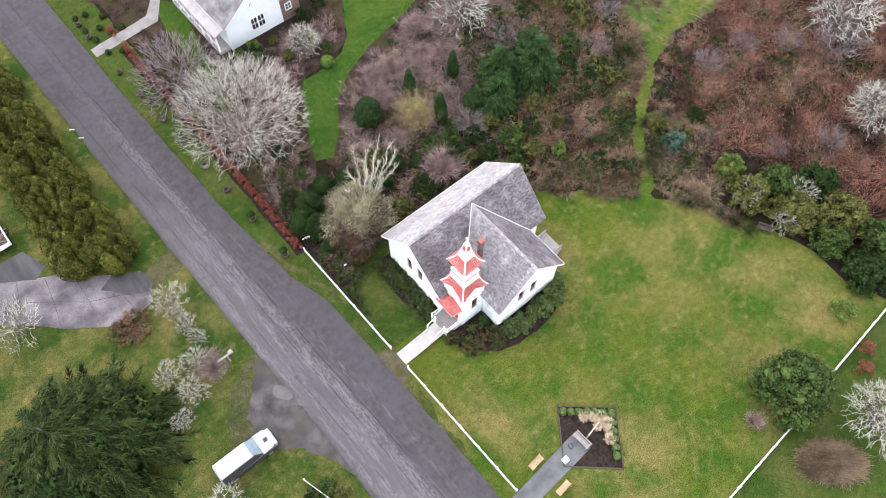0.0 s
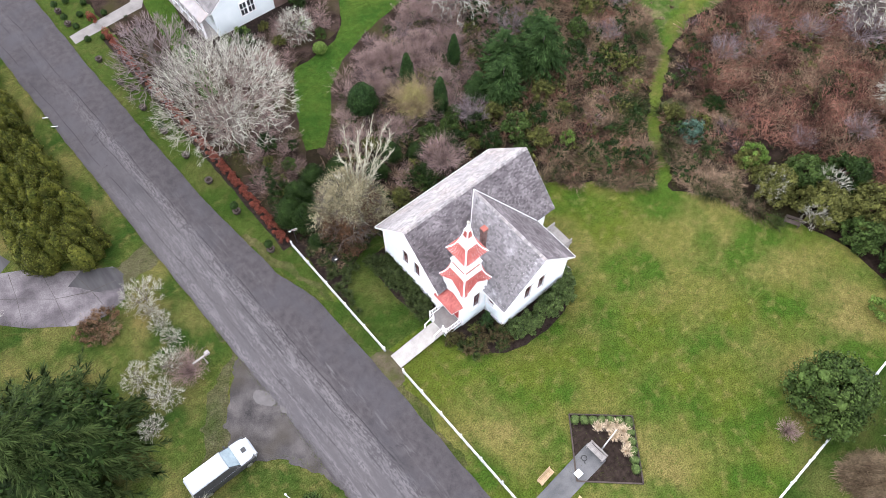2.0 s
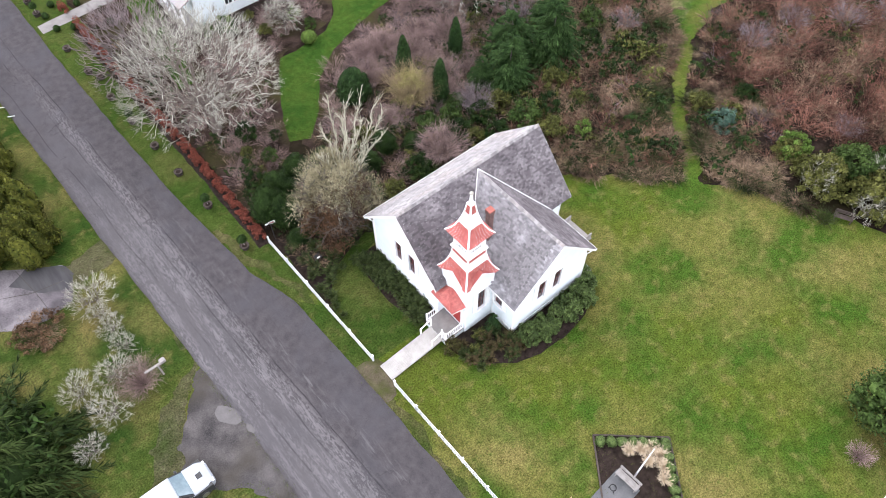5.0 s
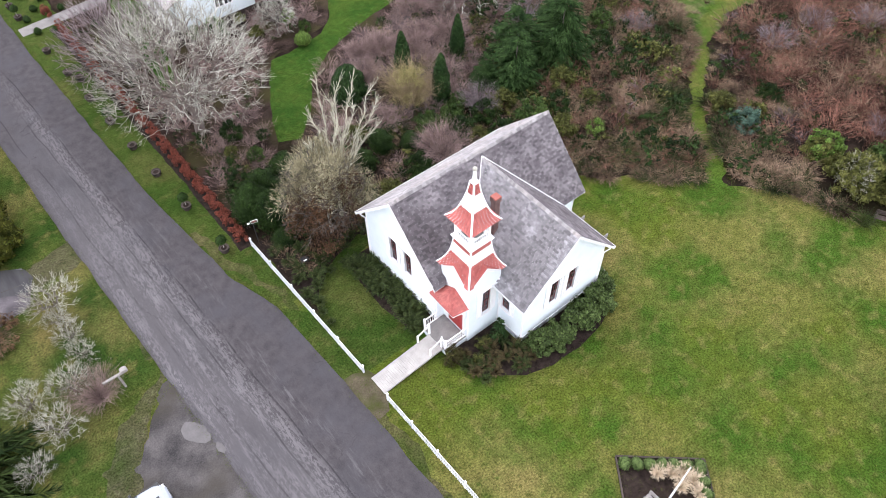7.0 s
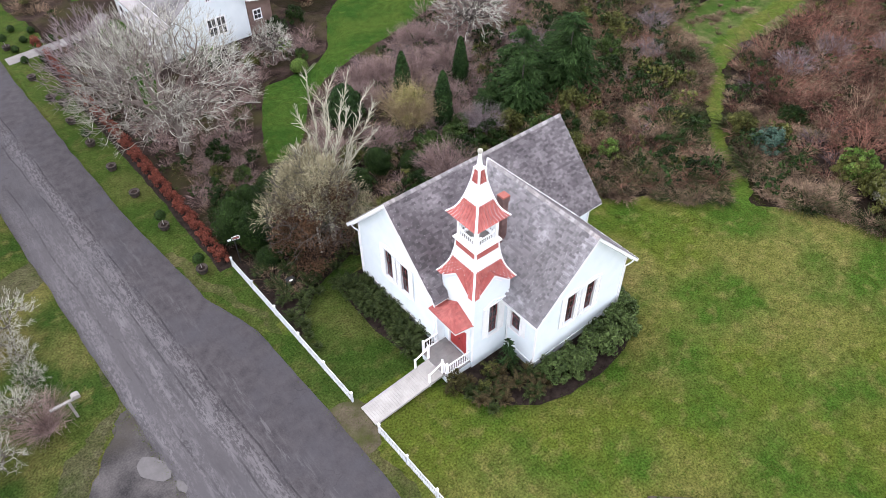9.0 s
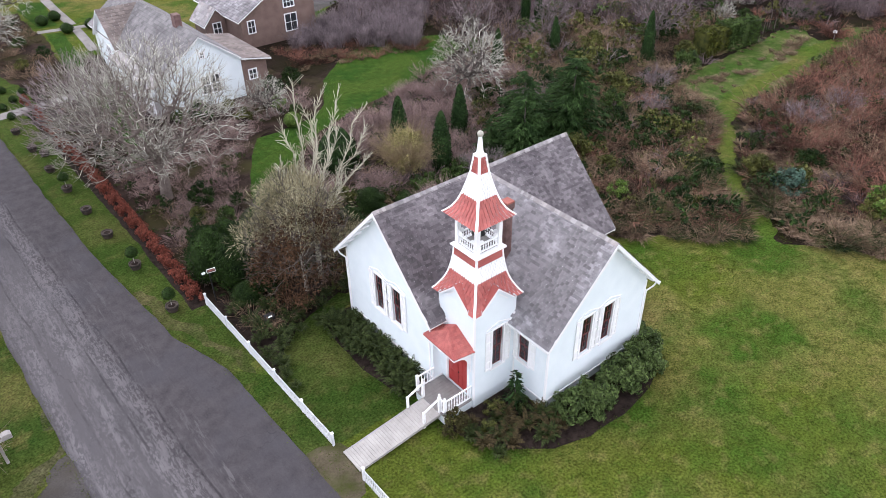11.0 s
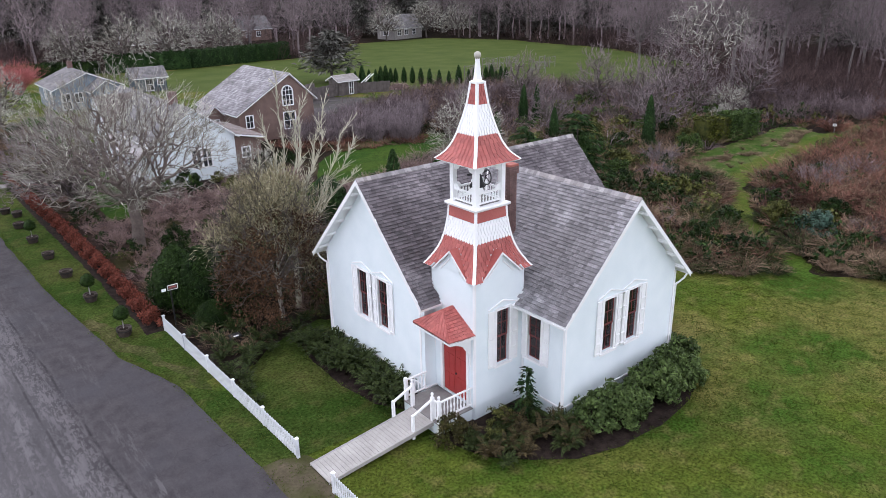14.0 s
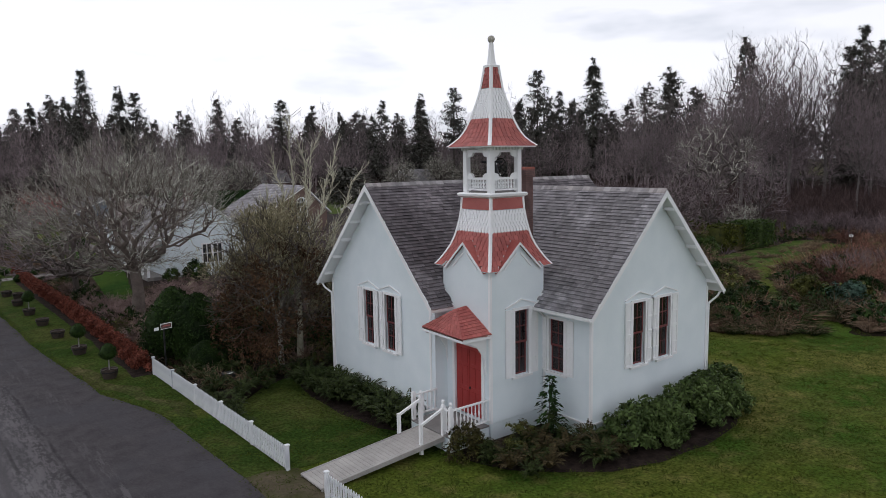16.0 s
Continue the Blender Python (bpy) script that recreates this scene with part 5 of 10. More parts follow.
def post(parent, x, y, z0, z1, w=0.06, ball=True):
    g = Geo().bevel_box(x - w, x + w, y - w, y + w, z0, z1, 0.015)
    if ball:
        g.lathe(x, y, [(w * 0.5, z1), (w * 0.9, z1 + 0.03), (w * 0.5, z1 + 0.06), (w * 1.0, z1 + 0.10), (w * 0.9, z1 + 0.15), (w * 0.2, z1 + 0.19)], 9)
    part("newel_post", g, M_TRIM, parent, "white newel post with turned cap")


post_rail(porch, (14.85, 17.16), (TX0, 17.16), 0.54, 0.54, 0.82, 10)
post_rail(porch, (14.82, 17.16), (14.82, 17.42), 0.54, 0.54, 0.82, 2)
post(porch, 14.82, 17.14, 0.1, 1.50)
post(porch, 14.80, 17.50, 0.1, 1.50)
post(porch, 14.80, 18.72, 0.1, 1.50)
post(porch, 14.85, 19.2, 0.1, 1.50, ball=False)
post_rail(porch, (14.85, 19.2), (15.85, 19.2), 0.54, 0.54, 0.82, 6)
for y in (17.50, 18.72):
    g = Geo()
    g.extr([(14.78, y - 0.035, 1.42), (13.9, y - 0.035, 1.08), (13.9, y - 0.035, 1.0), (14.78, y - 0.035, 1.34)], (0, 0.07, 0))
    g.box(13.86, 13.96, y - 0.05, y + 0.05, 0.1, 1.10)
    part("ramp_handrail", g, M_TRIM, porch, "white sloping handrail")
# boarded ramp
RAMP = thing("ramp", (12.5, 18.0, 0), "weathered pale boarded wooden ramp up to the porch", "ramp")
NB = 30
for i in range(NB):
    x = 10.35 + 4.4 * i / NB
    z = 0.10 + 0.40 * i / NB
    part("plank", Geo().extr([(x, 17.42, z), (x + 0.138, 17.42, z + 0.012), (x + 0.138, 17.42, z - 0.028), (x, 17.42, z - 0.04)], (0, 1.24, 0)), M_WOOD, RAMP)
part("side_board", Geo().extr([(10.35, 17.38, 0.0), (14.75, 17.38, 0.35), (14.75, 17.38, 0.52), (10.35, 17.38, 0.12)], (0, 0.04, 0)), M_WOOD, RAMP)
part("side_board", Geo().extr([(10.35, 18.66, 0.0), (14.75, 18.66, 0.35), (14.75, 18.66, 0.52), (10.35, 18.66, 0.12)], (0, 0.04, 0)), M_WOOD, RAMP)

# chimney
CH = part("chimney", Geo().box(19.895, 20.245, 18.905, 19.255, 5.6, 8.86), M_MORTAR, CHURCH, "dark red brick chimney with corbelled cap")
z = 5.7
row = 0
while z < 8.84:
    out = 0.05 if z > 8.55 else 0.0
    b = Geo()
    for k in range(4):
        rot = Matrix.Translation((20.07, 19.08, 0)) @ Matrix.Rotation(k * math.pi / 2, 4, "Z")
        s = -0.18 - out - (0.1 if row % 2 else 0)
        while s < 0.18 + out:
            s0, s1 = max(s, -0.18 - out), min(s + 0.2, 0.18 + out)
            if s1 - s0 > 0.03:
                b.extr([tuple(rot @ Vector((u, -0.19 - out, zz))) for u, zz in ((s0, z), (s1 - 0.012, z), (s1 - 0.012, z + 0.063), (s0, z + 0.063))], tuple(rot.to_3x3() @ Vector((0, 0.08 + out, 0))))
            s += 0.2
    part("brick_course", b, M_BRICK, CH)
    z += 0.076
    row += 1
part("chimney_cap", Geo().bevel_box(19.84, 20.30, 18.85, 19.31, 8.86, 8.97, 0.02), M_CAP, CH)
# side stoop and cellar hatch on the far side of the wing
g = Geo().box(27.0, 28.5, 16.6, 18.9, 0.9, 1.0)
for s in (16.7, 18.8):
    g.box(27.05, 28.45, s - 0.04, s + 0.04, 1.0, 1.6)
part("side_stoop", g, M_GREYWOOD, CHURCH, "grey weathered side stoop")
part("stoop_base", Geo().box(27.1, 28.4, 16.7, 18.8, 0, 0.9), M_GREYWOOD, CHURCH)
part("cellar_hatch", Geo().extr([(25.45, 14.95, 0), (26.9, 14.95, 0), (26.9, 14.95, 0.35), (25.45, 14.95, 0.8)], (0, 1.5, 0)), M_DECK, CHURCH, "dark sloping cellar hatch")

# ---- plants: mesh makers ----
def np_mesh(name, v, f, mat):
    """A mesh from arrays; f holds triangles or quads."""
    v, f = np.asarray(v, np.float32), np.asarray(f, np.int32)
    me = bpy.data.meshes.new(name)
    k = f.shape[1]
    me.vertices.add(len(v))
    me.vertices.foreach_set("co", v.ravel())
    me.loops.add(f.size)
    me.loops.foreach_set("vertex_index", f.ravel())
    me.polygons.add(len(f))
    me.polygons.foreach_set("loop_start", np.arange(0, f.size, k, dtype=np.int32))
    me.update(calc_edges=True)
    me.materials.append(mat)
    return me


def unit(a):
    return a / np.maximum(np.linalg.norm(a, axis=1, keepdims=True), 1e-6)


def leaf_quads(r, pos, out, length, width, droop=0.0, flat=0.5):
    """One diamond-shaped leaf at each place, growing roughly along out."""
    n = len(pos)
    d = unit(out + r.normal(0, 0.55, (n, 3)))
    d[:, 2] -= droop
    d = unit(d)
    side = unit(np.cross(d, r.normal(0, flat, (n, 3)) + np.array([0, 0, 1.0])))
    l = length * r.uniform(0.6, 1.3, (n, 1))
    w = width * r.uniform(0.7, 1.2, (n, 1))
    v = np.stack([pos, pos + d * l * 0.5 + side * w * 0.5, pos + d * l, pos + d * l * 0.5 - side * w * 0.5], 1).reshape(-1, 3)
    return v, np.arange(4 * n).reshape(n, 4)


def clumps(r, rx, ry, h, n, low=0.1):
    """Centres and radii of foliage clumps filling an uneven dome."""
    a = r.uniform(0, 2 * np.pi, n)
    z = r.uniform(low, 1.0, n)
    ring = np.sqrt(np.clip(1 - ((z - 0.35) / 0.65) ** 2, 0.0, 1)) * r.uniform(0.5, 1.0, n)
    z = z * 0.94
    c = np.stack([rx * ring * np.cos(a), ry * ring * np.sin(a), h * z], 1)
    return c, r.uniform(0.16, 0.34, n) * min(rx, ry, h * 0.8)


def shell_quads(r, pos, nrm, length, width, jit=0.5):
    """Leaves lying roughly along the surface of their clump, so that its form shades them."""
    n = len(pos)
    nn = unit(nrm + r.normal(0, jit, (n, 3)))
    d = unit(np.cross(nn, r.normal(0, 1, (n, 3))))
    side = np.cross(nn, d)
    l = length * r.uniform(0.6, 1.3, (n, 1))
    w = width * r.uniform(0.7, 1.3, (n, 1))
    v = np.stack([pos - d * l * 0.5, pos + side * w * 0.5, pos + d * l * 0.5, pos - side * w * 0.5], 1).reshape(-1, 3)
    return v, np.arange(4 * n).reshape(n, 4)


def ball_arrays(rings=5, n=8):
    """A rough ball of quads (the poles are thin quads)."""
    v, f = [], []
    for i in range(rings + 1):
        t = math.pi * (0.03 + 0.94 * i / rings)
        for k in range(n):
            a = 2 * math.pi * (k + 0.5 * (i % 2)) / n
            v.append((math.sin(t) * math.cos(a), math.sin(t) * math.sin(a), math.cos(t)))
    for i in range(rings):
        for k in range(n):
            f.append((i * n + k, (i + 1) * n + k, (i + 1) * n + (k + 1) % n, i * n + (k + 1) % n))
    return np.array(v), np.array(f)


def shrub_mesh(name, seed, rx, ry, h, leaves, length, width, mat, nclump=26, droop=0.0, low=0.1, shell=0.35, fat=1.0, core=0.0, jit=0.55):
    """Foliage clumps in an uneven dome; core adds a dense heart to each clump."""
    r = np.random.default_rng(seed)
    c, cr = clumps(r, rx, ry, h, nclump, low)
    cr = cr * fat
    k = r.integers(0, nclump, leaves)
    d = unit(r.normal(0, 1, (leaves, 3)) + np.array([0, 0, 0.35]))
    pos = c[k] + d * (cr[k] * np.maximum(r.uniform(shell, 1.08, leaves), r.uniform(shell, 1.08, leaves)))[:, None]
    if core:
        deep = (np.linalg.norm(pos[:, None] - c[None], axis=2) / cr[None]).min(1)
        keep = (deep > 0.7) & (pos[:, 2] > 0.02)
        pos, d = pos[keep], d[keep]
    pos[:, 2] = np.maximum(pos[:, 2], 0.02)
    v, f = shell_quads(r, pos, d * 0.8 + unit(pos - np.array([0, 0, h * 0.3])) * 0.5, length, width, jit)
    if core:
        bv, bf = ball_arrays()
        for p, q in zip(c, cr):
            w = bv * q * core * r.uniform(0.85, 1.15, (len(bv), 1)) + p
            w[:, 2] = np.maximum(w[:, 2], 0.0)
            f = np.concatenate([f, bf + len(v)])
            v = np.concatenate([v, w])
    return np_mesh(name, v, f, mat)


def column_mesh(seed, rad, h, leaves, leaf, mat, power=0.75, wob=0.12):
    """A clipped column, cone or ball: a turned core under a coat of small leaves."""
    r = np.random.default_rng(seed)

    def width(z, a):
        return rad * np.sin(np.pi * np.clip(z, 0, 1) ** power) ** 0.6 * (1 + wob * np.sin(3 * a + 7 * z) * np.sin(9 * z + a))
    z, a = r.uniform(0.01, 0.995, leaves), r.uniform(0, 6.283, leaves)
    w = width(z, a) * r.uniform(0.9, 1.08, leaves)
    pos = np.stack([w * np.cos(a), w * np.sin(a), z * h], 1)
    dz = (width(z + 0.01, a) - width(z - 0.01, a)) / (0.02 * h)
    v, f = shell_quads(r, pos, unit(np.stack([np.cos(a), np.sin(a), -dz], 1)), leaf, leaf * 0.5, 0.55)
    rows, n = 12, 12
    zz, aa = np.meshgrid(np.linspace(0.01, 0.99, rows), np.arange(n) * 6.2832 / n, indexing="ij")
    ww = width(zz, aa) * 0.9
    cv = np.stack([ww * np.cos(aa), ww * np.sin(aa), zz * h], 2).reshape(-1, 3)
    cf = np.array([(i * n + k, i * n + (k + 1) % n, (i + 1) * n + (k + 1) % n, (i + 1) * n + k) for i in range(rows - 1) for k in range(n)])
    return np_mesh("foliage", np.concatenate([cv, v]), np.concatenate([cf, f + len(cv)]), mat)


def tube_arrays(segs, sides=3):
    """Tapered tubes from rows p, q, r0, r1."""
    s = np.asarray(segs, np.float32)
    p, q, r0, r1 = s[:, 0:3], s[:, 3:6], s[:, 6:7], s[:, 7:8]
    d = unit(q - p)
    ref = np.where(np.abs(d[:, 2:3]) > 0.9, np.array([[1.0, 0, 0]]), np.array([[0, 0, 1.0]]))
    a = unit(np.cross(d, ref))
    b = np.cross(d, a)
    rings = []
    for base, rad in ((p, r0), (q, r1)):
        for i in range(sides):
            t = 2 * math.pi * i / sides
            rings.append(base + (a * math.cos(t) + b * math.sin(t)) * rad)
    v = np.stack(rings, 1).reshape(-1, 3)
    base = np.arange(len(s))[:, None] * 2 * sides
    f = np.stack([np.concatenate([base + i, base + (i + 1) % sides, base + sides + (i + 1) % sides, base + sides + i], 1) for i in range(sides)], 1).reshape(-1, 4)
    return v, f


def strip_arrays(segs, seed=0):
    """Thin flat twigs from rows p, q, r0, r1."""
    r = np.random.default_rng(seed)
    s = np.asarray(segs, np.float32)
    p, q = s[:, 0:3], s[:, 3:6]
    side = unit(np.cross(q - p, r.normal(0, 1, (len(s), 3))))
    v = np.stack([p - side * s[:, 6:7], p + side * s[:, 6:7], q + side * s[:, 7:8], q - side * s[:, 7:8]], 1).reshape(-1, 3)
    return v, np.arange(len(v)).reshape(-1, 4)


def branch_segs(rg, p, d, length, rad, level, out, kids, bend, up, shrink=(0.55, 0.78), thin=0.006):
    """A wandering limb with side limbs, down to twigs."""
    n = 4 if level > 1 else 3
    pts = [Vector(p)]
    d = Vector(d).normalized()
    for i in range(n):
        d = (d + Vector((rg.gauss(0, bend), rg.gauss(0, bend), rg.gauss(0, bend) + up))).normalized()
        q = pts[-1] + d * length / n
        ra, rb = rad * (1 - 0.6 * i / n), rad * (1 - 0.6 * (i + 1) / n)
        out.append((*pts[-1], *q, max(ra, thin), max(rb, thin * 0.7), level))
        pts.append(q)
        if level > 0 and i >= (1 if level > 2 else 0):
            for _ in range(kids[level] if rg.random() < 0.85 else kids[level] - 1):
                ax = d.orthogonal().normalized()
                ax.rotate(Matrix.Rotation(rg.uniform(0, 6.283), 3, d))
                nd = d.copy()
                nd.rotate(Matrix.Rotation(rg.uniform(0.45, 1.05), 3, ax))
                branch_segs(rg, pts[-1].lerp(pts[-2], rg.random()), nd, length * rg.uniform(*shrink), rad * 0.5, level - 1, out, kids, bend, up, shrink, thin)
    if level > 0:
        branch_segs(rg, pts[-1], d, length * 0.6, rad * 0.38, level - 1, out, kids, bend, up, shrink, thin)


def bare_tree_segs(seed, limbs, length, rad, trunk, level, kids, spread, bend=0.14, up=0.03, shrink=(0.55, 0.78), thin=0.006):
    rg = random.Random(seed)
    out = []
    top = Vector((rg.uniform(-0.1, 0.1) * trunk, rg.uniform(-0.1, 0.1) * trunk, trunk))
    out.append((0, 0, -0.05, *(top * 0.5), rad * 1.3, rad * 1.05, 9))
    out.append((*(top * 0.5), *top, rad * 1.05, rad * 0.95, 9))
    for i in range(limbs):
        a = 6.283 * i / limbs + rg.uniform(-0.3, 0.3)
        e = rg.uniform(*spread)
        branch_segs(rg, top * rg.uniform(0.75, 1.0), (math.cos(a) * math.sin(e), math.sin(a) * math.sin(e), math.cos(e)), length * rg.uniform(0.8, 1.15), rad * rg.uniform(0.45, 0.65), level, out, kids, bend, up, shrink, thin)
    return np.array(out, np.float32)


def span_tree(seed, n, rx, ry, z0, z1, fork, rad, tip=0.012, bal=0.45, twigs=3, twig=0.5, hollow=0.45, lift=0.35):
    """A bare tree grown as a balanced spanning tree: limbs reach out from the fork to points strewn through the crown. Rows p, q, r0, r1, order."""
    r = np.random.default_rng(seed)
    u = unit(r.normal(0, 1, (n, 3)))
    u[:, 2] = np.abs(u[:, 2]) * 1.0 - 0.25 * (r.uniform(0, 1, n) < 0.35)
    k = (hollow + (1 - hollow) * r.uniform(0, 1, n) ** 0.6)[:, None]
    zc = z0 + (z1 - z0) * 0.18
    pts = u * k * np.array([rx, ry, z1 - zc]) + np.array([0, 0, zc])
    pts[:, 2] = np.where(pts[:, 2] < z0, z0 + r.uniform(0, 0.6, n) * (z1 - z0), pts[:, 2])
    inner = unit(r.normal(0, 1, (n // 5, 3))) * r.uniform(0.1, 0.5, (n // 5, 1)) * np.array([rx, ry, (z1 - zc)])
    inner[:, 2] = np.abs(inner[:, 2]) * 0.8 + fork
    pts = np.concatenate([[[0, 0, fork]], inner, pts])
    m = len(pts)
    parent, plen = np.zeros(m, int), np.zeros(m)
    cost = np.linalg.norm(pts - pts[0], axis=1)
    src = np.zeros(m, int)
    done = np.zeros(m, bool)
    done[0] = True
    cost[0] = np.inf
    order = []
    for _ in range(m - 1):
        i = int(np.argmin(cost))
        j = src[i]
        parent[i], plen[i], done[i] = j, plen[j] + np.linalg.norm(pts[i] - pts[j]), True
        order.append(i)
        cost[i] = np.inf
        d = np.linalg.norm(pts - pts[i], axis=1) + bal * plen[i]
        better = (~done) & (d < cost)
        cost[better], src[better] = d[better], i
    load = np.ones(m)
    for i in reversed(order):
        load[parent[i]] += load[i]
    rr = np.minimum(tip * load ** 0.46, rad)
    segs = [(0, 0, -0.05, 0.04 * fork, 0, fork * 0.5, rad * 1.35, rad * 1.1, 9), (0.04 * fork, 0, fork * 0.5, 0, 0, fork, rad * 1.1, rad, 9)]
    for i in order:
        j = parent[i]
        a, b = pts[j], pts[i]
        mid = (a + b) / 2 + r.normal(0, 0.07, 3) * np.linalg.norm(b - a) + np.array([0, 0, 0.05 * np.linalg.norm(b - a)])
        lv = 3 if rr[i] > tip * 2.4 else 1
        rj = min(rr[j], rr[i] * 1.5)
        segs.append((*a, *mid, rj, (rj + rr[i]) / 2, lv))
        segs.append((*mid, *b, (rj + rr[i]) / 2, rr[i], lv))
        if load[i] < 4:
            out = b - np.array([0, 0, fork])
            out = out / max(np.linalg.norm(out), 1e-3)
            for _ in range(twigs):
                d = out + r.normal(0, 0.45, 3) + np.array([0, 0, lift])
                d = d / np.linalg.norm(d)
                q = b + d * twig * r.uniform(0.5, 1.2)
                segs.append((*b, *q, tip * 0.85, tip * 0.4, 0))
    return np.array(segs, np.float32)


def span_parts(seed, wood, twigmat, **kw):
    s = span_tree(seed, **kw)
    v, f = tube_arrays(s[s[:, 8] >= 3], 6)
    a = np_mesh("trunk", v, f, wood)
    v, f = tube_arrays(s[s[:, 8] < 3], 3)
    return [("trunk", a), ("crown", np_mesh("crown", v, f, twigmat))]


def place(name, at, label, category, parts, turn=0.0, scale=(1, 1, 1), group=""):
    """A plant: an Empty with its meshes."""
    t = thing(name, at, label, category, group)
    t.rotation_euler[2] = turn
    t.scale = scale
    for pname, me in parts:
        o = new(pname, me)
        o.parent = t
        if pname == "frond_tuft":
            tagged(o, kind="stuff")
    return t


def stem_bush_mesh(name, seed, stems, h, spread, width, mat, curve=0.5, fork=2, base=0.15):
    """Many thin stems fanning out of the ground, each a bent strip with side twigs."""
    r = np.random.default_rng(seed)
    vs = []
    n = stems
    a = r.uniform(0, 2 * np.pi, n)
    t = spread * np.sqrt(r.uniform(0, 1, n))
    ln = h * r.uniform(0.55, 1.1, n)
    root = np.stack([np.cos(a) * base * r.uniform(0, 1, n), np.sin(a) * base * r.uniform(0, 1, n), np.zeros(n)], 1)
    d0 = unit(np.stack([np.cos(a) * t, np.sin(a) * t, np.ones(n)], 1) + r.normal(0, 0.08, (n, 3)))
    d1 = unit(d0 + np.stack([np.cos(a) * curve * t, np.sin(a) * curve * t, -0.3 * curve * t], 1) + r.normal(0, 0.15, (n, 3)))
    mid = root + d0 * ln[:, None] * 0.5
    tip = mid + d1 * ln[:, None] * 0.5
    def strip(p, q, w0, w1):
        s = unit(np.cross(q - p, r.normal(0, 1, (len(p), 3)))) * 0.5
        vs.append(np.stack([p - s * w0, p + s * w0, q + s * w1, q - s * w1], 1).reshape(-1, 3))
    strip(root, mid, width, width * 0.8)
    strip(mid, tip, width * 0.8, width * 0.3)
    for k in range(fork):
        f = r.uniform(0.2, 0.9, (n, 1))
        p = mid * (1 - f) + tip * f
        q = p + unit(d1 + r.normal(0, 0.6, (n, 3))) * ln[:, None] * 0.3
        q[:, 2] = np.maximum(q[:, 2], 0.01)
        strip(p, q, width * 0.5, width * 0.25)
    v = np.concatenate(vs)
    return np_mesh(name, v, np.arange(len(v)).reshape(-1, 4), mat)


def stick_heap(seed, n, rx, ry, h, length, width, mat):
    """Cut branches lying at all angles in a low heap."""
    r = np.random.default_rng(seed)
    a, k = r.uniform(0, 6.283, n), np.sqrt(r.uniform(0, 1, n))
    c = np.stack([rx * k * np.cos(a), ry * k * np.sin(a), h * (1 - k ** 2) * r.uniform(0.1, 1, n) + 0.05], 1)
    d = unit(np.stack([r.normal(0, 1, n), r.normal(0, 0.45, n), r.normal(0, 0.22, n)], 1)) * (length * r.uniform(0.4, 1.0, n) / 2)[:, None]
    v, f = tube_arrays(np.concatenate([c - d, c + d, np.full((n, 1), width * 0.5), np.full((n, 1), width * 0.25)], 1), 3)
    v[:, 2] = np.maximum(v[:, 2], 0.005)
    return np_mesh("brushwood", v, f, mat)


def mesh_arrays(me):
    v = np.empty(len(me.vertices) * 3, np.float32)
    me.vertices.foreach_get("co", v)
    f = np.empty(len(me.loops), np.int32)
    me.loops.foreach_get("vertex_index", f)
    return v.reshape(-1, 3), f.reshape(-1, 4)


def scatter(name, protos, places, mat, label, category, seed=0, flat=1.0, kind="stuff"):
    """Copies of small plants joined into one mesh: places hold x, y, scale."""
    r = np.random.default_rng(seed)
    arr = [mesh_arrays(p) for p in protos]
    vs, fs, k = [], [], 0
    for x, y, s in places:
        v, f = arr[r.integers(0, len(arr))]
        a = r.uniform(0, 6.283)
        c, sn = math.cos(a) * s, math.sin(a) * s
        w = np.stack([v[:, 0] * c - v[:, 1] * sn + x, v[:, 0] * sn + v[:, 1] * c + y, v[:, 2] * s * flat * r.uniform(0.8, 1.2)], 1)
        vs.append(w)
        fs.append(f + k)
        k += len(v)
    me = np_mesh(name, np.concatenate(vs), np.concatenate(fs), mat)
    return tagged(new(name, me), label, category, "", kind)


def spots(poly, n, seed, smin, smax, avoid=()):
    r = random.Random(seed)
    xs, ys = [p[0] for p in poly], [p[1] for p in poly]
    out, tries = [], 0
    while len(out) < n and tries < n * 30:
        tries += 1
        x, y = r.uniform(min(xs), max(xs)), r.uniform(min(ys), max(ys))
        if inside(x, y, poly) and not any(inside(x, y, a) for a in avoid):
            out.append((x, y, r.uniform(smin, smax)))
    return out


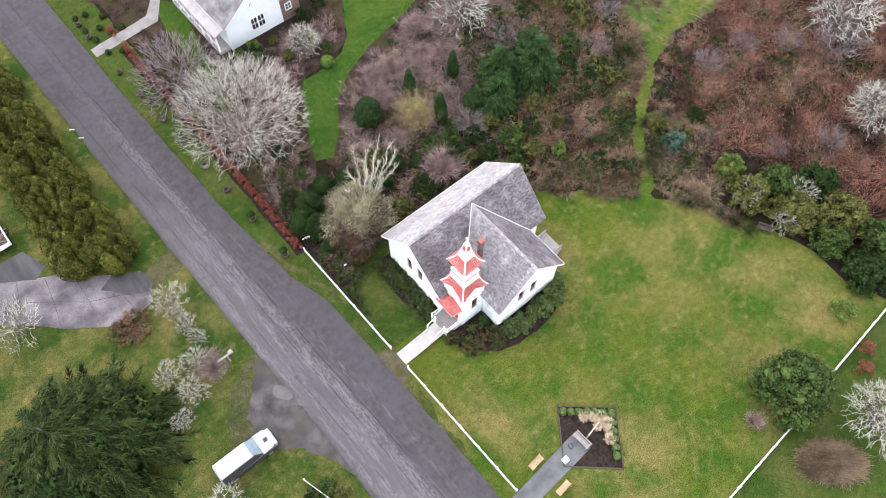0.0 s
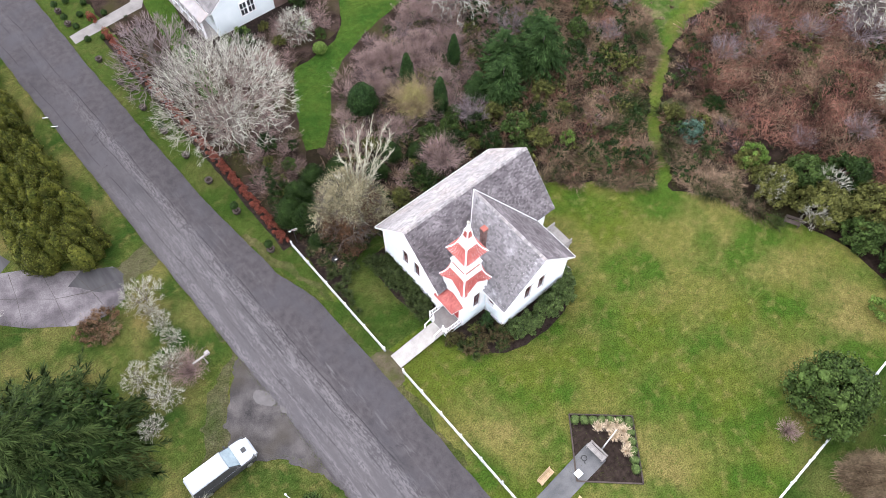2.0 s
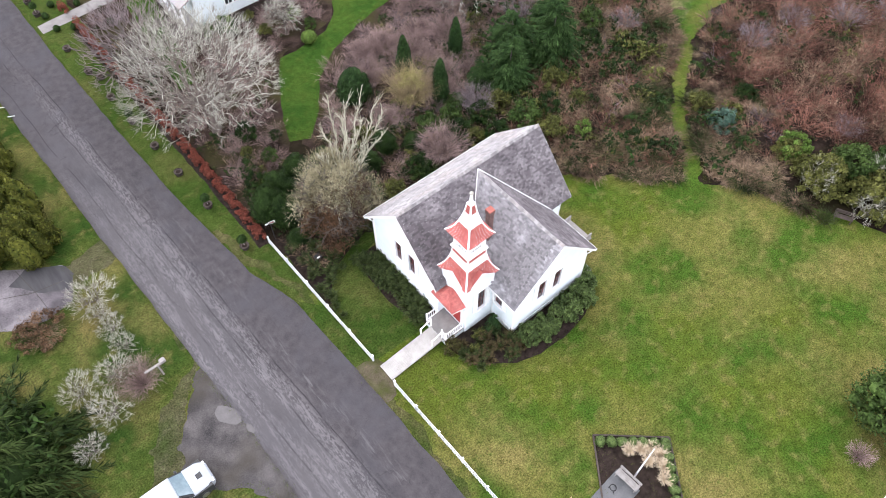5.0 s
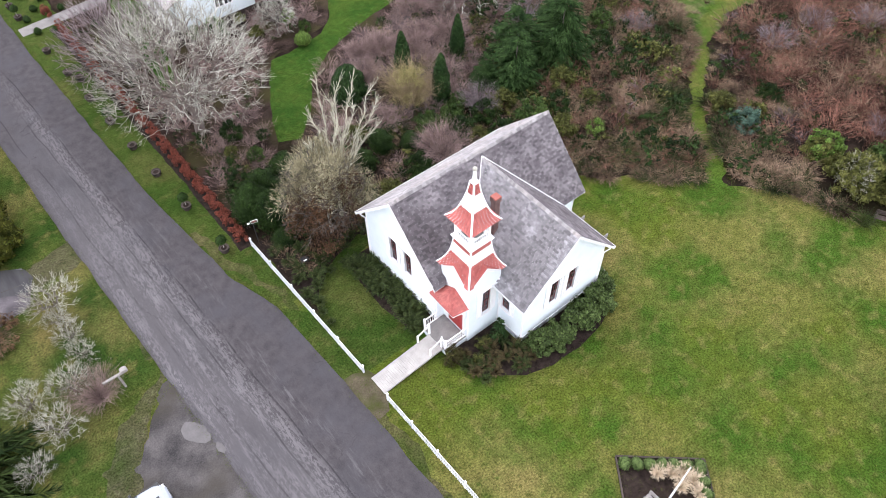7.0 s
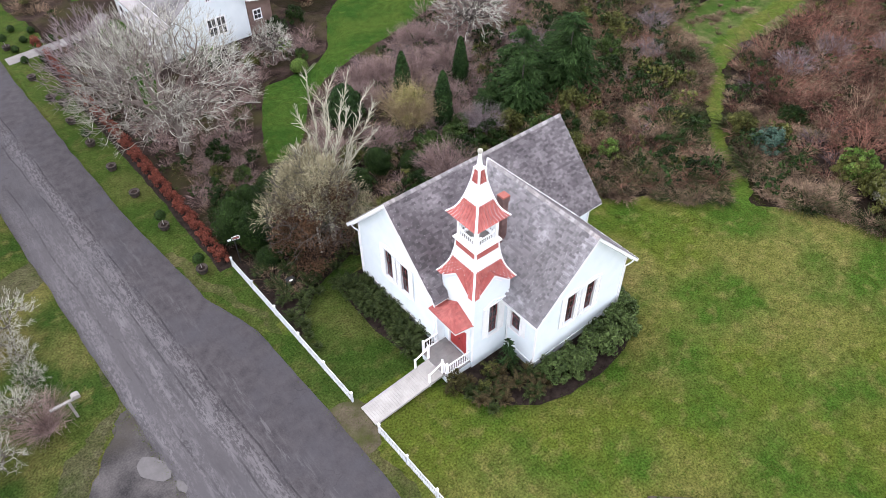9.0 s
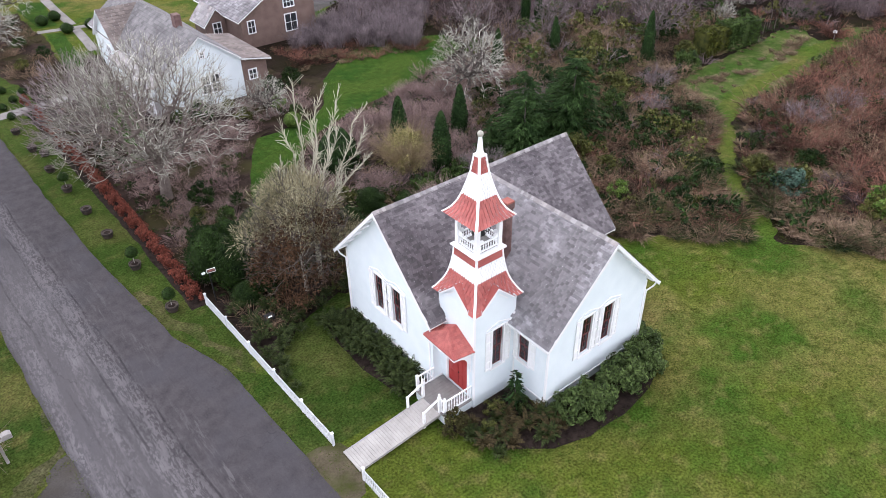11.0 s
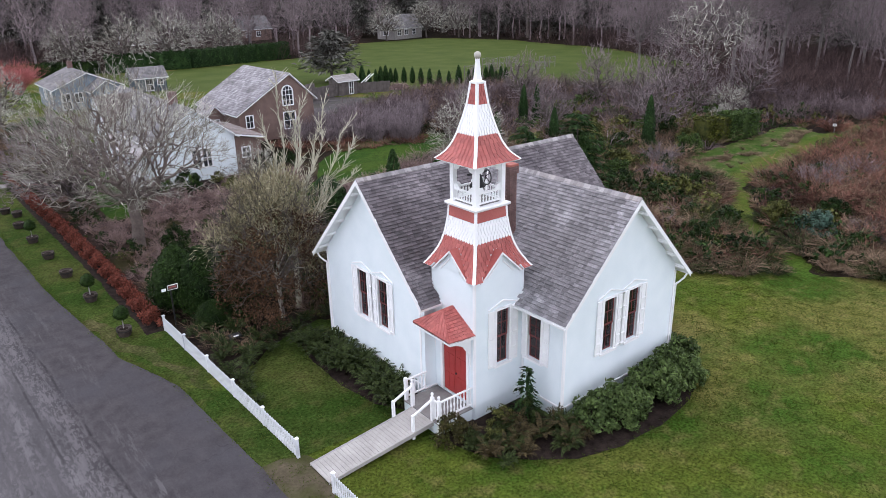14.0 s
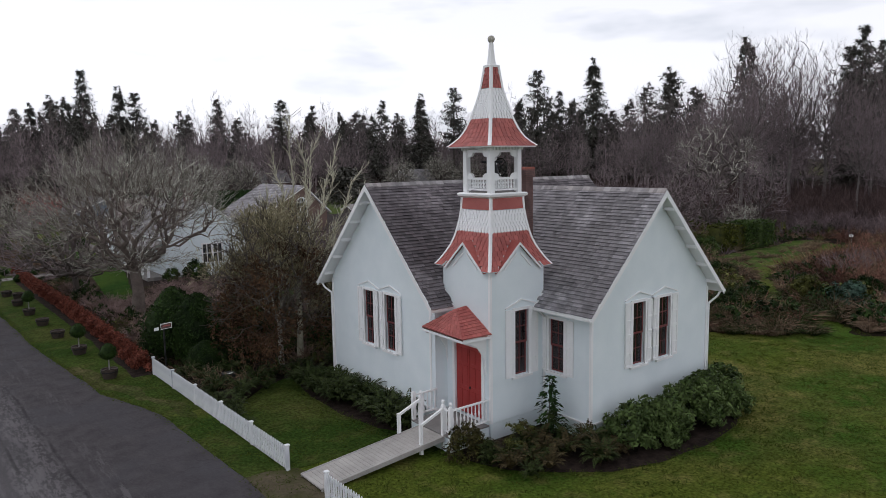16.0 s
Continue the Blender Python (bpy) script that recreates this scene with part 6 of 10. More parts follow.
def conifer_mesh(name, seed, h, rad, mat, whorls=22, per=9, low=0.06, needle=0.5, fans=7, droop=0.25, slim=0.4, hang=0.35, power=0.85):
    """Whorls of drooping boughs, each a row of hanging sprays."""
    r = np.random.default_rng(seed)
    n = whorls * per * fans
    i = np.repeat(np.arange(whorls), per * fans)
    b = np.repeat(np.arange(whorls * per), fans)
    f = (i + r.uniform(0, 1, whorls * per)[b]) / whorls
    z = h * (low + (0.97 - low) * f)
    a = r.uniform(0, 6.283, whorls * per)[b]
    l = (rad * (1 - f) ** power + 0.05 * rad) * r.uniform(0.65, 1.15, whorls * per)[b]
    g = (np.tile(np.arange(fans), whorls * per) + r.uniform(0.2, 1, n)) / fans
    side = r.normal(0, 0.09, n) * l + r.normal(0, 0.03 * rad, n)
    ca, sa = np.cos(a), np.sin(a)
    pos = np.stack([ca * l * g - sa * side, sa * l * g + ca * side, z - droop * l * g * g + r.normal(0, 0.02, n) * needle], 1)
    d = unit(np.stack([ca, sa, np.full(n, -hang)], 1) + r.normal(0, 0.28, (n, 3)) - np.stack([sa, -ca, np.zeros(n)], 1) * (side / (0.2 * l + 0.05))[:, None] * 0.3)
    nn = unit(np.stack([ca * 0.5, sa * 0.5, np.full(n, 1.0)], 1) + r.normal(0, 0.35, (n, 3)))
    sd = unit(np.cross(d, nn))
    ln = (needle * r.uniform(0.6, 1.3, n))[:, None]
    w = ln * slim
    v = np.stack([pos, pos + d * ln * 0.45 + sd * w * 0.5, pos + d * ln - np.array([0, 0, 0.12]) * ln, pos + d * ln * 0.45 - sd * w * 0.5], 1).reshape(-1, 3)
    return np_mesh(name, v, np.arange(len(v)).reshape(-1, 4), mat)


def bough_mesh(name, seed, h, rad, boughs, mat, tufts=8, needles=9, leaf=0.6, slim=0.14, low=0.04, droop=0.25, hang=0.35, power=0.8, fan=0.55, crowd=0.5, ragged=0.72, fuzz=0.16):
    """A conifer of separate boughs: each a spine with tufts of narrow sprays, and gaps between boughs."""
    r = np.random.default_rng(seed)
    f = 1 - r.uniform(0.0, 1, boughs) ** crowd
    a = np.arange(boughs) * 2.39996 + r.normal(0, 0.25, boughs)
    ln = (rad * (1 - f) ** power) * r.uniform(ragged, 1.12, boughs) + 0.06 * rad
    z = h * (low + (0.98 - low) * f)
    b = np.repeat(np.arange(boughs), tufts * needles)
    g = np.repeat(np.tile((np.arange(tufts) + 0.8) / tufts, boughs), needles) * r.uniform(0.93, 1.05, len(b))
    twist = r.normal(0, 0.12, boughs)[b] * g
    ca, sa = np.cos(a[b] + twist), np.sin(a[b] + twist)
    l = ln[b]
    pos = np.stack([ca * l * g, sa * l * g, z[b] + 0.06 * l * g - droop * l * g * g], 1)
    yaw = r.normal(0, fan, len(b))
    cy, sy = np.cos(yaw), np.sin(yaw)
    d = unit(np.stack([ca * cy - sa * sy, sa * cy + ca * sy, -hang + r.normal(0, fuzz, len(b))], 1))
    side = unit(np.cross(d, r.normal(0, 0.4, (len(b), 3)) + np.array([0, 0, 1.0])))
    q = (leaf * r.uniform(0.55, 1.2, len(b)) * (0.65 + 0.35 * (1 - f[b])))[:, None]
    w = q * slim
    tip = pos + d * q - np.array([0, 0, 0.15]) * q
    v = np.stack([pos - d * q * 0.1, pos + d * q * 0.5 + side * w * 0.5, tip, pos + d * q * 0.5 - side * w * 0.5], 1).reshape(-1, 3)
    v[:, 2] = np.maximum(v[:, 2], 0.03)
    return np_mesh(name, v, np.arange(len(v)).reshape(-1, 4), mat)


def fern_mesh(seed, fronds, length, mat):
    """Arching fronds, each a midrib with paired leaflets."""
    r = np.random.default_rng(seed)
    vs = []
    for k in range(fronds):
        a, ln = 6.283 * k / fronds + r.normal(0, 0.2), length * r.uniform(0.7, 1.15)
        rise, fall = r.uniform(1.35, 2.0), r.uniform(0.95, 1.35)
        ca, sa = math.cos(a), math.sin(a)
        t = np.linspace(0.10, 1.0, 15)
        p = np.stack([ca * ln * 0.75 * t, sa * ln * 0.75 * t, ln * (rise * t - fall * t * t) + 0.03], 1)
        p[:, 2] = np.maximum(p[:, 2], 0.03)
        w = 0.135 * ln * np.sin(np.pi * (0.12 + 0.85 * t) ** 0.8)
        up = np.array([0, 0, 1.0])
        for i in range(14):
            d = unit((p[i + 1] - p[i])[None])[0]
            sd = np.array([-sa, ca, 0.0])
            for sg in (-1, 1):
                tip = p[i] + sd * sg * w[i] + d * w[i] * 0.45 - up * w[i] * 0.15
                m = (p[i] + tip) / 2
                vs.append(np.stack([p[i], m + d * 0.036 * ln, tip, m - d * 0.024 * ln]))
    v = np.concatenate(vs)
    return np_mesh("fronds", v, np.arange(len(v)).reshape(-1, 4), mat)


def trunk_mesh(h, r0, r1=0.04):
    v, f = tube_arrays([(0, 0, -0.05, 0, 0, h, r0, r1)], 7)
    return np_mesh("trunk", v, f, M_BARK)


# ---- plants round the church ----
RHODO = [shrub_mesh("foliage", 20 + i, 1.0, 0.9, 1.4, 3000, 0.21, 0.075, L_GLOSSY, 55, 0.25, 0.1, 0.55, 0.85, 0.45, 1.0) for i in range(3)]
for i, (x, y, s) in enumerate([(19.7, 13.9, 0.95), (20.8, 13.6, 1.0), (22.2, 13.6, 1.05), (23.3, 13.7, 1.1), (24.4, 13.9, 1.05), (25.5, 14.3, 1.0), (26.0, 15.3, 0.8), (20.6, 13.3, 0.75), (24.9, 13.4, 0.8)]):
    place("rhododendron", (x, y, 0), "dense green rhododendron bush against the church wall", "shrub", [("foliage", RHODO[i % 3])], i * 1.3, (s, s, s), "church foundation shrubs")
FERN = [fern_mesh(40 + i, 28, 0.98, L_FERN) for i in range(3)]
FERNB = [fern_mesh(44 + i, 28, 0.95, leaf_material("bronzed_fronds", (0.030, 0.026, 0.012), (0.088, 0.066, 0.030))) for i in range(2)]
fr = random.Random(3)
for i in range(54):
    if i < 30:
        x, y = fr.uniform(14.15, 15.55), 19.7 + 7.0 * i / 30 + fr.uniform(-0.2, 0.2)
    else:
        x, y = 15.2 + 3.7 * (i - 30) / 24, fr.uniform(14.2, 16.4)
        if x > 17.6:
            y = fr.uniform(13.1, 14.7)
    brown = i >= 30 and i % 2
    s = fr.uniform(0.75, 1.15) if i < 30 else fr.uniform(0.6, 0.9)
    place("fern", (x, y, 0), "bronzed brown fern in the church bed" if brown else "dark green sword fern in the church bed", "fern", [("frond_tuft", FERNB[i % 4 // 2] if brown else FERN[i % 3])], fr.uniform(0, 6), (s, s, s), "ferns in the church beds")
DARKB = [shrub_mesh("foliage", 60 + i, 0.6, 0.6, 0.8, 700, 0.10, 0.045, L_FERN, 18) for i in range(2)]
OLIVEB = [shrub_mesh("foliage", 64 + i, 0.6, 0.6, 0.85, 700, 0.12, 0.05, L_OLIVE, 18) for i in range(2)]
for i, (x, y, s) in enumerate([(15.0, 16.6, 0.95), (15.3, 16.0, 0.8), (14.9, 19.9, 0.8), (17.0, 16.2, 0.9), (18.2, 15.9, 0.8), (18.6, 14.2, 0.7), (16.1, 15.6, 0.7)]):
    place("shrub", (x, y, 0), "low brownish-green shrub in the mulch by the porch", "shrub", [("foliage", (OLIVEB if i % 3 == 0 else DARKB)[i % 2])], i, (s, s, s), "low shrubs by the porch")
place("shrub", (15.0, 16.65, 0), "dense bronze-green mounded shrub beside the ramp", "shrub", [("foliage", shrub_mesh("foliage", 66, 0.75, 0.65, 1.0, 1600, 0.13, 0.05, leaf_material("bronze_green_leaves", (0.030, 0.030, 0.010), (0.085, 0.072, 0.028)), 34, fat=1.0, jit=0.8))], 0.4)
place("shrub", (18.0, 15.7, 0), "dark leafy skirt of shoots round the holly", "shrub", [("foliage", DARKB[0])], 0.9, (1.15, 1.0, 1.25))
place("holly", (18.05, 15.95, 0), "narrow upright dark green holly between the tower windows", "shrub", [("trunk", trunk_mesh(1.9, 0.03, 0.01)), ("foliage", conifer_mesh("foliage", 4, 2.3, 0.55, L_CYPRESS, 14, 7, 0.05, 0.2, 5, 0.0))])
# clipped shrubs and trees north of the fence
EVERG = [column_mesh(70 + i, 1.5, 3.0, 5200, 0.15, L_DARK, 0.72, 0.3) for i in range(2)]
for i, (x, y, s) in enumerate([(11.6, 34.4, 0.9), (12.3, 33.0, 0.85), (13.2, 35.5, 0.9), (15.3, 36.6, 0.75), (11.9, 31.0, 0.5), (13.6, 31.5, 0.6), (17.5, 36.0, 0.7), (20.3, 33.6, 0.6), (22.6, 34.4, 0.65), (24.5, 33.2, 0.5)]):
    place("evergreen_shrub", (x, y, 0), "dense dark green evergreen shrub beside the garden fence", "shrub", [("foliage", EVERG[i % 2])], i * 2.1, (s, s, s * (1.3 if i < 2 else 1.0)), "evergreen shrubs")
s = bare_tree_segs(11, 8, 3.0, 0.12, 2.2, 2, (0, 3, 2, 2), (0.15, 1.15), 0.2, 0.02, thin=0.014)
v, f = tube_arrays(s[s[:, 8] >= 2], 6)
wood = np_mesh("trunk", v, f, M_TOPLIT_LICHEN)
v, f = tube_arrays(s[s[:, 8] < 2], 3)
lr = np.random.default_rng(77)
lc, lq = clumps(lr, 3.1, 2.7, 7.4, 46, 0.42)
lc += lr.normal(0, 0.35, lc.shape)
lk = lr.integers(0, 46, 15000)
ld = unit(lr.normal(0, 1, (15000, 3)) + np.array([0, 0, 0.3]))
lp = lc[lk] + ld * (lq[lk] * 1.25 * lr.uniform(0.2, 1.0, 15000))[:, None]
v, f2 = leaf_quads(lr, lp, ld + unit(lp - np.array([0, 0, 2.5])) * 0.5, 0.30, 0.034, -0.1)
moss_crown = np_mesh("crown", v, f2, M_MOSSTWIG)
s = span_tree(79, n=620, rx=3.3, ry=2.9, z0=2.0, z1=7.7, fork=1.6, rad=0.12, tip=0.013, bal=0.3, twigs=5, twig=0.55, hollow=0.4, lift=0.1)
v, f = tube_arrays(s[s[:, 8] < 3], 3)
place("lichen_tree", (15.0, 29.9, 0), "tangled lichen-covered tree with a dense olive-brown crown", "tree",
      [("trunk", wood), ("branchwork", np_mesh("branchwork", v, f, M_BARK)), ("crown", moss_crown), ("withered_leaves", shrub_mesh("withered_leaves", 78, 3.1, 2.7, 5.8, 15000, 0.16, 0.07, L_BROWNLEAF, 110, 0.2, 0.14, fat=0.9, jit=1.0))], 0.6)
dr = random.Random(19)
DEAD = [(0, 0, -0.05, 0.1, 0.1, 1.6, 0.17, 0.15), (0.1, 0.1, 1.6, 0.2, 0.3, 3.4, 0.15, 0.13)]
for tx, ty, tz in ((0.4, 1.1, 11.5), (-0.7, 0.9, 9.6), (0.9, 0.6, 10.2), (1.7, 1.0, 10.6), (3.1, 1.2, 10.2), (4.7, 1.2, 9.2), (4.4, 0.8, 8.0), (2.3, 0.5, 8.8), (4.0, 0.4, 6.4), (-1.4, 0.2, 7.8)):
    a, tip = Vector((0.2, 0.3, dr.uniform(2.6, 3.6))), Vector((tx, ty, tz))
    n, prev = 7, a
    for i in range(1, n + 1):
        f = i / n
        q = a.lerp(tip, f) + Vector((dr.gauss(0, 0.13), dr.gauss(0, 0.13), 0.9 * f * (1 - f) * (1 if tx < 2 else -0.6)))
        DEAD.append((*prev, *q, 0.044 * (1 - f) + 0.017, 0.044 * max(0.0, 1 - f - 0.14) + 0.015))
        for _ in range(15 if f > 0.3 else 4):
            d = ((q - prev).normalized() + Vector((dr.gauss(0, 0.6), dr.gauss(0, 0.6), dr.gauss(0.25, 0.4)))).normalized()
            p = prev.lerp(q, dr.random())
            e = p + d * dr.uniform(0.2, 1.1) * (1.15 - 0.4 * f)
            DEAD.append((*p, *e, 0.017, 0.009))
        prev = q
v, f = tube_arrays(DEAD, 5)
place("dead_tree", (16.2, 30.4, 0), "dead pale lichened tree with upright bare limbs", "tree", [("trunk", np_mesh("trunk", v, f, M_DEADWOOD))])
place("apple_tree", (12.7, 45.2, 0), "broad leafless tree thick with pale grey lichen", "tree", span_parts(21, material("tan_bark", (0.092, 0.072, 0.062), (0.20, 0.162, 0.142), 2.0, 12.0, 0.95, 0.6, dist=0.03), M_TOPLIT_LICHEN, n=1700, rx=6.3, ry=6.4, z0=4.3, z1=11.0, fork=3.1, rad=0.32, tip=0.0112, bal=0.42, twigs=6, twig=0.75, hollow=0.36, lift=0.15))
place("bare_tree", (11.2, 55.6, 0), "leafless grey-brown tree with fine drooping twigs", "tree", span_parts(23, M_BARK, M_TWIG, n=800, rx=5.0, ry=5.4, z0=1.6, z1=7.6, fork=1.6, rad=0.2, tip=0.017, bal=0.5, twigs=4, twig=0.6))
for i, (x, y, sc) in enumerate([(10.9, 27.6, 0.8), (11.9, 27.1, 0.9), (12.9, 27.9, 1.0), (11.2, 29.0, 0.9), (13.9, 28.3, 0.9), (12.4, 29.6, 1.0), (10.9, 30.6, 0.9), (13.6, 30.4, 0.8), (12.9, 26.9, 0.7), (14.8, 28.0, 0.8), (16.8, 28.4, 0.8), (18.4, 28.6, 0.9), (20.4, 28.8, 0.9), (22.6, 28.6, 0.8), (10.7, 23.5, 0.5), (10.7, 24.4, 0.6), (11.0, 25.2, 0.7), (10.7, 26.2, 0.8), (11.6, 26.4, 0.8), (10.8, 25.6, 0.6), (12.2, 27.1, 0.8), (11.4, 28.2, 0.9), (13.4, 28.0, 0.7), (15.6, 28.6, 0.7)]):
    place("fern", (x, y, 0), "dark green fern among the shrubs behind the fence", "fern", [("frond_tuft", FERN[i % 3])], i * 1.1, (sc, sc, sc), "ferns behind the fence")
# cypress columns
CYP = [column_mesh(80 + i, 0.72, 4.6, 1500, 0.24, L_CYPRESS, 0.55) for i in range(2)]
for i, (x, y, s, w) in enumerate([(29.3, 40.4, 1.0, 1.0), (29.7, 35.8, 1.05, 1.0), (34.6, 39.6, 0.95, 0.85), (46.6, 48.2, 0.9, 0.8), (54.4, 48.1, 0.8, 0.7), (59.1, 57.1, 1.0, 0.7), (60.3, 56.2, 1.0, 0.7), (58.7, 39.9, 1.15, 0.8)]):
    place("cypress", (x, y, 0), "slim dark green cypress column in the garden", "tree", [("trunk", trunk_mesh(2.0, 0.08)), ("foliage", CYP[i % 2])], i, (w, w, s), "cypresses")
place("cypress", (24.0, 40.7, 0), "broad clipped dark green cypress in the garden bed", "tree", [("trunk", trunk_mesh(1.5, 0.1)), ("foliage", column_mesh(90, 1.45, 3.6, 3600, 0.2, L_CYPRESS, 0.75))])
FIR = [bough_mesh("foliage", 100 + i, 6.8, 2.7, 190, L_PINE, 7, 9, 0.6, 0.15, 0.03, 0.12, 0.2, 0.6, 0.6, 0.7) for i in range(2)]
for i, (x, y, s) in enumerate([(35.6, 33.4, 0.85), (41.0, 33.6, 1.05), (37.9, 35.8, 0.9), (43.2, 36.6, 0.7), (33.8, 35.0, 0.5)]):
    place("pine", (x, y, 0), "shaggy dark green young pine behind the church", "tree", [("trunk", trunk_mesh(5.6, 0.14)), ("foliage", FIR[i % 2])], i * 2, (s, s, s), "young pines")
# mixed garden shrubs north of the church
GREEN = [shrub_mesh("foliage", 110 + i, 1.2, 1.1, 1.7, 2000, 0.17, 0.08, m, 34, core=0.5, shell=0.6, fat=0.95, jit=0.9) for i, m in enumerate((L_OLIVE, L_RHODO, L_BRIGHT, L_DARK))]
GLAB = ["olive green broadleaf shrub in the garden border", "glossy green rhododendron in the garden border", "light green broadleaf shrub in the garden border", "dark green evergreen shrub in the garden border"]
GS = [(28.9, 30.4, 0.6, 0), (22.8, 30.0, 0.55, 1), (31.0, 32.0, 0.8, 3), (30.2, 34.4, 0.7, 1), (33.0, 32.0, 0.8, 0), (28.6, 33.2, 0.8, 1), (36.2, 29.0, 0.8, 3), (38.8, 28.0, 0.6, 0), (45.2, 32.6, 0.8, 3), (47.6, 34.6, 0.9, 1), (50.6, 36.6, 0.8, 0), (50.7, 18.7, 0.6, 3), (46.4, 20.9, 0.7, 0), (38.8, 21.6, 0.7, 3), (33.6, 29.2, 1.1, 1), (38.4, 30.8, 0.9, 0), (34.2, 26.6, 0.9, 0), (36.6, 25.0, 0.6, 2), (30.6, 29.4, 0.8, 3), (31.9, 26.7, 0.7, 1), (28.2, 31.4, 0.9, 3), (26.8, 33.9, 0.8, 1), (23.2, 30.6, 0.8, 3), (20.0, 29.6, 0.8, 0), (18.2, 31.2, 0.9, 3),
      (43.7, -4.0, 0.75, 2)]
GS2 = [(27.2, 57.2, 1.0, 3), (20.2, 56.8, 0.8, 2), (22.6, 56.4, 0.6, 0), (18.4, 57.2, 0.7, 1), (29.8, 58.4, 0.9, 3), (26.6, 51.8, 0.6, 1), (14.4, 43.0, 0.9, 3), (14.6, 39.6, 0.7, 1), (13.2, 41.0, 0.6, 0), (16.2, 41.4, 0.5, 3), (12.2, 38.0, 0.8, 3), (46.3, 20.6, 1.0, 0), (50.5, 19.2, 0.8, 3), (60.5, 36.5, 1.2, 1), (63, 38.5, 1.0, 0), (56, 41, 1.1, 3), (53, 44, 1.0, 1), (50.5, 40.5, 0.9, 0), (46.6, 41.5, 0.9, 3), (26.0, 54.0, 0.7, 2), (22.6, 53.4, 0.7, 0), (19.9, 56.0, 1.0, 3), (21.6, 36.6, 0.8, 0), (48.5, 53.5, 0.9, 1), (57.5, 45.5, 1.2, 0), (66, 43, 1.2, 3)]
for i, (x, y, s, k) in enumerate([(x, y, s * 1.3, k) for x, y, s, k in GS] + GS2):
    place("shrub", (x, y, 0), GLAB[k], "shrub", [("foliage", GREEN[k])], i * 1.7, (s, s * 0.95, s), "garden shrubs")
BANK = [shrub_mesh("foliage", 124 + i, 2.2, 2.1, 2.6, 7000, 0.24, 0.10, m, 110, 0.1, 0.08, 0.62, 0.72, 0.5, 0.9) for i, m in enumerate((L_OLIVE, L_RHODO, L_DARK))]
for i, (x, y, s, k) in enumerate([(47.6, 12.4, 0.62, 0), (46.9, 9.2, 1.0, 0), (50.0, 8.0, 0.95, 1), (48.3, 4.9, 1.1, 0), (51.4, 1.9, 1.2, 0), (52.8, 5.6, 1.0, 2), (48.6, 1.0, 0.85, 1), (48.2, -3.2, 1.0, 2), (52.0, -2.4, 1.1, 1)]):
    place("shrub", (x, y, 0), ("large olive-green shrub banked at the lawn's edge", "large glossy green shrub banked at the lawn's edge", "large dark green shrub banked at the lawn's edge")[k], "shrub", [("foliage", BANK[k])], i * 1.9, (s, s, s), "shrub bank")
place("blue_shrub", (46.2, 18.1, 0), "rounded blue-green shrub beside the grass path", "shrub", [("foliage", shrub_mesh("foliage", 120, 1.5, 1.45, 1.6, 2300, 0.24, 0.07, L_BLUE, 36, core=0.5, shell=0.6, fat=1.0))])
place("shrub", (48.1, 12.4, 0), "bright yellow-green shrub at the head of the bank", "shrub", [("foliage", shrub_mesh("foliage", 123, 1.35, 1.25, 2.2, 2400, 0.22, 0.10, L_BRIGHT, 40, core=0.5, shell=0.6, fat=0.95))])
place("willow", (27.7, 37.3, 0), "pale yellowish twiggy willow shrub in the garden", "shrub", [("brushwood", stem_bush_mesh("brushwood", 122, 420, 3.5, 0.75, 0.028, M_STRAW, 0.5, 4, 0.5)), ("foliage", shrub_mesh("foliage", 121, 1.7, 1.6, 3.5, 5200, 0.15, 0.045, L_YELLOW, 70, fat=1.0, jit=0.9))])
PINK = [stem_bush_mesh("brushwood", 130 + i, 420, 2.1, 1.15, 0.028, M_PINKTWIG, 0.45, 5, 0.5) for i in range(2)]
PINKS = [stem_bush_mesh("brushwood", 134 + i, 56, 1.5, 1.2, 0.034, M_PINKTWIG, 0.6, 2, 0.6) for i in range(3)]
for i, (x, y, s) in enumerate([(25.9, 30.9, 1.15), (28.6, 38.6, 0.8), (31.9, 42.6, 0.9), (30.0, 44.4, 0.9), (33.6, 44.0, 0.9), (26.4, 42.0, 0.85), (28.2, 45.0, 0.8), (36.2, 42.6, 0.9), (24.6, 36.6, 0.75), (32.0, 37.8, 0.8), (38.6, 46.0, 1.0), (42.2, 48.4, 1.0), (20.8, 37.6, 0.7), (36.0, 47.6, 0.9)]):
    place("twiggy_shrub", (x, y, 0), "leafless pinkish-brown twiggy shrub in the garden", "shrub", [("brushwood", PINK[i % 2])], i, (s, s, s), "bare twiggy shrubs")
place("twiggy_shrub", (31.5, 33.1, 0), "pale grey lichened twiggy shrub in the garden", "shrub", [("brushwood", stem_bush_mesh("brushwood", 138, 320, 2.2, 0.75, 0.024, M_MAUVETWIG, 0.5, 4, 0.4))])
place("box_ball", (25.3, 50.0, 0), "clipped bright green ball shrub at the lawn's edge", "shrub", [("foliage", column_mesh(139, 0.75, 1.25, 900, 0.12, L_BRIGHT, 0.85, 0.05))])
BALLD = column_mesh(137, 0.72, 1.2, 700, 0.12, L_DARK, 0.85, 0.05)
for i, (x, y) in enumerate(((18.0, 88.6), (20.6, 88.6), (18.2, 94.6), (16.6, 93.6))):
    place("box_ball", (x, y, 0), "clipped dark green ball shrub beside the garden path", "shrub", [("foliage", BALLD)], i, (1, 1, 1), "box balls by the cottage")
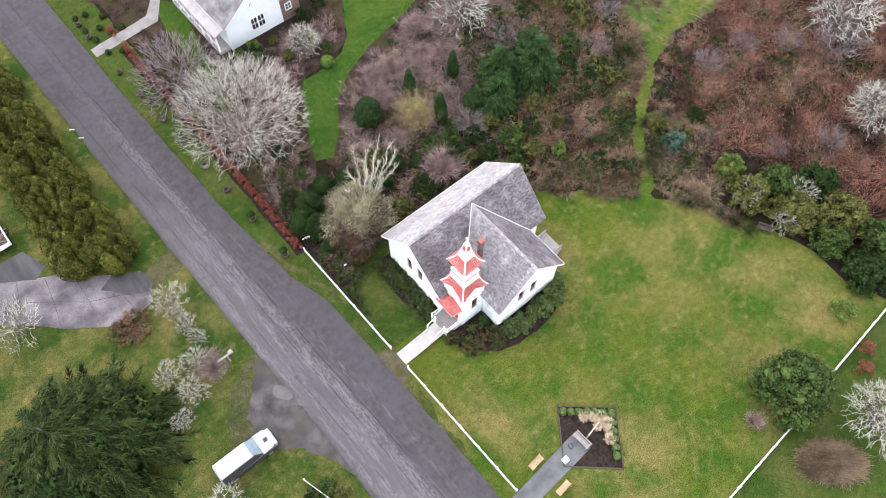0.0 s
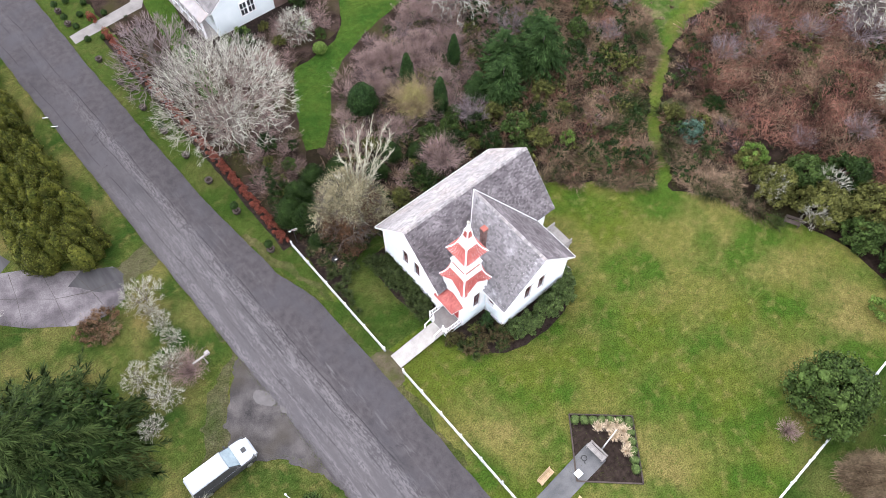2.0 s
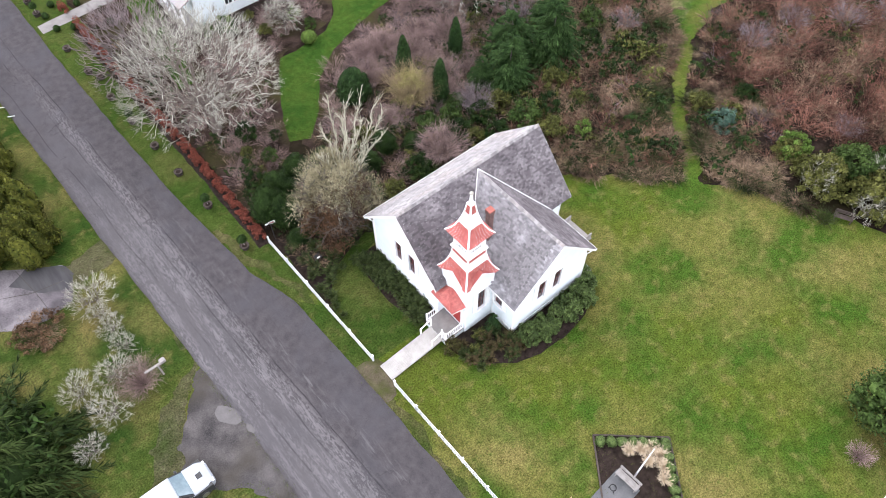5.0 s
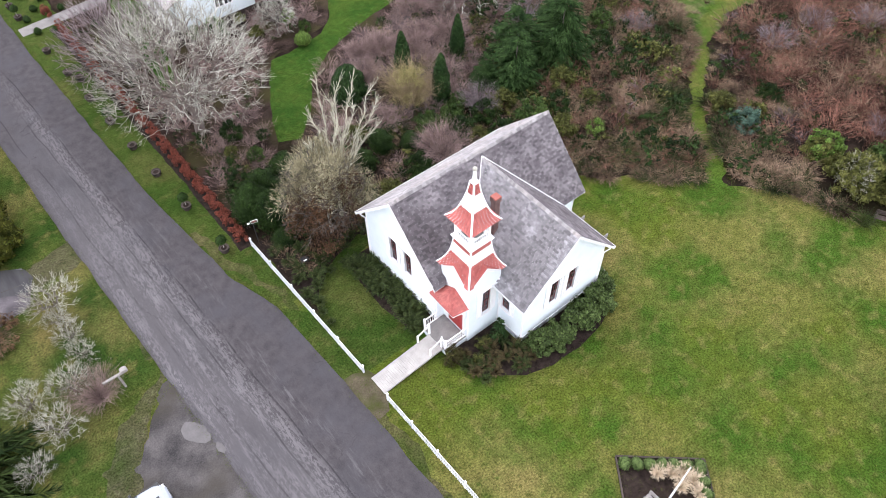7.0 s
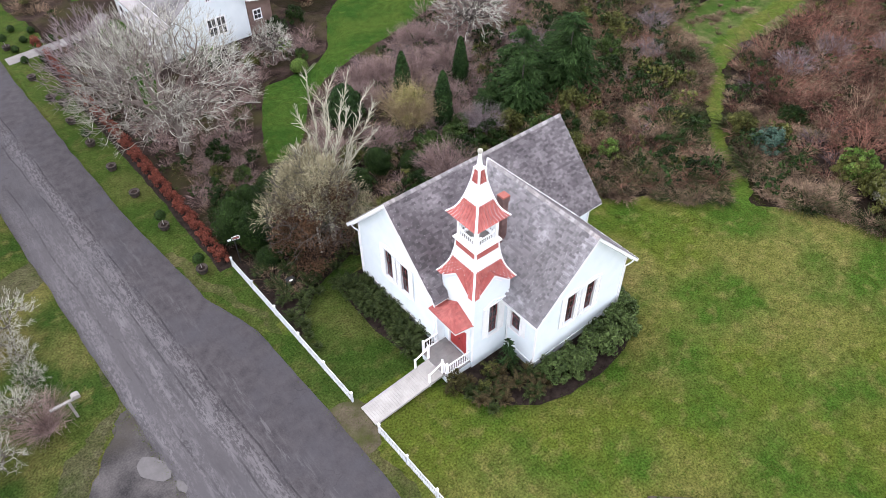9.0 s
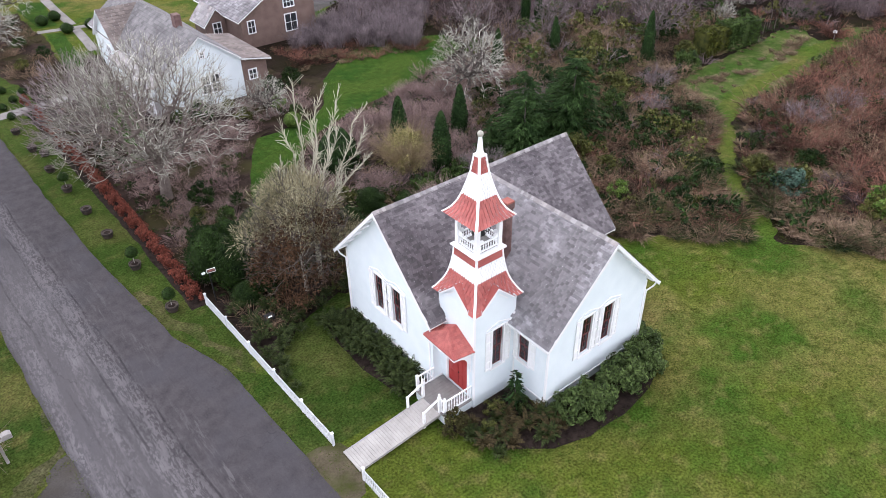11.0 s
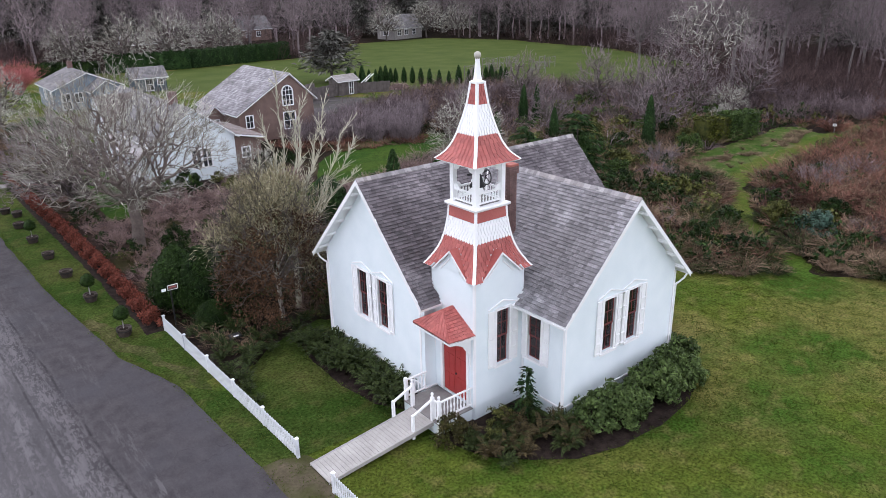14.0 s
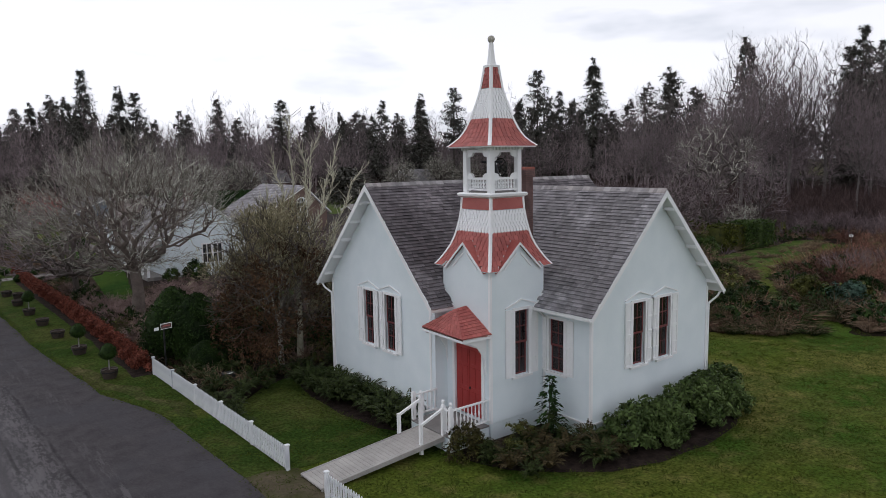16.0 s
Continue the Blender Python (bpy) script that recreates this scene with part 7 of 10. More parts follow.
for i, (x, y, k) in enumerate(((13.8, 82.0, 3), (12.6, 87.0, 1), (13.6, 95.0, 3), (11.2, 79.0, 0), (10.8, 92.0, 1))):
    place("shrub", (x, y, 0), GLAB[k], "shrub", [("foliage", GREEN[k])], i * 1.4, (0.7, 0.7, 0.65), "garden shrubs")
LT = place("bare_tree", (40.4, 45.2, 0), "leafless lichen-grey tree with drooping limbs", "tree", span_parts(31, M_BARK, M_TOPLIT_LICHEN, n=620, rx=3.4, ry=3.4, z0=1.2, z1=7.0, fork=1.8, rad=0.13, tip=0.016, bal=0.3, twigs=4, twig=0.6, lift=-0.2))
LT2 = place("bare_tree", (64.5, 43.0, 0), "leafless grey-brown tree in the thicket", "tree", span_parts(32, M_BARK, M_TWIG, n=330, rx=2.8, ry=2.8, z0=1.6, z1=7.5, fork=1.6, rad=0.14, tip=0.02, bal=0.35, twigs=3, twig=0.6))
for x, y, s, a in [(70, 50, 1.0, 5.0), (50.2, 56, 0.9, 2.5), (78, 47, 1.0, 1.5), (84, 55, 1.3, 0.3), (58, 52, 0.8, 0.9), (73, 58, 1.1, 3.3), (66, 64, 1.0, 1.9), (88, 46, 1.2, 4.1)]:
    c = copy_thing(LT2, Matrix.Translation((x, y, 0)) @ Matrix.Rotation(a, 4, "Z"))
    c.scale = (s, s, s)
for x, y, s, a in [(24.6, 53.2, 0.55, 1.0), (72.0, 17.0, 1.1, 2.0), (63.8, 7.0, 0.85, 3.0), (75, 6, 1.2, 0.5)]:
    c = copy_thing(LT, Matrix.Translation((x, y, 0)) @ Matrix.Rotation(a, 4, "Z"))
    c.scale = (s, s, s)

# ---- brush and tussocks (uncountable) ----
PATHS = [ribbon(TRACK, 1.7, 2.6), MEADOW, [(46.6, 22.4), (49, 21.6), (51.4, 19.6), (52, 15), (49.8, 15), (49.2, 18.8), (47.4, 20.2)]]
LAWNS = [[(16.4, 40.2), (18.4, 38.9), (21.4, 41.7), (26.5, 47.1), (37.1, 50.2), (49.5, 55.5), (50, 61), (44, 64.2), (37.6, 62.6), (31.9, 57.4), (27.2, 51), (21.4, 50.4), (17.2, 42.7)], [(12.2, 51.6), (14.6, 51.6), (18.1, 69), (15.0, 72), (13.0, 59)]]
HOUSES = [[(16, 53.5), (30, 57), (46, 76), (34, 92), (14, 80)]]
BR = [stem_bush_mesh("b", 140 + i, 40, 1.35, 1.25, 0.030, M_REDBRUSH, 0.7, 2, 0.7) for i in range(4)]
E_BRUSH = [(48.5, 15.0), (52, 23.2), (56, 26.8), (64, 27.4), (70, 28.0), (78, 28.4), (87, 30), (110, 40), (120, 20), (100, -6), (62, -6), (52.5, -4), (52.5, 4), (53, 9), (49.5, 12.5)]
scatter("russet_brush", BR, spots(E_BRUSH, 1500, 1, 0.8, 1.6, PATHS), M_REDBRUSH, "thicket of leafless russet brush", "brush", 1)
NEARE = [(50, 14), (52.5, 23.0), (56, 26.8), (64, 27.4), (70, 27.9), (80, 28), (80, 4), (58, 3), (53, 9)]
scatter("russet_brush", BR, spots(NEARE, 330, 11, 0.9, 1.5, PATHS), M_BROWNBRUSH, "tan and brown stems through the russet thicket", "brush", 11)
N_BRUSH = [(33, 25.5), (38, 21.5), (42.5, 23.8), (50, 29), (56, 32), (60, 38), (56, 44), (48, 46), (44, 42), (40, 32), (34, 31)]
scatter("brown_brush", BR, spots(N_BRUSH, 300, 2, 0.6, 1.2, PATHS), M_BROWNBRUSH, "leafless brown brush and bramble", "brush", 2)
place("twiggy_shrub", (80.4, 31.9, 0), "rounded dark russet bare shrub at the meadow's end", "shrub", [("brushwood", stem_bush_mesh("brushwood", 139, 260, 1.7, 1.3, 0.04, M_REDBRUSH, 0.6, 3, 0.9))])
FARB = [(48, 48), (60, 60), (66, 44), (78, 46), (92, 42), (105, 50), (118, 40), (140, 58), (106, 62), (92, 64), (84, 78), (72, 85), (60, 84), (50, 78), (42, 68), (48, 62)]
BR2 = [stem_bush_mesh("b", 150 + i, 26, 2.2, 0.9, 0.06, M_PURPLEBRUSH, 0.5, 3, 0.7) for i in range(4)]
scatter("mauve_brush", BR2, spots(FARB, 620, 3, 0.45, 1.25, PATHS + LAWNS), M_PURPLEBRUSH, "grey-mauve leafless thicket beyond the garden", "brush", 3)
scatter("brown_brush", BR2, spots(FARB, 260, 16, 0.4, 1.0, PATHS + LAWNS), M_BROWNBRUSH, "brown leafless thicket beyond the garden", "brush", 16)
scatter("dusky_brush", BR2, spots(FARB, 260, 17, 0.5, 1.2, PATHS + LAWNS), M_WOODBRUSH, "dusky leafless thicket beyond the garden", "brush", 17)
GAR = [(10.6, 33), (11, 27.5), (14, 28.6), (22, 29), (29, 29), (36, 33), (40, 42), (46, 50), (50, 54), (44, 52), (32, 47.5), (22, 41), (16, 37), (11, 46), (11, 62), (13, 64)]
scatter("garden_brush", BR, spots(GAR, 300, 4, 0.35, 0.8, LAWNS + HOUSES), M_BROWNBRUSH, "low brown winter perennials in the garden beds", "brush", 4)
scatter("garden_brush", BR, spots([(8.6, 100), (15, 100), (15, 90), (14, 77), (12, 74), (9.6, 77)], 90, 18, 0.35, 0.8), M_BROWNBRUSH, "brown withered growth in the kitchen beds", "brush", 18)
MAUVEBED = [(19.6, 38.2), (24, 35.6), (30, 35), (38, 37), (46, 41), (48, 50), (44, 52.6), (34, 49.6), (27, 47), (23, 44)]
scatter("garden_brush", PINKS, spots(MAUVEBED, 230, 5, 0.5, 1.1, LAWNS), M_PINKTWIG, "pinkish bare twigs of garden shrubs", "brush", 5)
scatter("garden_brush", PINKS, spots(MAUVEBED, 110, 12, 0.45, 0.9, LAWNS), M_PURPLEBRUSH, "mauve bare twigs of garden shrubs", "brush", 12)
COTBED = [(11, 36), (15, 38.6), (17.4, 43.4), (21.4, 50.8), (28, 52.4), (30, 56), (18, 57), (16, 53), (15, 51), (12, 51), (11, 66)]
scatter("garden_brush", PINKS, spots(COTBED, 210, 13, 0.35, 0.75, LAWNS), M_PINKTWIG, "pinkish withered perennials in the cottage beds", "brush", 13)
scatter("mauve_brush", BR2, spots([(81, 37.5), (88, 33.5), (100, 27), (118, 38), (106, 50), (92, 46)], 260, 14, 0.6, 1.1, PATHS), M_PURPLEBRUSH, "grey-mauve leafless thicket behind the meadow", "brush", 14)
scatter("brown_brush", BR, spots([(47, 47), (58, 40), (66, 40), (76, 42), (64, 54), (52, 56)], 260, 15, 0.7, 1.4, PATHS + LAWNS), M_BROWNBRUSH, "tangled brown brush below the garden lawn", "brush", 15)
TUS = [stem_bush_mesh("t", 160 + i, 90, 1.0, 1.3, 0.026, M_STRAW, 1.6, 0, 0.28) for i in range(4)]
TUSB = [stem_bush_mesh("t", 165 + i, 240, 1.15, 1.4, 0.024, M_STRAW, 1.9, 0, 0.45) for i in range(3)]
EDGE = [(31.4, 24.2), (36, 20.4), (40, 16.2), (43.2, 11), (45.6, 11), (43.6, 15.5), (47, 23), (54, 27.6), (57, 34), (49, 29.5), (43, 24.8), (38, 22.6), (33, 26.0)]
scatter("tussocks", TUSB, spots(EDGE, 80, 6, 0.7, 1.4, PATHS), M_BROWNBRUSH, "brown arching grass tussocks along the lawn's edge", "grass", 6)
scatter("tussocks", TUSB, spots(EDGE, 45, 7, 0.8, 1.5, PATHS), L_FERN, "dark green arching grass tussocks along the lawn's edge", "grass", 7)
RIM = [(30.8, 24.6), (31.8, 23.4), (35.9, 19.9), (39.2, 16.3)], [(41.8, 13.6), (43.0, 10.8), (44.6, 7.0)]


def along(lines, step, seed, smin, smax, jit):
    r, out = random.Random(seed), []
    for pts in lines:
        for (x0, y0), (x1, y1) in zip(pts, pts[1:]):
            n = max(1, int(math.hypot(x1 - x0, y1 - y0) / step))
            for i in range(n):
                f = (i + r.random()) / n
                out.append((x0 + (x1 - x0) * f + r.uniform(-jit, jit), y0 + (y1 - y0) * f + r.uniform(-jit, jit), r.uniform(smin, smax)))
    return out


scatter("rim_tussocks", TUSB, along(RIM, 1.3, 40, 0.7, 1.15, 0.6), M_BROWNBRUSH, "brown tussocks fringing the lawn", "grass", 40)
scatter("rim_tussocks", TUSB, along(RIM, 1.4, 41, 0.6, 1.2, 0.8), L_FERN, "dark green tussocks fringing the lawn", "grass", 41)
scatter("rim_tussocks", TUSB, along(RIM, 3.0, 42, 0.5, 0.9, 0.6), M_TAN, "straw tussocks fringing the lawn", "grass", 42)
WAYSIDE = [[(x - 1.1, y + 0.9) for x, y in TRACK[1:7]]], [[(x + 1.1, y - 0.9) for x, y in TRACK[1:7]]]
for k, side in enumerate(WAYSIDE):
    scatter("wayside_tussocks", TUS, along(side, 1.1, 43 + k, 0.5, 0.95, 0.5), M_TAN, "tan arching tussocks leaning over the grass path", "grass", 43 + k)
    scatter("wayside_tussocks", TUS, along(side, 2.0, 45 + k, 0.4, 0.8, 0.6), L_FERN, "dark green tussocks beside the grass path", "grass", 45 + k)
SIDE = [(44.4, 19.2), (46.4, 21.4), (49.6, 23.6), (52.4, 24.4), (52.6, 19.0), (51.6, 15.2), (48.6, 15.4), (46.0, 16.6)]
scatter("side_growth", TUSB, spots(SIDE, 26, 49, 0.5, 1.0, PATHS[:1]), M_BROWNBRUSH, "brown tussocks between the paths", "grass", 49)
scatter("side_growth", TUS, spots(SIDE, 30, 50, 0.5, 0.9, PATHS[:1]), M_TAN, "tan tussocks between the paths", "grass", 50)
scatter("side_growth", BR, spots(SIDE, 20, 51, 0.5, 0.9, PATHS[:1]), M_REDBRUSH, "russet stems between the paths", "brush", 51)
scatter("dry_tussocks", TUS, spots(EDGE, 26, 8, 0.4, 1.0, PATHS), M_STRAW, "straw-coloured dry grass tufts", "grass", 8)
scatter("dry_tussocks", TUS, spots(MEADOW, 90, 9, 0.2, 0.55, PATHS[:1]), M_TAN, "straw tufts in the rough meadow", "grass", 9)
HUMMOCKS = [(58.2, 33.8), (61.9, 32.9), (65.0, 32.2)], [(70.0, 32.2), (73.0, 32.9), (76.8, 33.6)], [(69.5, 28.4), (75.0, 28.2)]
scatter("meadow_hummocks", TUSB, along(HUMMOCKS, 0.55, 48, 0.4, 0.8, 0.5), M_TAN, "flattened straw hummocks across the meadow", "grass", 48)
sp = thing("path_sign", (79.6, 31.6, 0), "small white board on a post at the path's end", "sign")
part("post", Geo().bevel_box(79.56, 79.64, 31.56, 31.64, 0.0, 0.9, 0.01), M_GREYWOOD, sp)
part("board", Geo().bevel_box(79.42, 79.58, 31.42, 31.78, 0.7, 0.95, 0.01), M_TRIM, sp, "white board")
for k in range(7):
    place("fence_stake", (73.4 + k * 0.75, 37.4 + 0.12 * (k % 3), 0), "dark leaning wooden stake at the meadow hedge", "stake", [("stake", trunk_mesh(1.5 + 0.3 * (k % 3), 0.05, 0.035))], k, (1, 1, 1), "stakes at the meadow")
place("dry_grass_clump", (51.2, 28.7, 0), "large straw-coloured clump of dry grass by the path", "grass", [("blades", stem_bush_mesh("blades", 171, 900, 1.1, 1.7, 0.03, M_STRAW, 1.4, 1, 1.3))], 0.5, (1.3, 0.9, 0.7))
MAUVET = stem_bush_mesh("brushwood", 172, 170, 2.2, 1.1, 0.035, M_MAUVETWIG, 0.3, 4, 0.3)
for i, (x, y, s) in enumerate([(57.0, 22.8, 1.0), (62.1, 22.1, 0.9), (69.8, 15.4, 1.5), (72.5, 17.0, 1.4), (66.4, 8.6, 0.9), (58.6, 8.0, 0.9), (53.6, 10.8, 0.7), (54.5, 35.5, 0.9), (49.8, 32.4, 0.8), (66.0, 19.0, 1.0), (42.6, 39.5, 1.0)]):
    place("twiggy_shrub", (x, y, 0), "grey-mauve leafless shrub with upright fanning stems", "shrub", [("brushwood", MAUVET)], i * 1.3, (s, s, s), "mauve bare shrubs")
UND = shrub_mesh("u", 175, 0.5, 0.5, 0.5, 160, 0.16, 0.07, L_DARK, 8)
scatter("undergrowth", [UND], spots(SOIL, 380, 10, 0.5, 1.2, PATHS + LAWNS + HOUSES + [[(85, -20), (200, -20), (200, 80), (85, 80)]]), L_FERN, "low dark green undergrowth", "undergrowth", 10)

# clumps of low growth that break up the thickets
CLB = [shrub_mesh("k", 176 + i, 0.8, 0.8, 0.9, 170, 0.24, 0.10, M_BROWNBRUSH, 12) for i in range(3)]
CLS = [stem_bush_mesh("k", 186 + i, 40, 1.05, 1.25, 0.04, M_BROWNBRUSH, 0.8, 1, 0.35) for i in range(3)]
GREENS = (L_OLIVE, L_DARK, L_FERN)
WILD = [(33, 25.5), (38, 21.5), (41, 17.5), (44, 11), (48, 14), (56, 12), (80, 10), (95, 20), (90, 40), (76, 48), (60, 50), (46, 50), (40, 44), (34, 31)]
for k, (m, n, lab) in enumerate(((M_BROWNBRUSH, 90, "brown withered growth between the thickets"), (L_OLIVE, 60, "olive green low growth between the thickets"), (M_REDBRUSH, 160, "russet withered growth between the thickets"), (L_DARK, 190, "dark evergreen low growth between the thickets"), (M_TAN, 60, "tan withered growth between the thickets"), (M_PURPLEBRUSH, 110, "mauve bare growth between the thickets"))):
    scatter("undergrowth", CLB if m in GREENS else CLS, spots(WILD, n, 60 + k, 0.5, 1.5, PATHS), m, lab, "undergrowth", 60 + k)
for k, (m, n, lab) in enumerate(((M_BROWNBRUSH, 150, "brown perennials in the garden beds"), (L_DARK, 210, "dark evergreen groundcover in the garden beds"), (M_PINKTWIG, 110, "pinkish twigs in the garden beds"), (L_OLIVE, 90, "olive green perennials in the garden beds"))):
    scatter("undergrowth", CLB if m in GREENS else CLS, spots(GAR, n, 70 + k, 0.4, 1.0, LAWNS + HOUSES), m, lab, "undergrowth", 70 + k)
NEARW = [(28.5, 28.5), (31.6, 24.0), (36, 20.3), (40.3, 15.9), (43.4, 11.0), (46, 11.5), (47.5, 17), (43.6, 21.8), (50, 28), (56, 31.4), (60, 36.5), (56, 44), (48, 46), (40, 44), (34, 34)]
for k, (m, n, lab) in enumerate(((M_BROWNBRUSH, 150, "brown withered growth behind the church lawn"), (L_OLIVE, 40, "olive green low growth behind the church lawn"), (M_REDBRUSH, 130, "russet withered growth behind the church lawn"), (L_DARK, 150, "dark evergreen low growth behind the church lawn"), (M_TAN, 170, "tan withered growth behind the church lawn"))):
    scatter("undergrowth", CLB if m in GREENS else TUS, spots(NEARW, n, 90 + k, 0.6, 1.5, PATHS), m, lab, "undergrowth", 90 + k)
for k, (m, n, lab) in enumerate(((L_OLIVE, 46, "olive green shrubs among the far thickets"), (L_RHODO, 34, "green shrubs among the far thickets"), (M_MAUVETWIG, 60, "pale grey twigs among the far thickets"))):
    scatter("undergrowth", CLB if m in (L_OLIVE, L_RHODO) else CLS, spots([(48, 46), (56, 41), (66, 40.5), (76, 43), (88, 50), (76, 60), (60, 58)], n, 110 + k, 1.0, 2.2, PATHS + LAWNS), m, lab, "undergrowth", 110 + k)
# lawn tufts
LT1 = [stem_bush_mesh("g", 260 + i, 6, 0.085, 1.3, 0.022, M_GRASS, 1.0, 0, 0.2) for i in range(3)]
LAWN = [(9.3, 32), (9.3, -4), (24, -7), (43, -6), (45.4, 2), (42.6, 10.3), (39.5, 15.5), (31.4, 23), (28.6, 27), (26.5, 17), (27, 14), (22, 12), (17.4, 12.8), (14.5, 16.5), (14.5, 17.3), (10.4, 17.3), (10.4, 18.8), (14.3, 19), (13.8, 22.6), (13.8, 26.8), (10.6, 26.6)]
M_BLADE = material("grass_blades", (0.038, 0.062, 0.009), (0.082, 0.096, 0.019), 0.3, 5.0, 0.9, 0, island=0.3, spec=0.05)
EDGES = [[(1.3, 10), (1.25, 20), (0.85, 27), (0.25, 41), (-0.2, 54), (-0.9, 78)], [(9.3, -6), (9.1, 16), (8.95, 22), (8.75, 26.8), (8.25, 28.6), (7.55, 31), (7.2, 35), (6.65, 41), (6.25, 51), (5.9, 63), (5.75, 80)], [(0.6, 26.0), (-1.0, 24.6), (-3.0, 22.4), (-3.8, 20.6), (-2.0, 18.2), (-0.2, 17.2), (0.8, 15.0)], [(-3.0, 40.5), (-2.7, 39.2), (-3.6, 37.0), (-5.6, 36.6), (-8.0, 37.4), (-10.8, 39.5), (-13.0, 41.8)], [(14.9, 27.2), (14.2, 26.6), (13.8, 25.0), (13.8, 22.5), (14.1, 20.4)], [(14.6, 16.3), (15.2, 15.0), (16.2, 13.9), (17.6, 12.9), (19.4, 12.4), (21.5, 12.2), (23.8, 12.5), (25.9, 13.3), (26.9, 14.6)], [(14.75, 2.3), (17.95, 6.3), (21.65, 3.0), (18.45, -1.05)], [(x - 0.6, y + 0.5) for x, y in TRACK[:8]], [(x + 0.6, y - 0.5) for x, y in TRACK[:8]]]
scatter("edge_tufts", LT1, along(EDGES, 0.10, 81, 0.6, 1.5, 0.12), M_BLADE, "grass creeping over the edges of paving and beds", "grass", 81)
scatter("lawn_tufts", LT1, spots(LAWN, 15000, 80, 0.6, 1.3), M_BLADE, "short tufts of lawn grass", "grass", 80)

# red beech hedge along the road
HED = shrub_mesh("h", 180, 0.6, 0.5, 0.95, 800, 0.11, 0.07, L_REDHEDGE, 24, fat=1.3)
for i in range(56):
    y = 33.2 + i * 0.67
    x = 9.8 - 0.022 * max(0, y - 45)
    if 67.0 < y < 69.2:
        continue
    place("hedge_plant", (x, y, 0), "russet-leaved beech plant of a low clipped hedge", "hedge", [("foliage", HED)], i * 2.2, (0.82, 0.82, 0.85 + 0.12 * random.Random(i).random()), "beech hedge along the road")

# ---- west side of the road ----
def cedar_mesh(seed):
    """A cedar of several upright flame-shaped masses grown together."""
    r = random.Random(seed)
    vs, fs, k = [], [], 0
    for i in range(9):
        a, d = i * 2.4, (0.0 if i == 0 else r.uniform(0.8, 1.6))
        v, f = mesh_arrays(column_mesh(seed * 20 + i, r.uniform(0.72, 1.0), (4.5 if i == 0 else r.uniform(2.4, 4.0)), 760, 0.24, L_CEDAR, 0.62, 0.3))
        vs.append(v + np.array([d * math.cos(a), d * math.sin(a), 0.0]))
        fs.append(f + k)
        k += len(v)
    return np_mesh("foliage", np.concatenate(vs), np.concatenate(fs), L_CEDAR)


CED = [cedar_mesh(190 + i) for i in range(3)]
for i in range(20):
    rr = random.Random(400 + i)
    x = (-4.0 if i % 2 else -7.0) + rr.uniform(-0.3, 0.3)
    y = 43.2 + (i // 2) * 3.1 + (0.0 if i % 2 else 1.6) + rr.uniform(-0.4, 0.4)
    s = rr.uniform(0.82, 1.0)
    place("cedar", (x, y, 0), "billowing golden-green cedar of a tall clipped row", "hedge", [("trunk", trunk_mesh(2.0, 0.12)), ("foliage", CED[i % 3])], i * 1.9, (s, s, s * rr.uniform(0.9, 1.15)), "cedar row")
# added inner cone of dark leaves stands for the shade between the boughs
place("spruce", (-14.2, 27.8, 0), "broad dark green spruce with layered drooping boughs", "tree", [("trunk", trunk_mesh(9.5, 0.3)), ("inner_growth", column_mesh(201, 5.2, 7.2, 2600, 0.5, L_DARK, 0.45, 0.2)), ("foliage", bough_mesh("foliage", 200, 9.8, 7.6, 330, L_FIR, 11, 11, 0.78, 0.14, 0.05, 0.22, 0.4, 0.75, 0.6))])
WL = place("lichen_tree", (-2.3, 35.6, 0), "small leafless tree whitened by lichen", "tree", span_parts(41, M_BARK, M_TOPLIT_LICHEN, n=200, rx=1.8, ry=1.5, z0=0.5, z1=2.9, fork=0.5, rad=0.05, tip=0.0095, bal=0.2, twigs=6, twig=0.5, hollow=0.3))
for x, y, s, a in [(-2.4, 32.8, 0.6, 1.0), (-2.3, 31.0, 0.55, 2.0), (-3.6, 29.2, 0.75, 3.0), (-5.0, 26.9, 0.8, 5.2), (-7.0, 25.4, 0.6, 0.3), (-13.8, 41.6, 1.3, 4.0), (81.3, 44.9, 1.3, 2.0), (76.0, 42.5, 0.8, 0.2), (46.4, 9.3, 0.95, 0.7), (50.3, 6.0, 1.0, 1.7), (46.8, 4.8, 0.85, 2.7), (-2.6, 34.3, 0.5, 2.6), (-6.0, 29.6, 0.75, 0.9), (-7.4, 14.4, 1.2, 5.0), (-8.2, 17.0, 1.2, 0.4)]:
    c = copy_thing(WL, Matrix.Translation((x, y, 0)) @ Matrix.Rotation(a, 4, "Z"))
    c.scale = (s, s, s)
c = copy_thing(LT, Matrix.Translation((37.0, -11.6, 0)) @ Matrix.Rotation(1.1, 4, "Z"))
c.scale = (0.85, 0.85, 0.85)
place("twiggy_shrub", (-2.6, 27.8, 0), "leafless reddish-brown twiggy shrub by the roadside", "shrub", [("brushwood", stem_bush_mesh("brushwood", 211, 420, 2.0, 1.0, 0.02, M_PINKTWIG, 0.3, 4, 0.4))])
place("dogwood", (-6.3, 35.8, 0), "low russet-leaved spreading shrub on the verge", "shrub", [("foliage", shrub_mesh("foliage", 212, 2.2, 1.7, 1.2, 3600, 0.15, 0.06, leaf_material("russet_withered_leaves", (0.070, 0.040, 0.023), (0.185, 0.112, 0.064)), 60, core=0.4, shell=0.5)), ("brushwood", stem_bush_mesh("brushwood", 213, 260, 1.5, 1.9, 0.02, M_BROWNBRUSH, 0.6, 3, 0.6))])
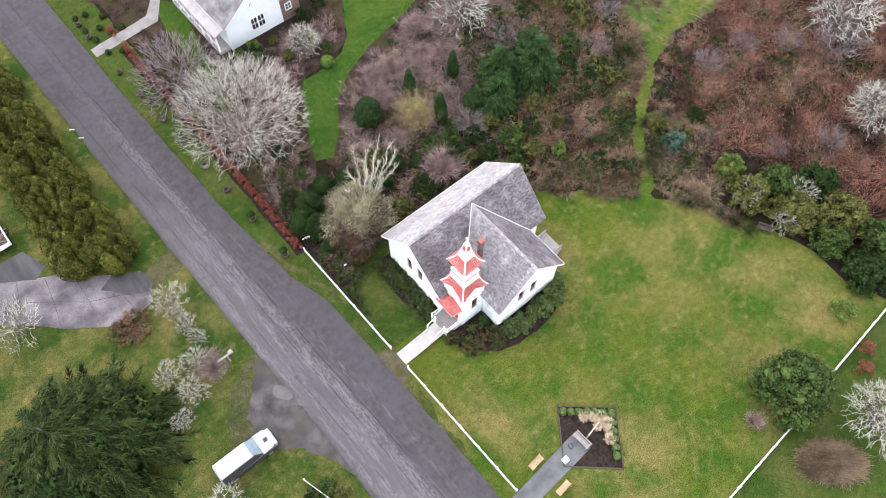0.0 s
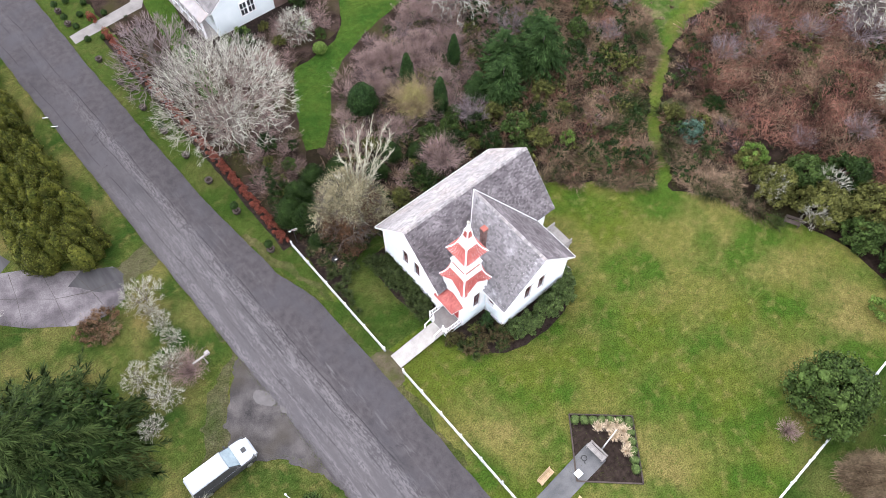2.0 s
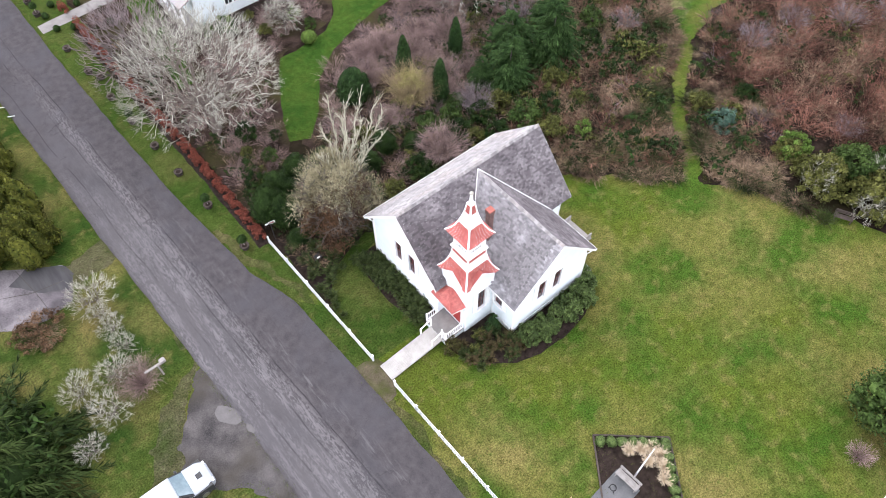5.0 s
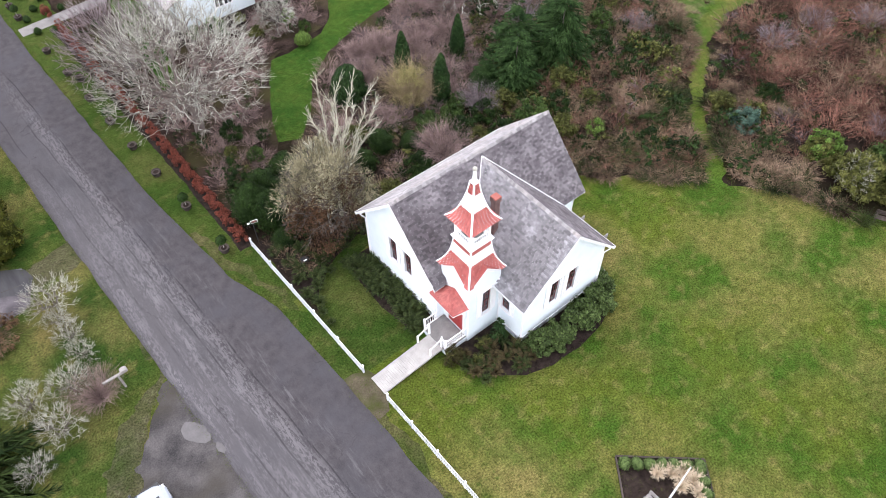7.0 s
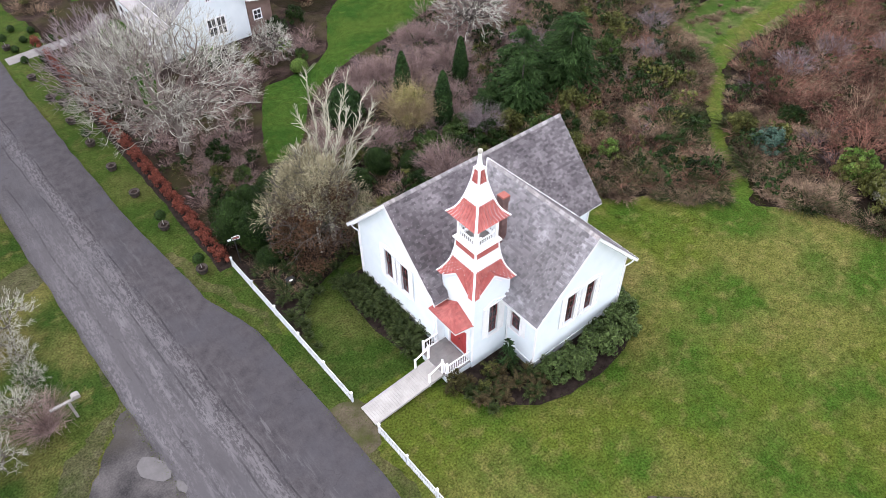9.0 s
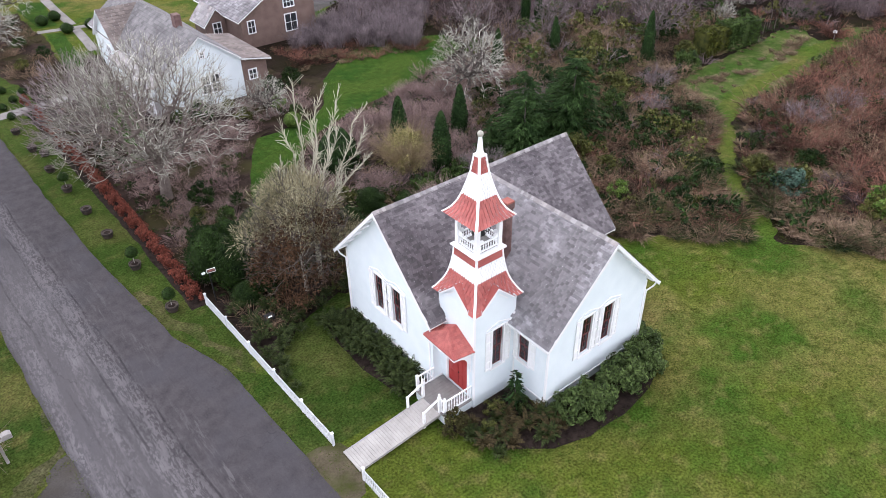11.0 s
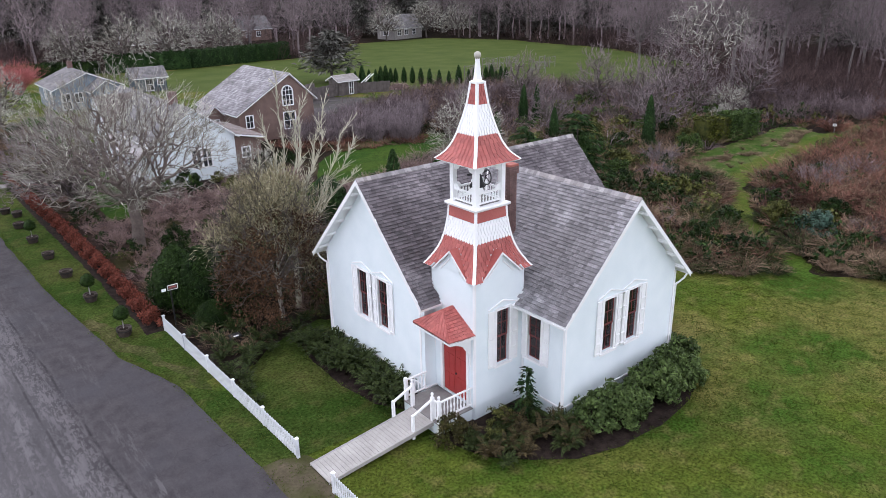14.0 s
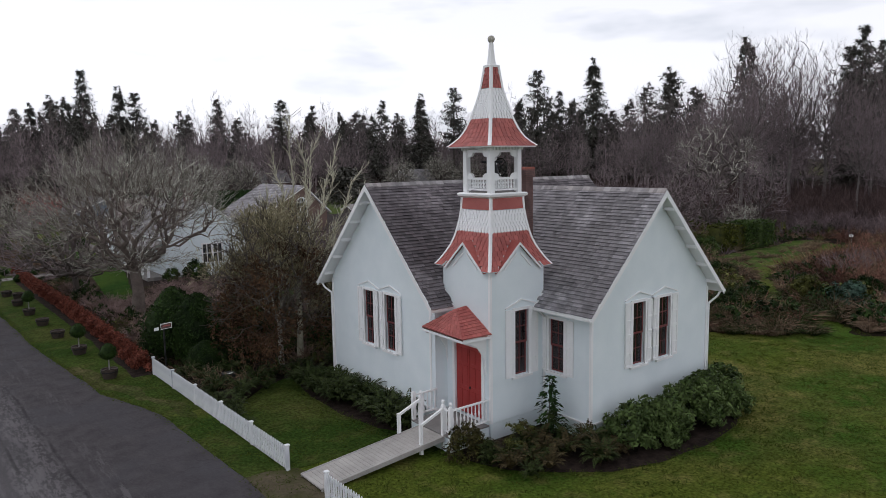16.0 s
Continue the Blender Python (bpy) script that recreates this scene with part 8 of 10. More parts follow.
for x, y, k in ((-0.9, 13.4, 1), (-0.2, 12.2, 0), (-2.2, 13.4, 3)):
    place("shrub", (x, y, 0), "mixed green shrub at the roadside fence", "shrub", [("foliage", GREEN[k])], x, (0.7, 0.7, 0.6), "roadside shrubs")
# east of the lawn
place("round_tree", (33.4, -5.6, 0), "round-headed evergreen tree on the lawn's edge", "tree", [("trunk", trunk_mesh(2.2, 0.16)), ("foliage", shrub_mesh("foliage", 220, 3.0, 3.0, 5.4, 15000, 0.27, 0.12, L_RHODO, 170, 0.15, 0.12, 0.62, 0.85, 0.5, 0.9))])
place("brush_pile", (31.9, -11.6, 0), "heap of cut pinkish-brown branches on the grass", "brush pile", [("brushwood", stick_heap(221, 2200, 2.7, 1.7, 1.2, 2.0, 0.035, M_TAN))], -0.7)
place("twiggy_shrub", (29.7, -5.3, 0), "small leafless pinkish shrub on the lawn", "shrub", [("brushwood", stem_bush_mesh("brushwood", 222, 200, 1.0, 1.1, 0.025, M_PINKTWIG, 0.4, 3, 0.3))])
for x, y in ((40.6, -8.6), (42.4, -7.6)):
    place("barberry", (x, y, 0), "rounded russet shrub beyond the white fence", "shrub", [("foliage", shrub_mesh("foliage", 223, 0.9, 0.9, 1.1, 900, 0.12, 0.06, L_REDHEDGE, 20))], x)

# ---- fences ----
def picket_fence(name, p, q, h, label):
    p, q = Vector((*p, 0)), Vector((*q, 0))
    d = (q - p).normalized()
    s = Vector((-d.y, d.x, 0))
    t = thing(name, tuple((p + q) / 2), label, "fence")
    n = max(1, round((q - p).length / 2.4))
    step = (q - p).length / n
    for i in range(n + 1):
        c = p + d * step * i
        part("post", Geo().extr([c - d * 0.05 - s * 0.05, c + d * 0.05 - s * 0.05, c + d * 0.05 + s * 0.05, c - d * 0.05 + s * 0.05], (0, 0, h + 0.05)).extr([c - d * 0.07 - s * 0.07 + Vector((0, 0, h + 0.05)), c + d * 0.07 - s * 0.07 + Vector((0, 0, h + 0.05)), c + d * 0.07 + s * 0.07 + Vector((0, 0, h + 0.05)), c - d * 0.07 + s * 0.07 + Vector((0, 0, h + 0.05))], (0, 0, 0.03)), M_FENCE, t)
    for z in (0.16, h - 0.14):
        a, b = p + Vector((0, 0, z)), q + Vector((0, 0, z))
        part("rail", Geo().extr([a - s * 0.02, b - s * 0.02, b + s * 0.02, a + s * 0.02], (0, 0, 0.08)), M_FENCE, t)
    m = int((q - p).length / 0.128)
    me = Geo().extr([(-0.037, -0.01, 0.05), (0.037, -0.01, 0.05), (0.037, -0.01, h + 0.01), (0.0, -0.01, h + 0.06), (-0.037, -0.01, h + 0.01)], (0, 0.02, 0)).mesh("picket")
    me.materials.append(M_FENCE)
    for i in range(m):
        c = p + d * (0.06 + 0.128 * i) - s * 0.032
        o = new("picket", me)
        o.parent = t
        o.matrix_parent_inverse = Matrix.Translation(-Vector(t.location))
        o.matrix_basis = Matrix.Translation(c) @ Matrix.Rotation(math.atan2(d.y, d.x), 4, "Z")
    return t


FENCE_H = 0.74
picket_fence("picket_fence", (10.0, 32.3), (10.25, 19.35), FENCE_H, "weathered white picket fence along the road")
picket_fence("picket_fence", (10.28, 16.95), (10.55, 3.4), FENCE_H, "weathered white picket fence beside the lawn")
picket_fence("picket_fence", (-2.0, 14.95), (-1.2, 12.2), FENCE_H, "short white picket fence across the road")
picket_fence("picket_fence", (22.0, -8.0), (31.6, -7.6), FENCE_H, "white picket fence behind the lawn")
picket_fence("picket_fence", (38.4, -7.0), (49.5, -6.4), FENCE_H, "white picket fence beside the shrubs")

# ---- memorial bed, path and benches ----
BEDP = [(17.95, 6.2), (21.55, 3.0), (18.45, -0.95), (14.85, 2.3)]
patch("memorial_bed", BEDP, 0.03, M_MULCH, "square dark mulched flower bed set cornerwise", "bed", amp=0.0)
EDG = thing("bed_edging", (18.2, 2.6, 0), "dark timber edging round the flower bed", "edging")
for (ax, ay), (bx, by) in zip(BEDP, BEDP[1:] + BEDP[:1]):
    d = Vector((bx - ax, by - ay, 0)).normalized()
    s = Vector((-d.y, d.x, 0)) * 0.05
    a, b = Vector((ax, ay, 0)), Vector((bx, by, 0))
    part("timber", Geo().extr([a - s, b - s, b + s, a + s], (0, 0, 0.10)), M_BARREL, EDG)
patch("memorial_path", [(9.6, 1.55), (17.6, 1.95), (17.5, 3.75), (9.6, 3.2)], 0.045, M_DARKCONC, "grey pebbled concrete path into the flower bed", "path", amp=0.0)
BOX = column_mesh(230, 0.36, 0.62, 420, 0.10, L_GLOSSY, 0.8, 0.15)
PLM = stem_bush_mesh("plumes", 231, 150, 0.95, 0.9, 0.07, M_PLUME, 0.9, 2, 0.15)
for i in range(7):
    f = (i + 0.6) / 7.2
    x, y = 17.95 + 3.6 * f - 0.32, 6.2 - 3.2 * f - 0.35
    place("box_shrub", (x, y, 0.03), "small bright green box shrub in the flower bed", "shrub", [("foliage", BOX)], i, (1, 1, 1), "box shrubs in the bed")
for i in range(6):
    f = (i + 0.7) / 7.5
    x, y = 21.55 - 3.1 * f - 0.45, 3.0 - 3.95 * f + 0.1
    place("box_shrub", (x, y, 0.03), "small bright green box shrub in the flower bed", "shrub", [("foliage", BOX)], i * 2, (1, 1, 1), "box shrubs in the bed")
for i, (x, y) in enumerate([(18.9, 4.1), (19.5, 3.6), (20.0, 3.3), (20.1, 2.6), (19.7, 2.0), (19.2, 1.4), (19.3, 2.8)]):
    place("pampas_clump", (x, y, 0.03), "pale buff clump of feathery ornamental grass", "grass", [("grass_tuft", PLM)], i, (0.62, 0.62, 0.85), "ornamental grasses in the bed")


def bench(at, turn, mat, label, length=1.5):
    t = thing("bench", (0, 0, 0), label, "bench")
    for i in range(4):
        part("seat_slat", Geo().bevel_box(-length / 2, length / 2, -0.22 + i * 0.115, -0.115 + i * 0.115, 0.42, 0.45, 0.006), mat, t, local=True)
    for i in range(3):
        part("back_slat", Geo().bevel_box(-length / 2, length / 2, 0.25, 0.28, 0.52 + i * 0.13, 0.62 + i * 0.13, 0.006), mat, t, local=True)
    for x in (-length / 2 + 0.1, length / 2 - 0.1):
        for y0, y1, z in ((-0.22, -0.16, 0.62), (0.22, 0.28, 0.90)):
            part("leg", Geo().box(x - 0.035, x + 0.035, y0, y1, 0, 0.42 if y0 < 0 else z), mat, t, local=True)
        part("armrest", Geo().bevel_box(x - 0.045, x + 0.045, -0.25, 0.25, 0.62, 0.655, 0.008), mat, t, local=True)
    t.matrix_basis = Matrix.Translation(at) @ Matrix.Rotation(turn, 4, "Z")
    return t


bench((13.25, 3.95, 0), 0.08, M_BENCHWOOD, "slatted tan wooden bench beside the memorial path", 1.35)
bench((13.55, 1.15, 0), 0.08 + math.pi, M_BENCHWOOD, "slatted tan wooden bench beside the memorial path", 1.35)
bench((17.35, 2.85, 0.045), -math.pi / 2 + 0.06, M_GREYWOOD, "grey weathered slatted bench at the end of the path", 1.6)
bench((45.2, 5.8, 0), -1.1, M_BARREL, "dark weathered bench under the shrubs", 1.4)
pole = solo("flagpole", Geo().lathe(0, 0, [(0.06, 0), (0.055, 1.5), (0.03, 5.0), (0.02, 5.05)], 8), M_TRIM, "slim white flagpole in the flower bed", "flagpole", at=(18.0, 2.75, 0.03), smooth=True)
sl = thing("memorial_plaque", (15.3, 2.6, 0.045), "pale blue-grey engraved stone slab on the path", "plaque")
part("slab", Geo().bevel_box(15.05, 15.6, 2.35, 2.85, 0.045, 0.12, 0.015), material("pale_stone", (0.42, 0.46, 0.50), (0.55, 0.58, 0.62), 3, 30, 0.4, 0.05), sl)
g = Geo()
for i in range(5):
    g.box(15.12 + 0.09 * i, 15.15 + 0.09 * i, 2.42, 2.78, 0.121, 0.124)
part("lettering_bars", g, M_DECK, sl)
lw = thing("iron_stool", (16.35, 3.1, 0.045), "small dark iron ornament standing on the path", "ornament")
g = Geo()
for i in range(12):
    a, b = 6.283 * i / 12, 6.283 * (i + 1) / 12
    g.tube((16.35 + 0.2 * math.cos(a), 3.1 + 0.2 * math.sin(a), 0.4), (16.35 + 0.2 * math.cos(b), 3.1 + 0.2 * math.sin(b), 0.4), 0.03, 0.03, 5)
part("ring", g, M_IRON, lw)
for i in range(3):
    a = 6.283 * i / 3
    part("leg", Geo().tube((16.35 + 0.2 * math.cos(a), 3.1 + 0.2 * math.sin(a), 0.4), (16.35 + 0.24 * math.cos(a), 3.1 + 0.24 * math.sin(a), 0.04), 0.022, 0.022, 5), M_IRON, lw)

# ---- roadside barrels, sign, posts ----
TOPI = column_mesh(240, 0.38, 0.72, 520, 0.09, L_DARK, 0.8, 0.08)


def barrel(x, y, plant):
    t = thing("barrel_planter", (x, y, 0), "half-barrel wooden planter" + (" with a clipped ball shrub" if plant else " with dark soil"), "planter", "planters along the road")
    part("barrel", Geo().lathe(x, y, [(0.27, 0), (0.33, 0.2), (0.36, 0.42), (0.32, 0.42), (0.31, 0.36)], 14), M_BARREL, t)
    part("hoop", Geo().lathe(x, y, [(0.355, 0.28), (0.362, 0.28), (0.368, 0.33), (0.355, 0.33)], 14), M_IRON, t)
    part("soil", Geo().lathe(x, y, [(0.31, 0.34), (0.15, 0.37), (0.02, 0.38)], 12), M_MULCH, t)
    if plant:
        part("stem", Geo().tube((x, y, 0.36), (x, y, 1.0), 0.03, 0.025, 6), M_GREYWOOD, t)
        o = tagged(new("topiary_ball", TOPI), kind="stuff")
        o.parent = t
        o.matrix_parent_inverse = Matrix.Translation(-Vector(t.location))
        o.location = (x, y, 0.84)
    return t


for i, (x, y) in enumerate([(8.35, 33.1), (8.15, 38.4), (7.95, 42.95), (7.8, 46.9), (7.65, 50.85), (7.5, 54.8), (7.9, 57.9), (7.35, 59.3), (7.1, 63.6), (6.9, 70.5), (6.9, 73.0)]):
    barrel(x, y, i in (0, 1, 4, 9, 10))
for i, (x, y) in enumerate([(7.5, 67.0), (7.4, 69.6), (8.5, 71.0), (9.6, 72.5), (8.9, 66.2), (12.0, 64.8), (8.2, 74.0), (10.6, 69.6)]):
    place("topiary", (x, y, 0), "clipped dark green ball shrub by the garden entrance", "shrub", [("foliage", TOPI)], i, (0.95, 0.95, 0.9), "clipped balls by the entrance")
patch("garden_walk", [(6.2, 67.4), (14.2, 68.0), (16.5, 71.5), (16.0, 72.6), (13.6, 69.6), (6.2, 68.9)], 0.024, M_PALECONC, "pale concrete walk to the white house", "path", amp=0.05)
sg = thing("sign_post", (10.55, 32.3, 0), "dark red sign with a pale rim on a dark post", "sign")
part("post", Geo().box(10.52, 10.58, 32.32, 32.38, 0, 2.05), M_IRON, sg)
u = Vector((0.91, -0.41, 0.16))


def sign_plate(name, mat, parent, a, b, lo, hi, out, label=""):
    """A tilted flat plate, from a to b along the sign and lo to hi upwards, standing out towards the road."""
    o = Vector((10.55, 32.3, 2.0)) + Vector((-0.41, -0.91, 0)) * out
    return part(name, Geo().extr([tuple(o + u * x + Vector((0, 0, z))) for x, z in ((a, lo), (b, lo), (b, hi), (a, hi))], (0.008, 0.018, 0)), mat, parent, label)


brd = sign_plate("board", M_TRIM, sg, -0.14, 0.34, -0.02, 0.24, 0.0, "board with a pale rim")
sign_plate("panel", M_BRICK, brd, -0.115, 0.315, 0.01, 0.21, 0.008, "dark red panel")
sign_plate("lettering_bar", M_RED, brd, -0.05, 0.25, 0.10, 0.15, 0.012)
sign_plate("white_plate", M_TRIM, sg, -0.42, -0.22, -0.02, 0.12, 0.0, "small white plate")
fl = thing("utility_box", (12.0, 28.6, 0), "dark grey utility box with a white label in the bed", "utility box")
part("body", Geo().bevel_box(11.78, 12.22, 28.42, 28.8, 0, 0.50, 0.02), M_IRON, fl)
part("lid", Geo().bevel_box(11.75, 12.25, 28.39, 28.83, 0.50, 0.55, 0.015), M_IRON, fl)
part("label_plate", Geo().box(11.88, 12.12, 28.43, 28.53, 0.55, 0.556), M_TRIM, fl, "white label")
mb = thing("mailbox_post", (-1.2, 27.6, 0), "grey wooden roadside post with a cross-arm and mailbox", "mailbox")
part("post", Geo().box(-1.26, -1.14, 27.54, 27.66, 0, 1.3), M_GREYWOOD, mb)
part("arm", Geo().box(-2.1, -0.6, 27.52, 27.68, 1.3, 1.38), M_GREYWOOD, mb)
part("box", Geo().extr([(-1.0, 27.45, 1.38), (-0.6, 27.45, 1.38), (-0.6, 27.45, 1.55), (-0.7, 27.45, 1.63), (-0.9, 27.45, 1.63), (-1.0, 27.45, 1.55)], (0, 0.3, 0)), M_GREYWOOD, mb)


# ---- parked car ----
def car(at, turn):
    t = thing("car", (0, 0, 0), "long white estate car with black side trim, parked on the verge", "car")
    L, W = 2.6, 0.96
    sec = [(-L, 0.45, 1.05, 0.90), (-L + 0.06, 0.30, 1.12, 0.95), (-1.6, 0.28, 1.10, W), (0.6, 0.28, 1.10, W), (1.2, 0.28, 1.10, W), (2.0, 0.30, 1.05, 0.92), (2.3, 0.33, 1.00, 0.85), (2.5, 0.38, 0.92, 0.74), (L, 0.46, 0.80, 0.60)]
    rings = [[(x, -w, z0), (x, w, z0), (x, w * 1.01, (z0 + z1) / 2), (x, w * 0.95, z1 - 0.05), (x, w * 0.85, z1), (x, -w * 0.85, z1), (x, -w * 0.95, z1 - 0.05), (x, -w * 1.01, (z0 + z1) / 2)] for x, z0, z1, w in sec]
    part("body", Geo().rings(rings), M_CARPAINT, t, "white painted body", local=True)
    part("lower_cladding", Geo().box(-L + 0.1, 2.35, -W - 0.02, W + 0.02, 0.27, 0.98), M_DARKPLASTIC, t, "black lower side trim", local=True)
    g = Geo()
    g.rings([[(-2.54, -0.95, 1.06), (1.22, -0.93, 1.06), (1.22, 0.93, 1.06), (-2.54, 0.95, 1.06)], [(-2.38, -0.73, 1.76), (0.45, -0.73, 1.76), (0.45, 0.73, 1.76), (-2.38, 0.73, 1.76)]])
    part("windows", g, M_DARKPLASTIC, t, "dark tinted side glass", local=True)
    # the glass colour holds the pale blue of reflected sky
    part("windscreen", Geo().extr([(1.2, -0.80, 1.13), (1.2, 0.80, 1.13), (0.50, 0.66, 1.74), (0.50, -0.66, 1.74)], (0.02, 0, 0.02)), material("windscreen", (0.14, 0.19, 0.22), (0.20, 0.27, 0.30), 2, 5, 0.06, 0, spec=0.7), t, "windscreen with the sky's pale reflection in its colour", local=True)
    part("roof", Geo().rings([[(-2.44, -0.74, 1.73), (0.50, -0.74, 1.73), (0.50, 0.74, 1.73), (-2.44, 0.74, 1.73)], [(-2.42, -0.72, 1.79), (0.46, -0.72, 1.79), (0.46, 0.72, 1.79), (-2.42, 0.72, 1.79)], [(-2.32, -0.60, 1.84), (0.30, -0.60, 1.84), (0.30, 0.60, 1.84), (-2.32, 0.60, 1.84)]]), M_CARPAINT, t, "white ribbed roof", local=True)
    for i in range(5):
        part("roof_rib", Geo().box(-2.2, 0.1, -0.5 + i * 0.25, -0.47 + i * 0.25, 1.835, 1.86), M_CARPAINT, t, local=True)
    for y in (-0.58, 0.58):
        part("roof_rail", Geo().tube((-2.2, y * 1.1, 1.88), (0.2, y * 1.1, 1.88), 0.02, 0.02, 6), M_CHROME, t, local=True)
    part("bonnet_scoop", Geo().bevel_box(1.75, 2.1, -0.18, 0.18, 1.03, 1.09, 0.02), M_DARKPLASTIC, t, "dark bonnet intake", local=True)
    part("grille", Geo().box(L - 0.04, L + 0.01, -0.5, 0.5, 0.52, 0.74), M_DARKPLASTIC, t, local=True)
    for y in (-0.62, 0.62):
        part("headlight", Geo().bevel_box(2.42, 2.56, y - 0.14, y + 0.14, 0.74, 0.90, 0.03), M_CHROME, t, local=True)
        part("mirror", Geo().bevel_box(0.85, 1.0, y * 1.6 - 0.1, y * 1.6 + 0.1, 1.12, 1.28, 0.03), M_DARKPLASTIC, t, local=True)
    for x in (-1.65, 1.68):
        for y in (-0.88, 0.88):
            wv = [[(x + r * math.cos(6.283 * i / 18), y + dy, 0.36 + r * math.sin(6.283 * i / 18)) for i in range(18)] for r, dy in ((0.28, -0.13), (0.36, -0.10), (0.36, 0.10), (0.28, 0.13))]
            w = part("wheel", Geo().rings(wv), M_TYRE, t, local=True)
            part("rim", Geo().rings([[(x + r * math.cos(6.283 * i / 14), y + dy, 0.36 + r * math.sin(6.283 * i / 14)) for i in range(14)] for r, dy in ((0.25, -0.14), (0.25, 0.14))]), M_CHROME, w, local=True)
    t.matrix_basis = Matrix.Translation(at) @ Matrix.Rotation(turn, 4, "Z")
    return t


car((-4.55, 19.5, 0), 0.0)


tr = thing("utility_trailer", (-12.0, 52.4, 0), "white open trailer heaped with brown brushwood", "trailer")
part("bed", Geo().bevel_box(-13.2, -10.9, 50.4, 54.6, 0.55, 0.65, 0.02), M_DARKPLASTIC, tr)
for x0, x1, y0, y1 in ((-13.2, -13.12, 50.4, 54.6), (-10.98, -10.9, 50.4, 54.6), (-13.12, -10.98, 50.4, 50.48), (-13.12, -10.98, 54.52, 54.6)):
    part("side_panel", Geo().bevel_box(x0, x1, y0, y1, 0.65, 1.15, 0.01), M_TRIM, tr)
for x in (-13.3, -10.8):
    part("wheel", Geo().rings([[(x + d, 52.5 + r * math.cos(6.283 * i / 16), 0.34 + r * math.sin(6.283 * i / 16)) for i in range(16)] for r, d in ((0.2, -0.09), (0.34, -0.08), (0.34, 0.08), (0.2, 0.09))]), M_TYRE, tr)
ld = new("load", stick_heap(224, 260, 0.95, 1.9, 0.5, 1.3, 0.07, M_PINKTWIG))
ld.parent, ld.location = tr, (-0.05, 0.1, 0.66)
solo("drum", Geo().lathe(0, 0, [(0.28, 0), (0.3, 0.3), (0.28, 0.6), (0.3, 0.88), (0.02, 0.9)], 14), material("blue_plastic", (0.05, 0.08, 0.17), (0.08, 0.12, 0.22), 3, 20, 0.5, 0), "blue plastic drum beside the cedars", "drum", at=(-8.5, 57.2, 0), smooth=True)
for x, y, a in ((-0.68, 60.1, 0.5), (-0.46, 58.5, 0.2)):
    k = solo("marker_stake", Geo().tube((0, 0, 0), (0.5 * math.cos(a), -0.7, 0.35), 0.045, 0.04, 6), M_TRIM, "white marker stake leaning in the verge", "stake", at=(x, y, 0.02))
# driveway joints
for k, (pa, pb) in enumerate((((-5.2, 36.9), (-5.9, 42.2)), ((-8.4, 37.9), (-8.0, 43.8)), ((-11.2, 40.1), (-10.2, 45.6)), ((-13.8, 42.8), (-12.4, 47.0)))):
    patch("driveway_joint", ribbon([pa, ((pa[0] + pb[0]) / 2 + 0.1, (pa[1] + pb[1]) / 2), pb], 0.03, 0.04), 0.024, M_GRAVEL, "dark joint across the concrete driveway", "joint", amp=0.0)
patch("driveway_joint", ribbon([(-3.4, 39.1), (-5.6, 39.5), (-8.2, 40.8), (-10.6, 42.8), (-13.2, 44.9), (-16, 46.9)], 0.05, 0.05), 0.024, M_GRAVEL, "dark lengthwise joint of the concrete driveway", "joint", amp=0.04, step=0.4)


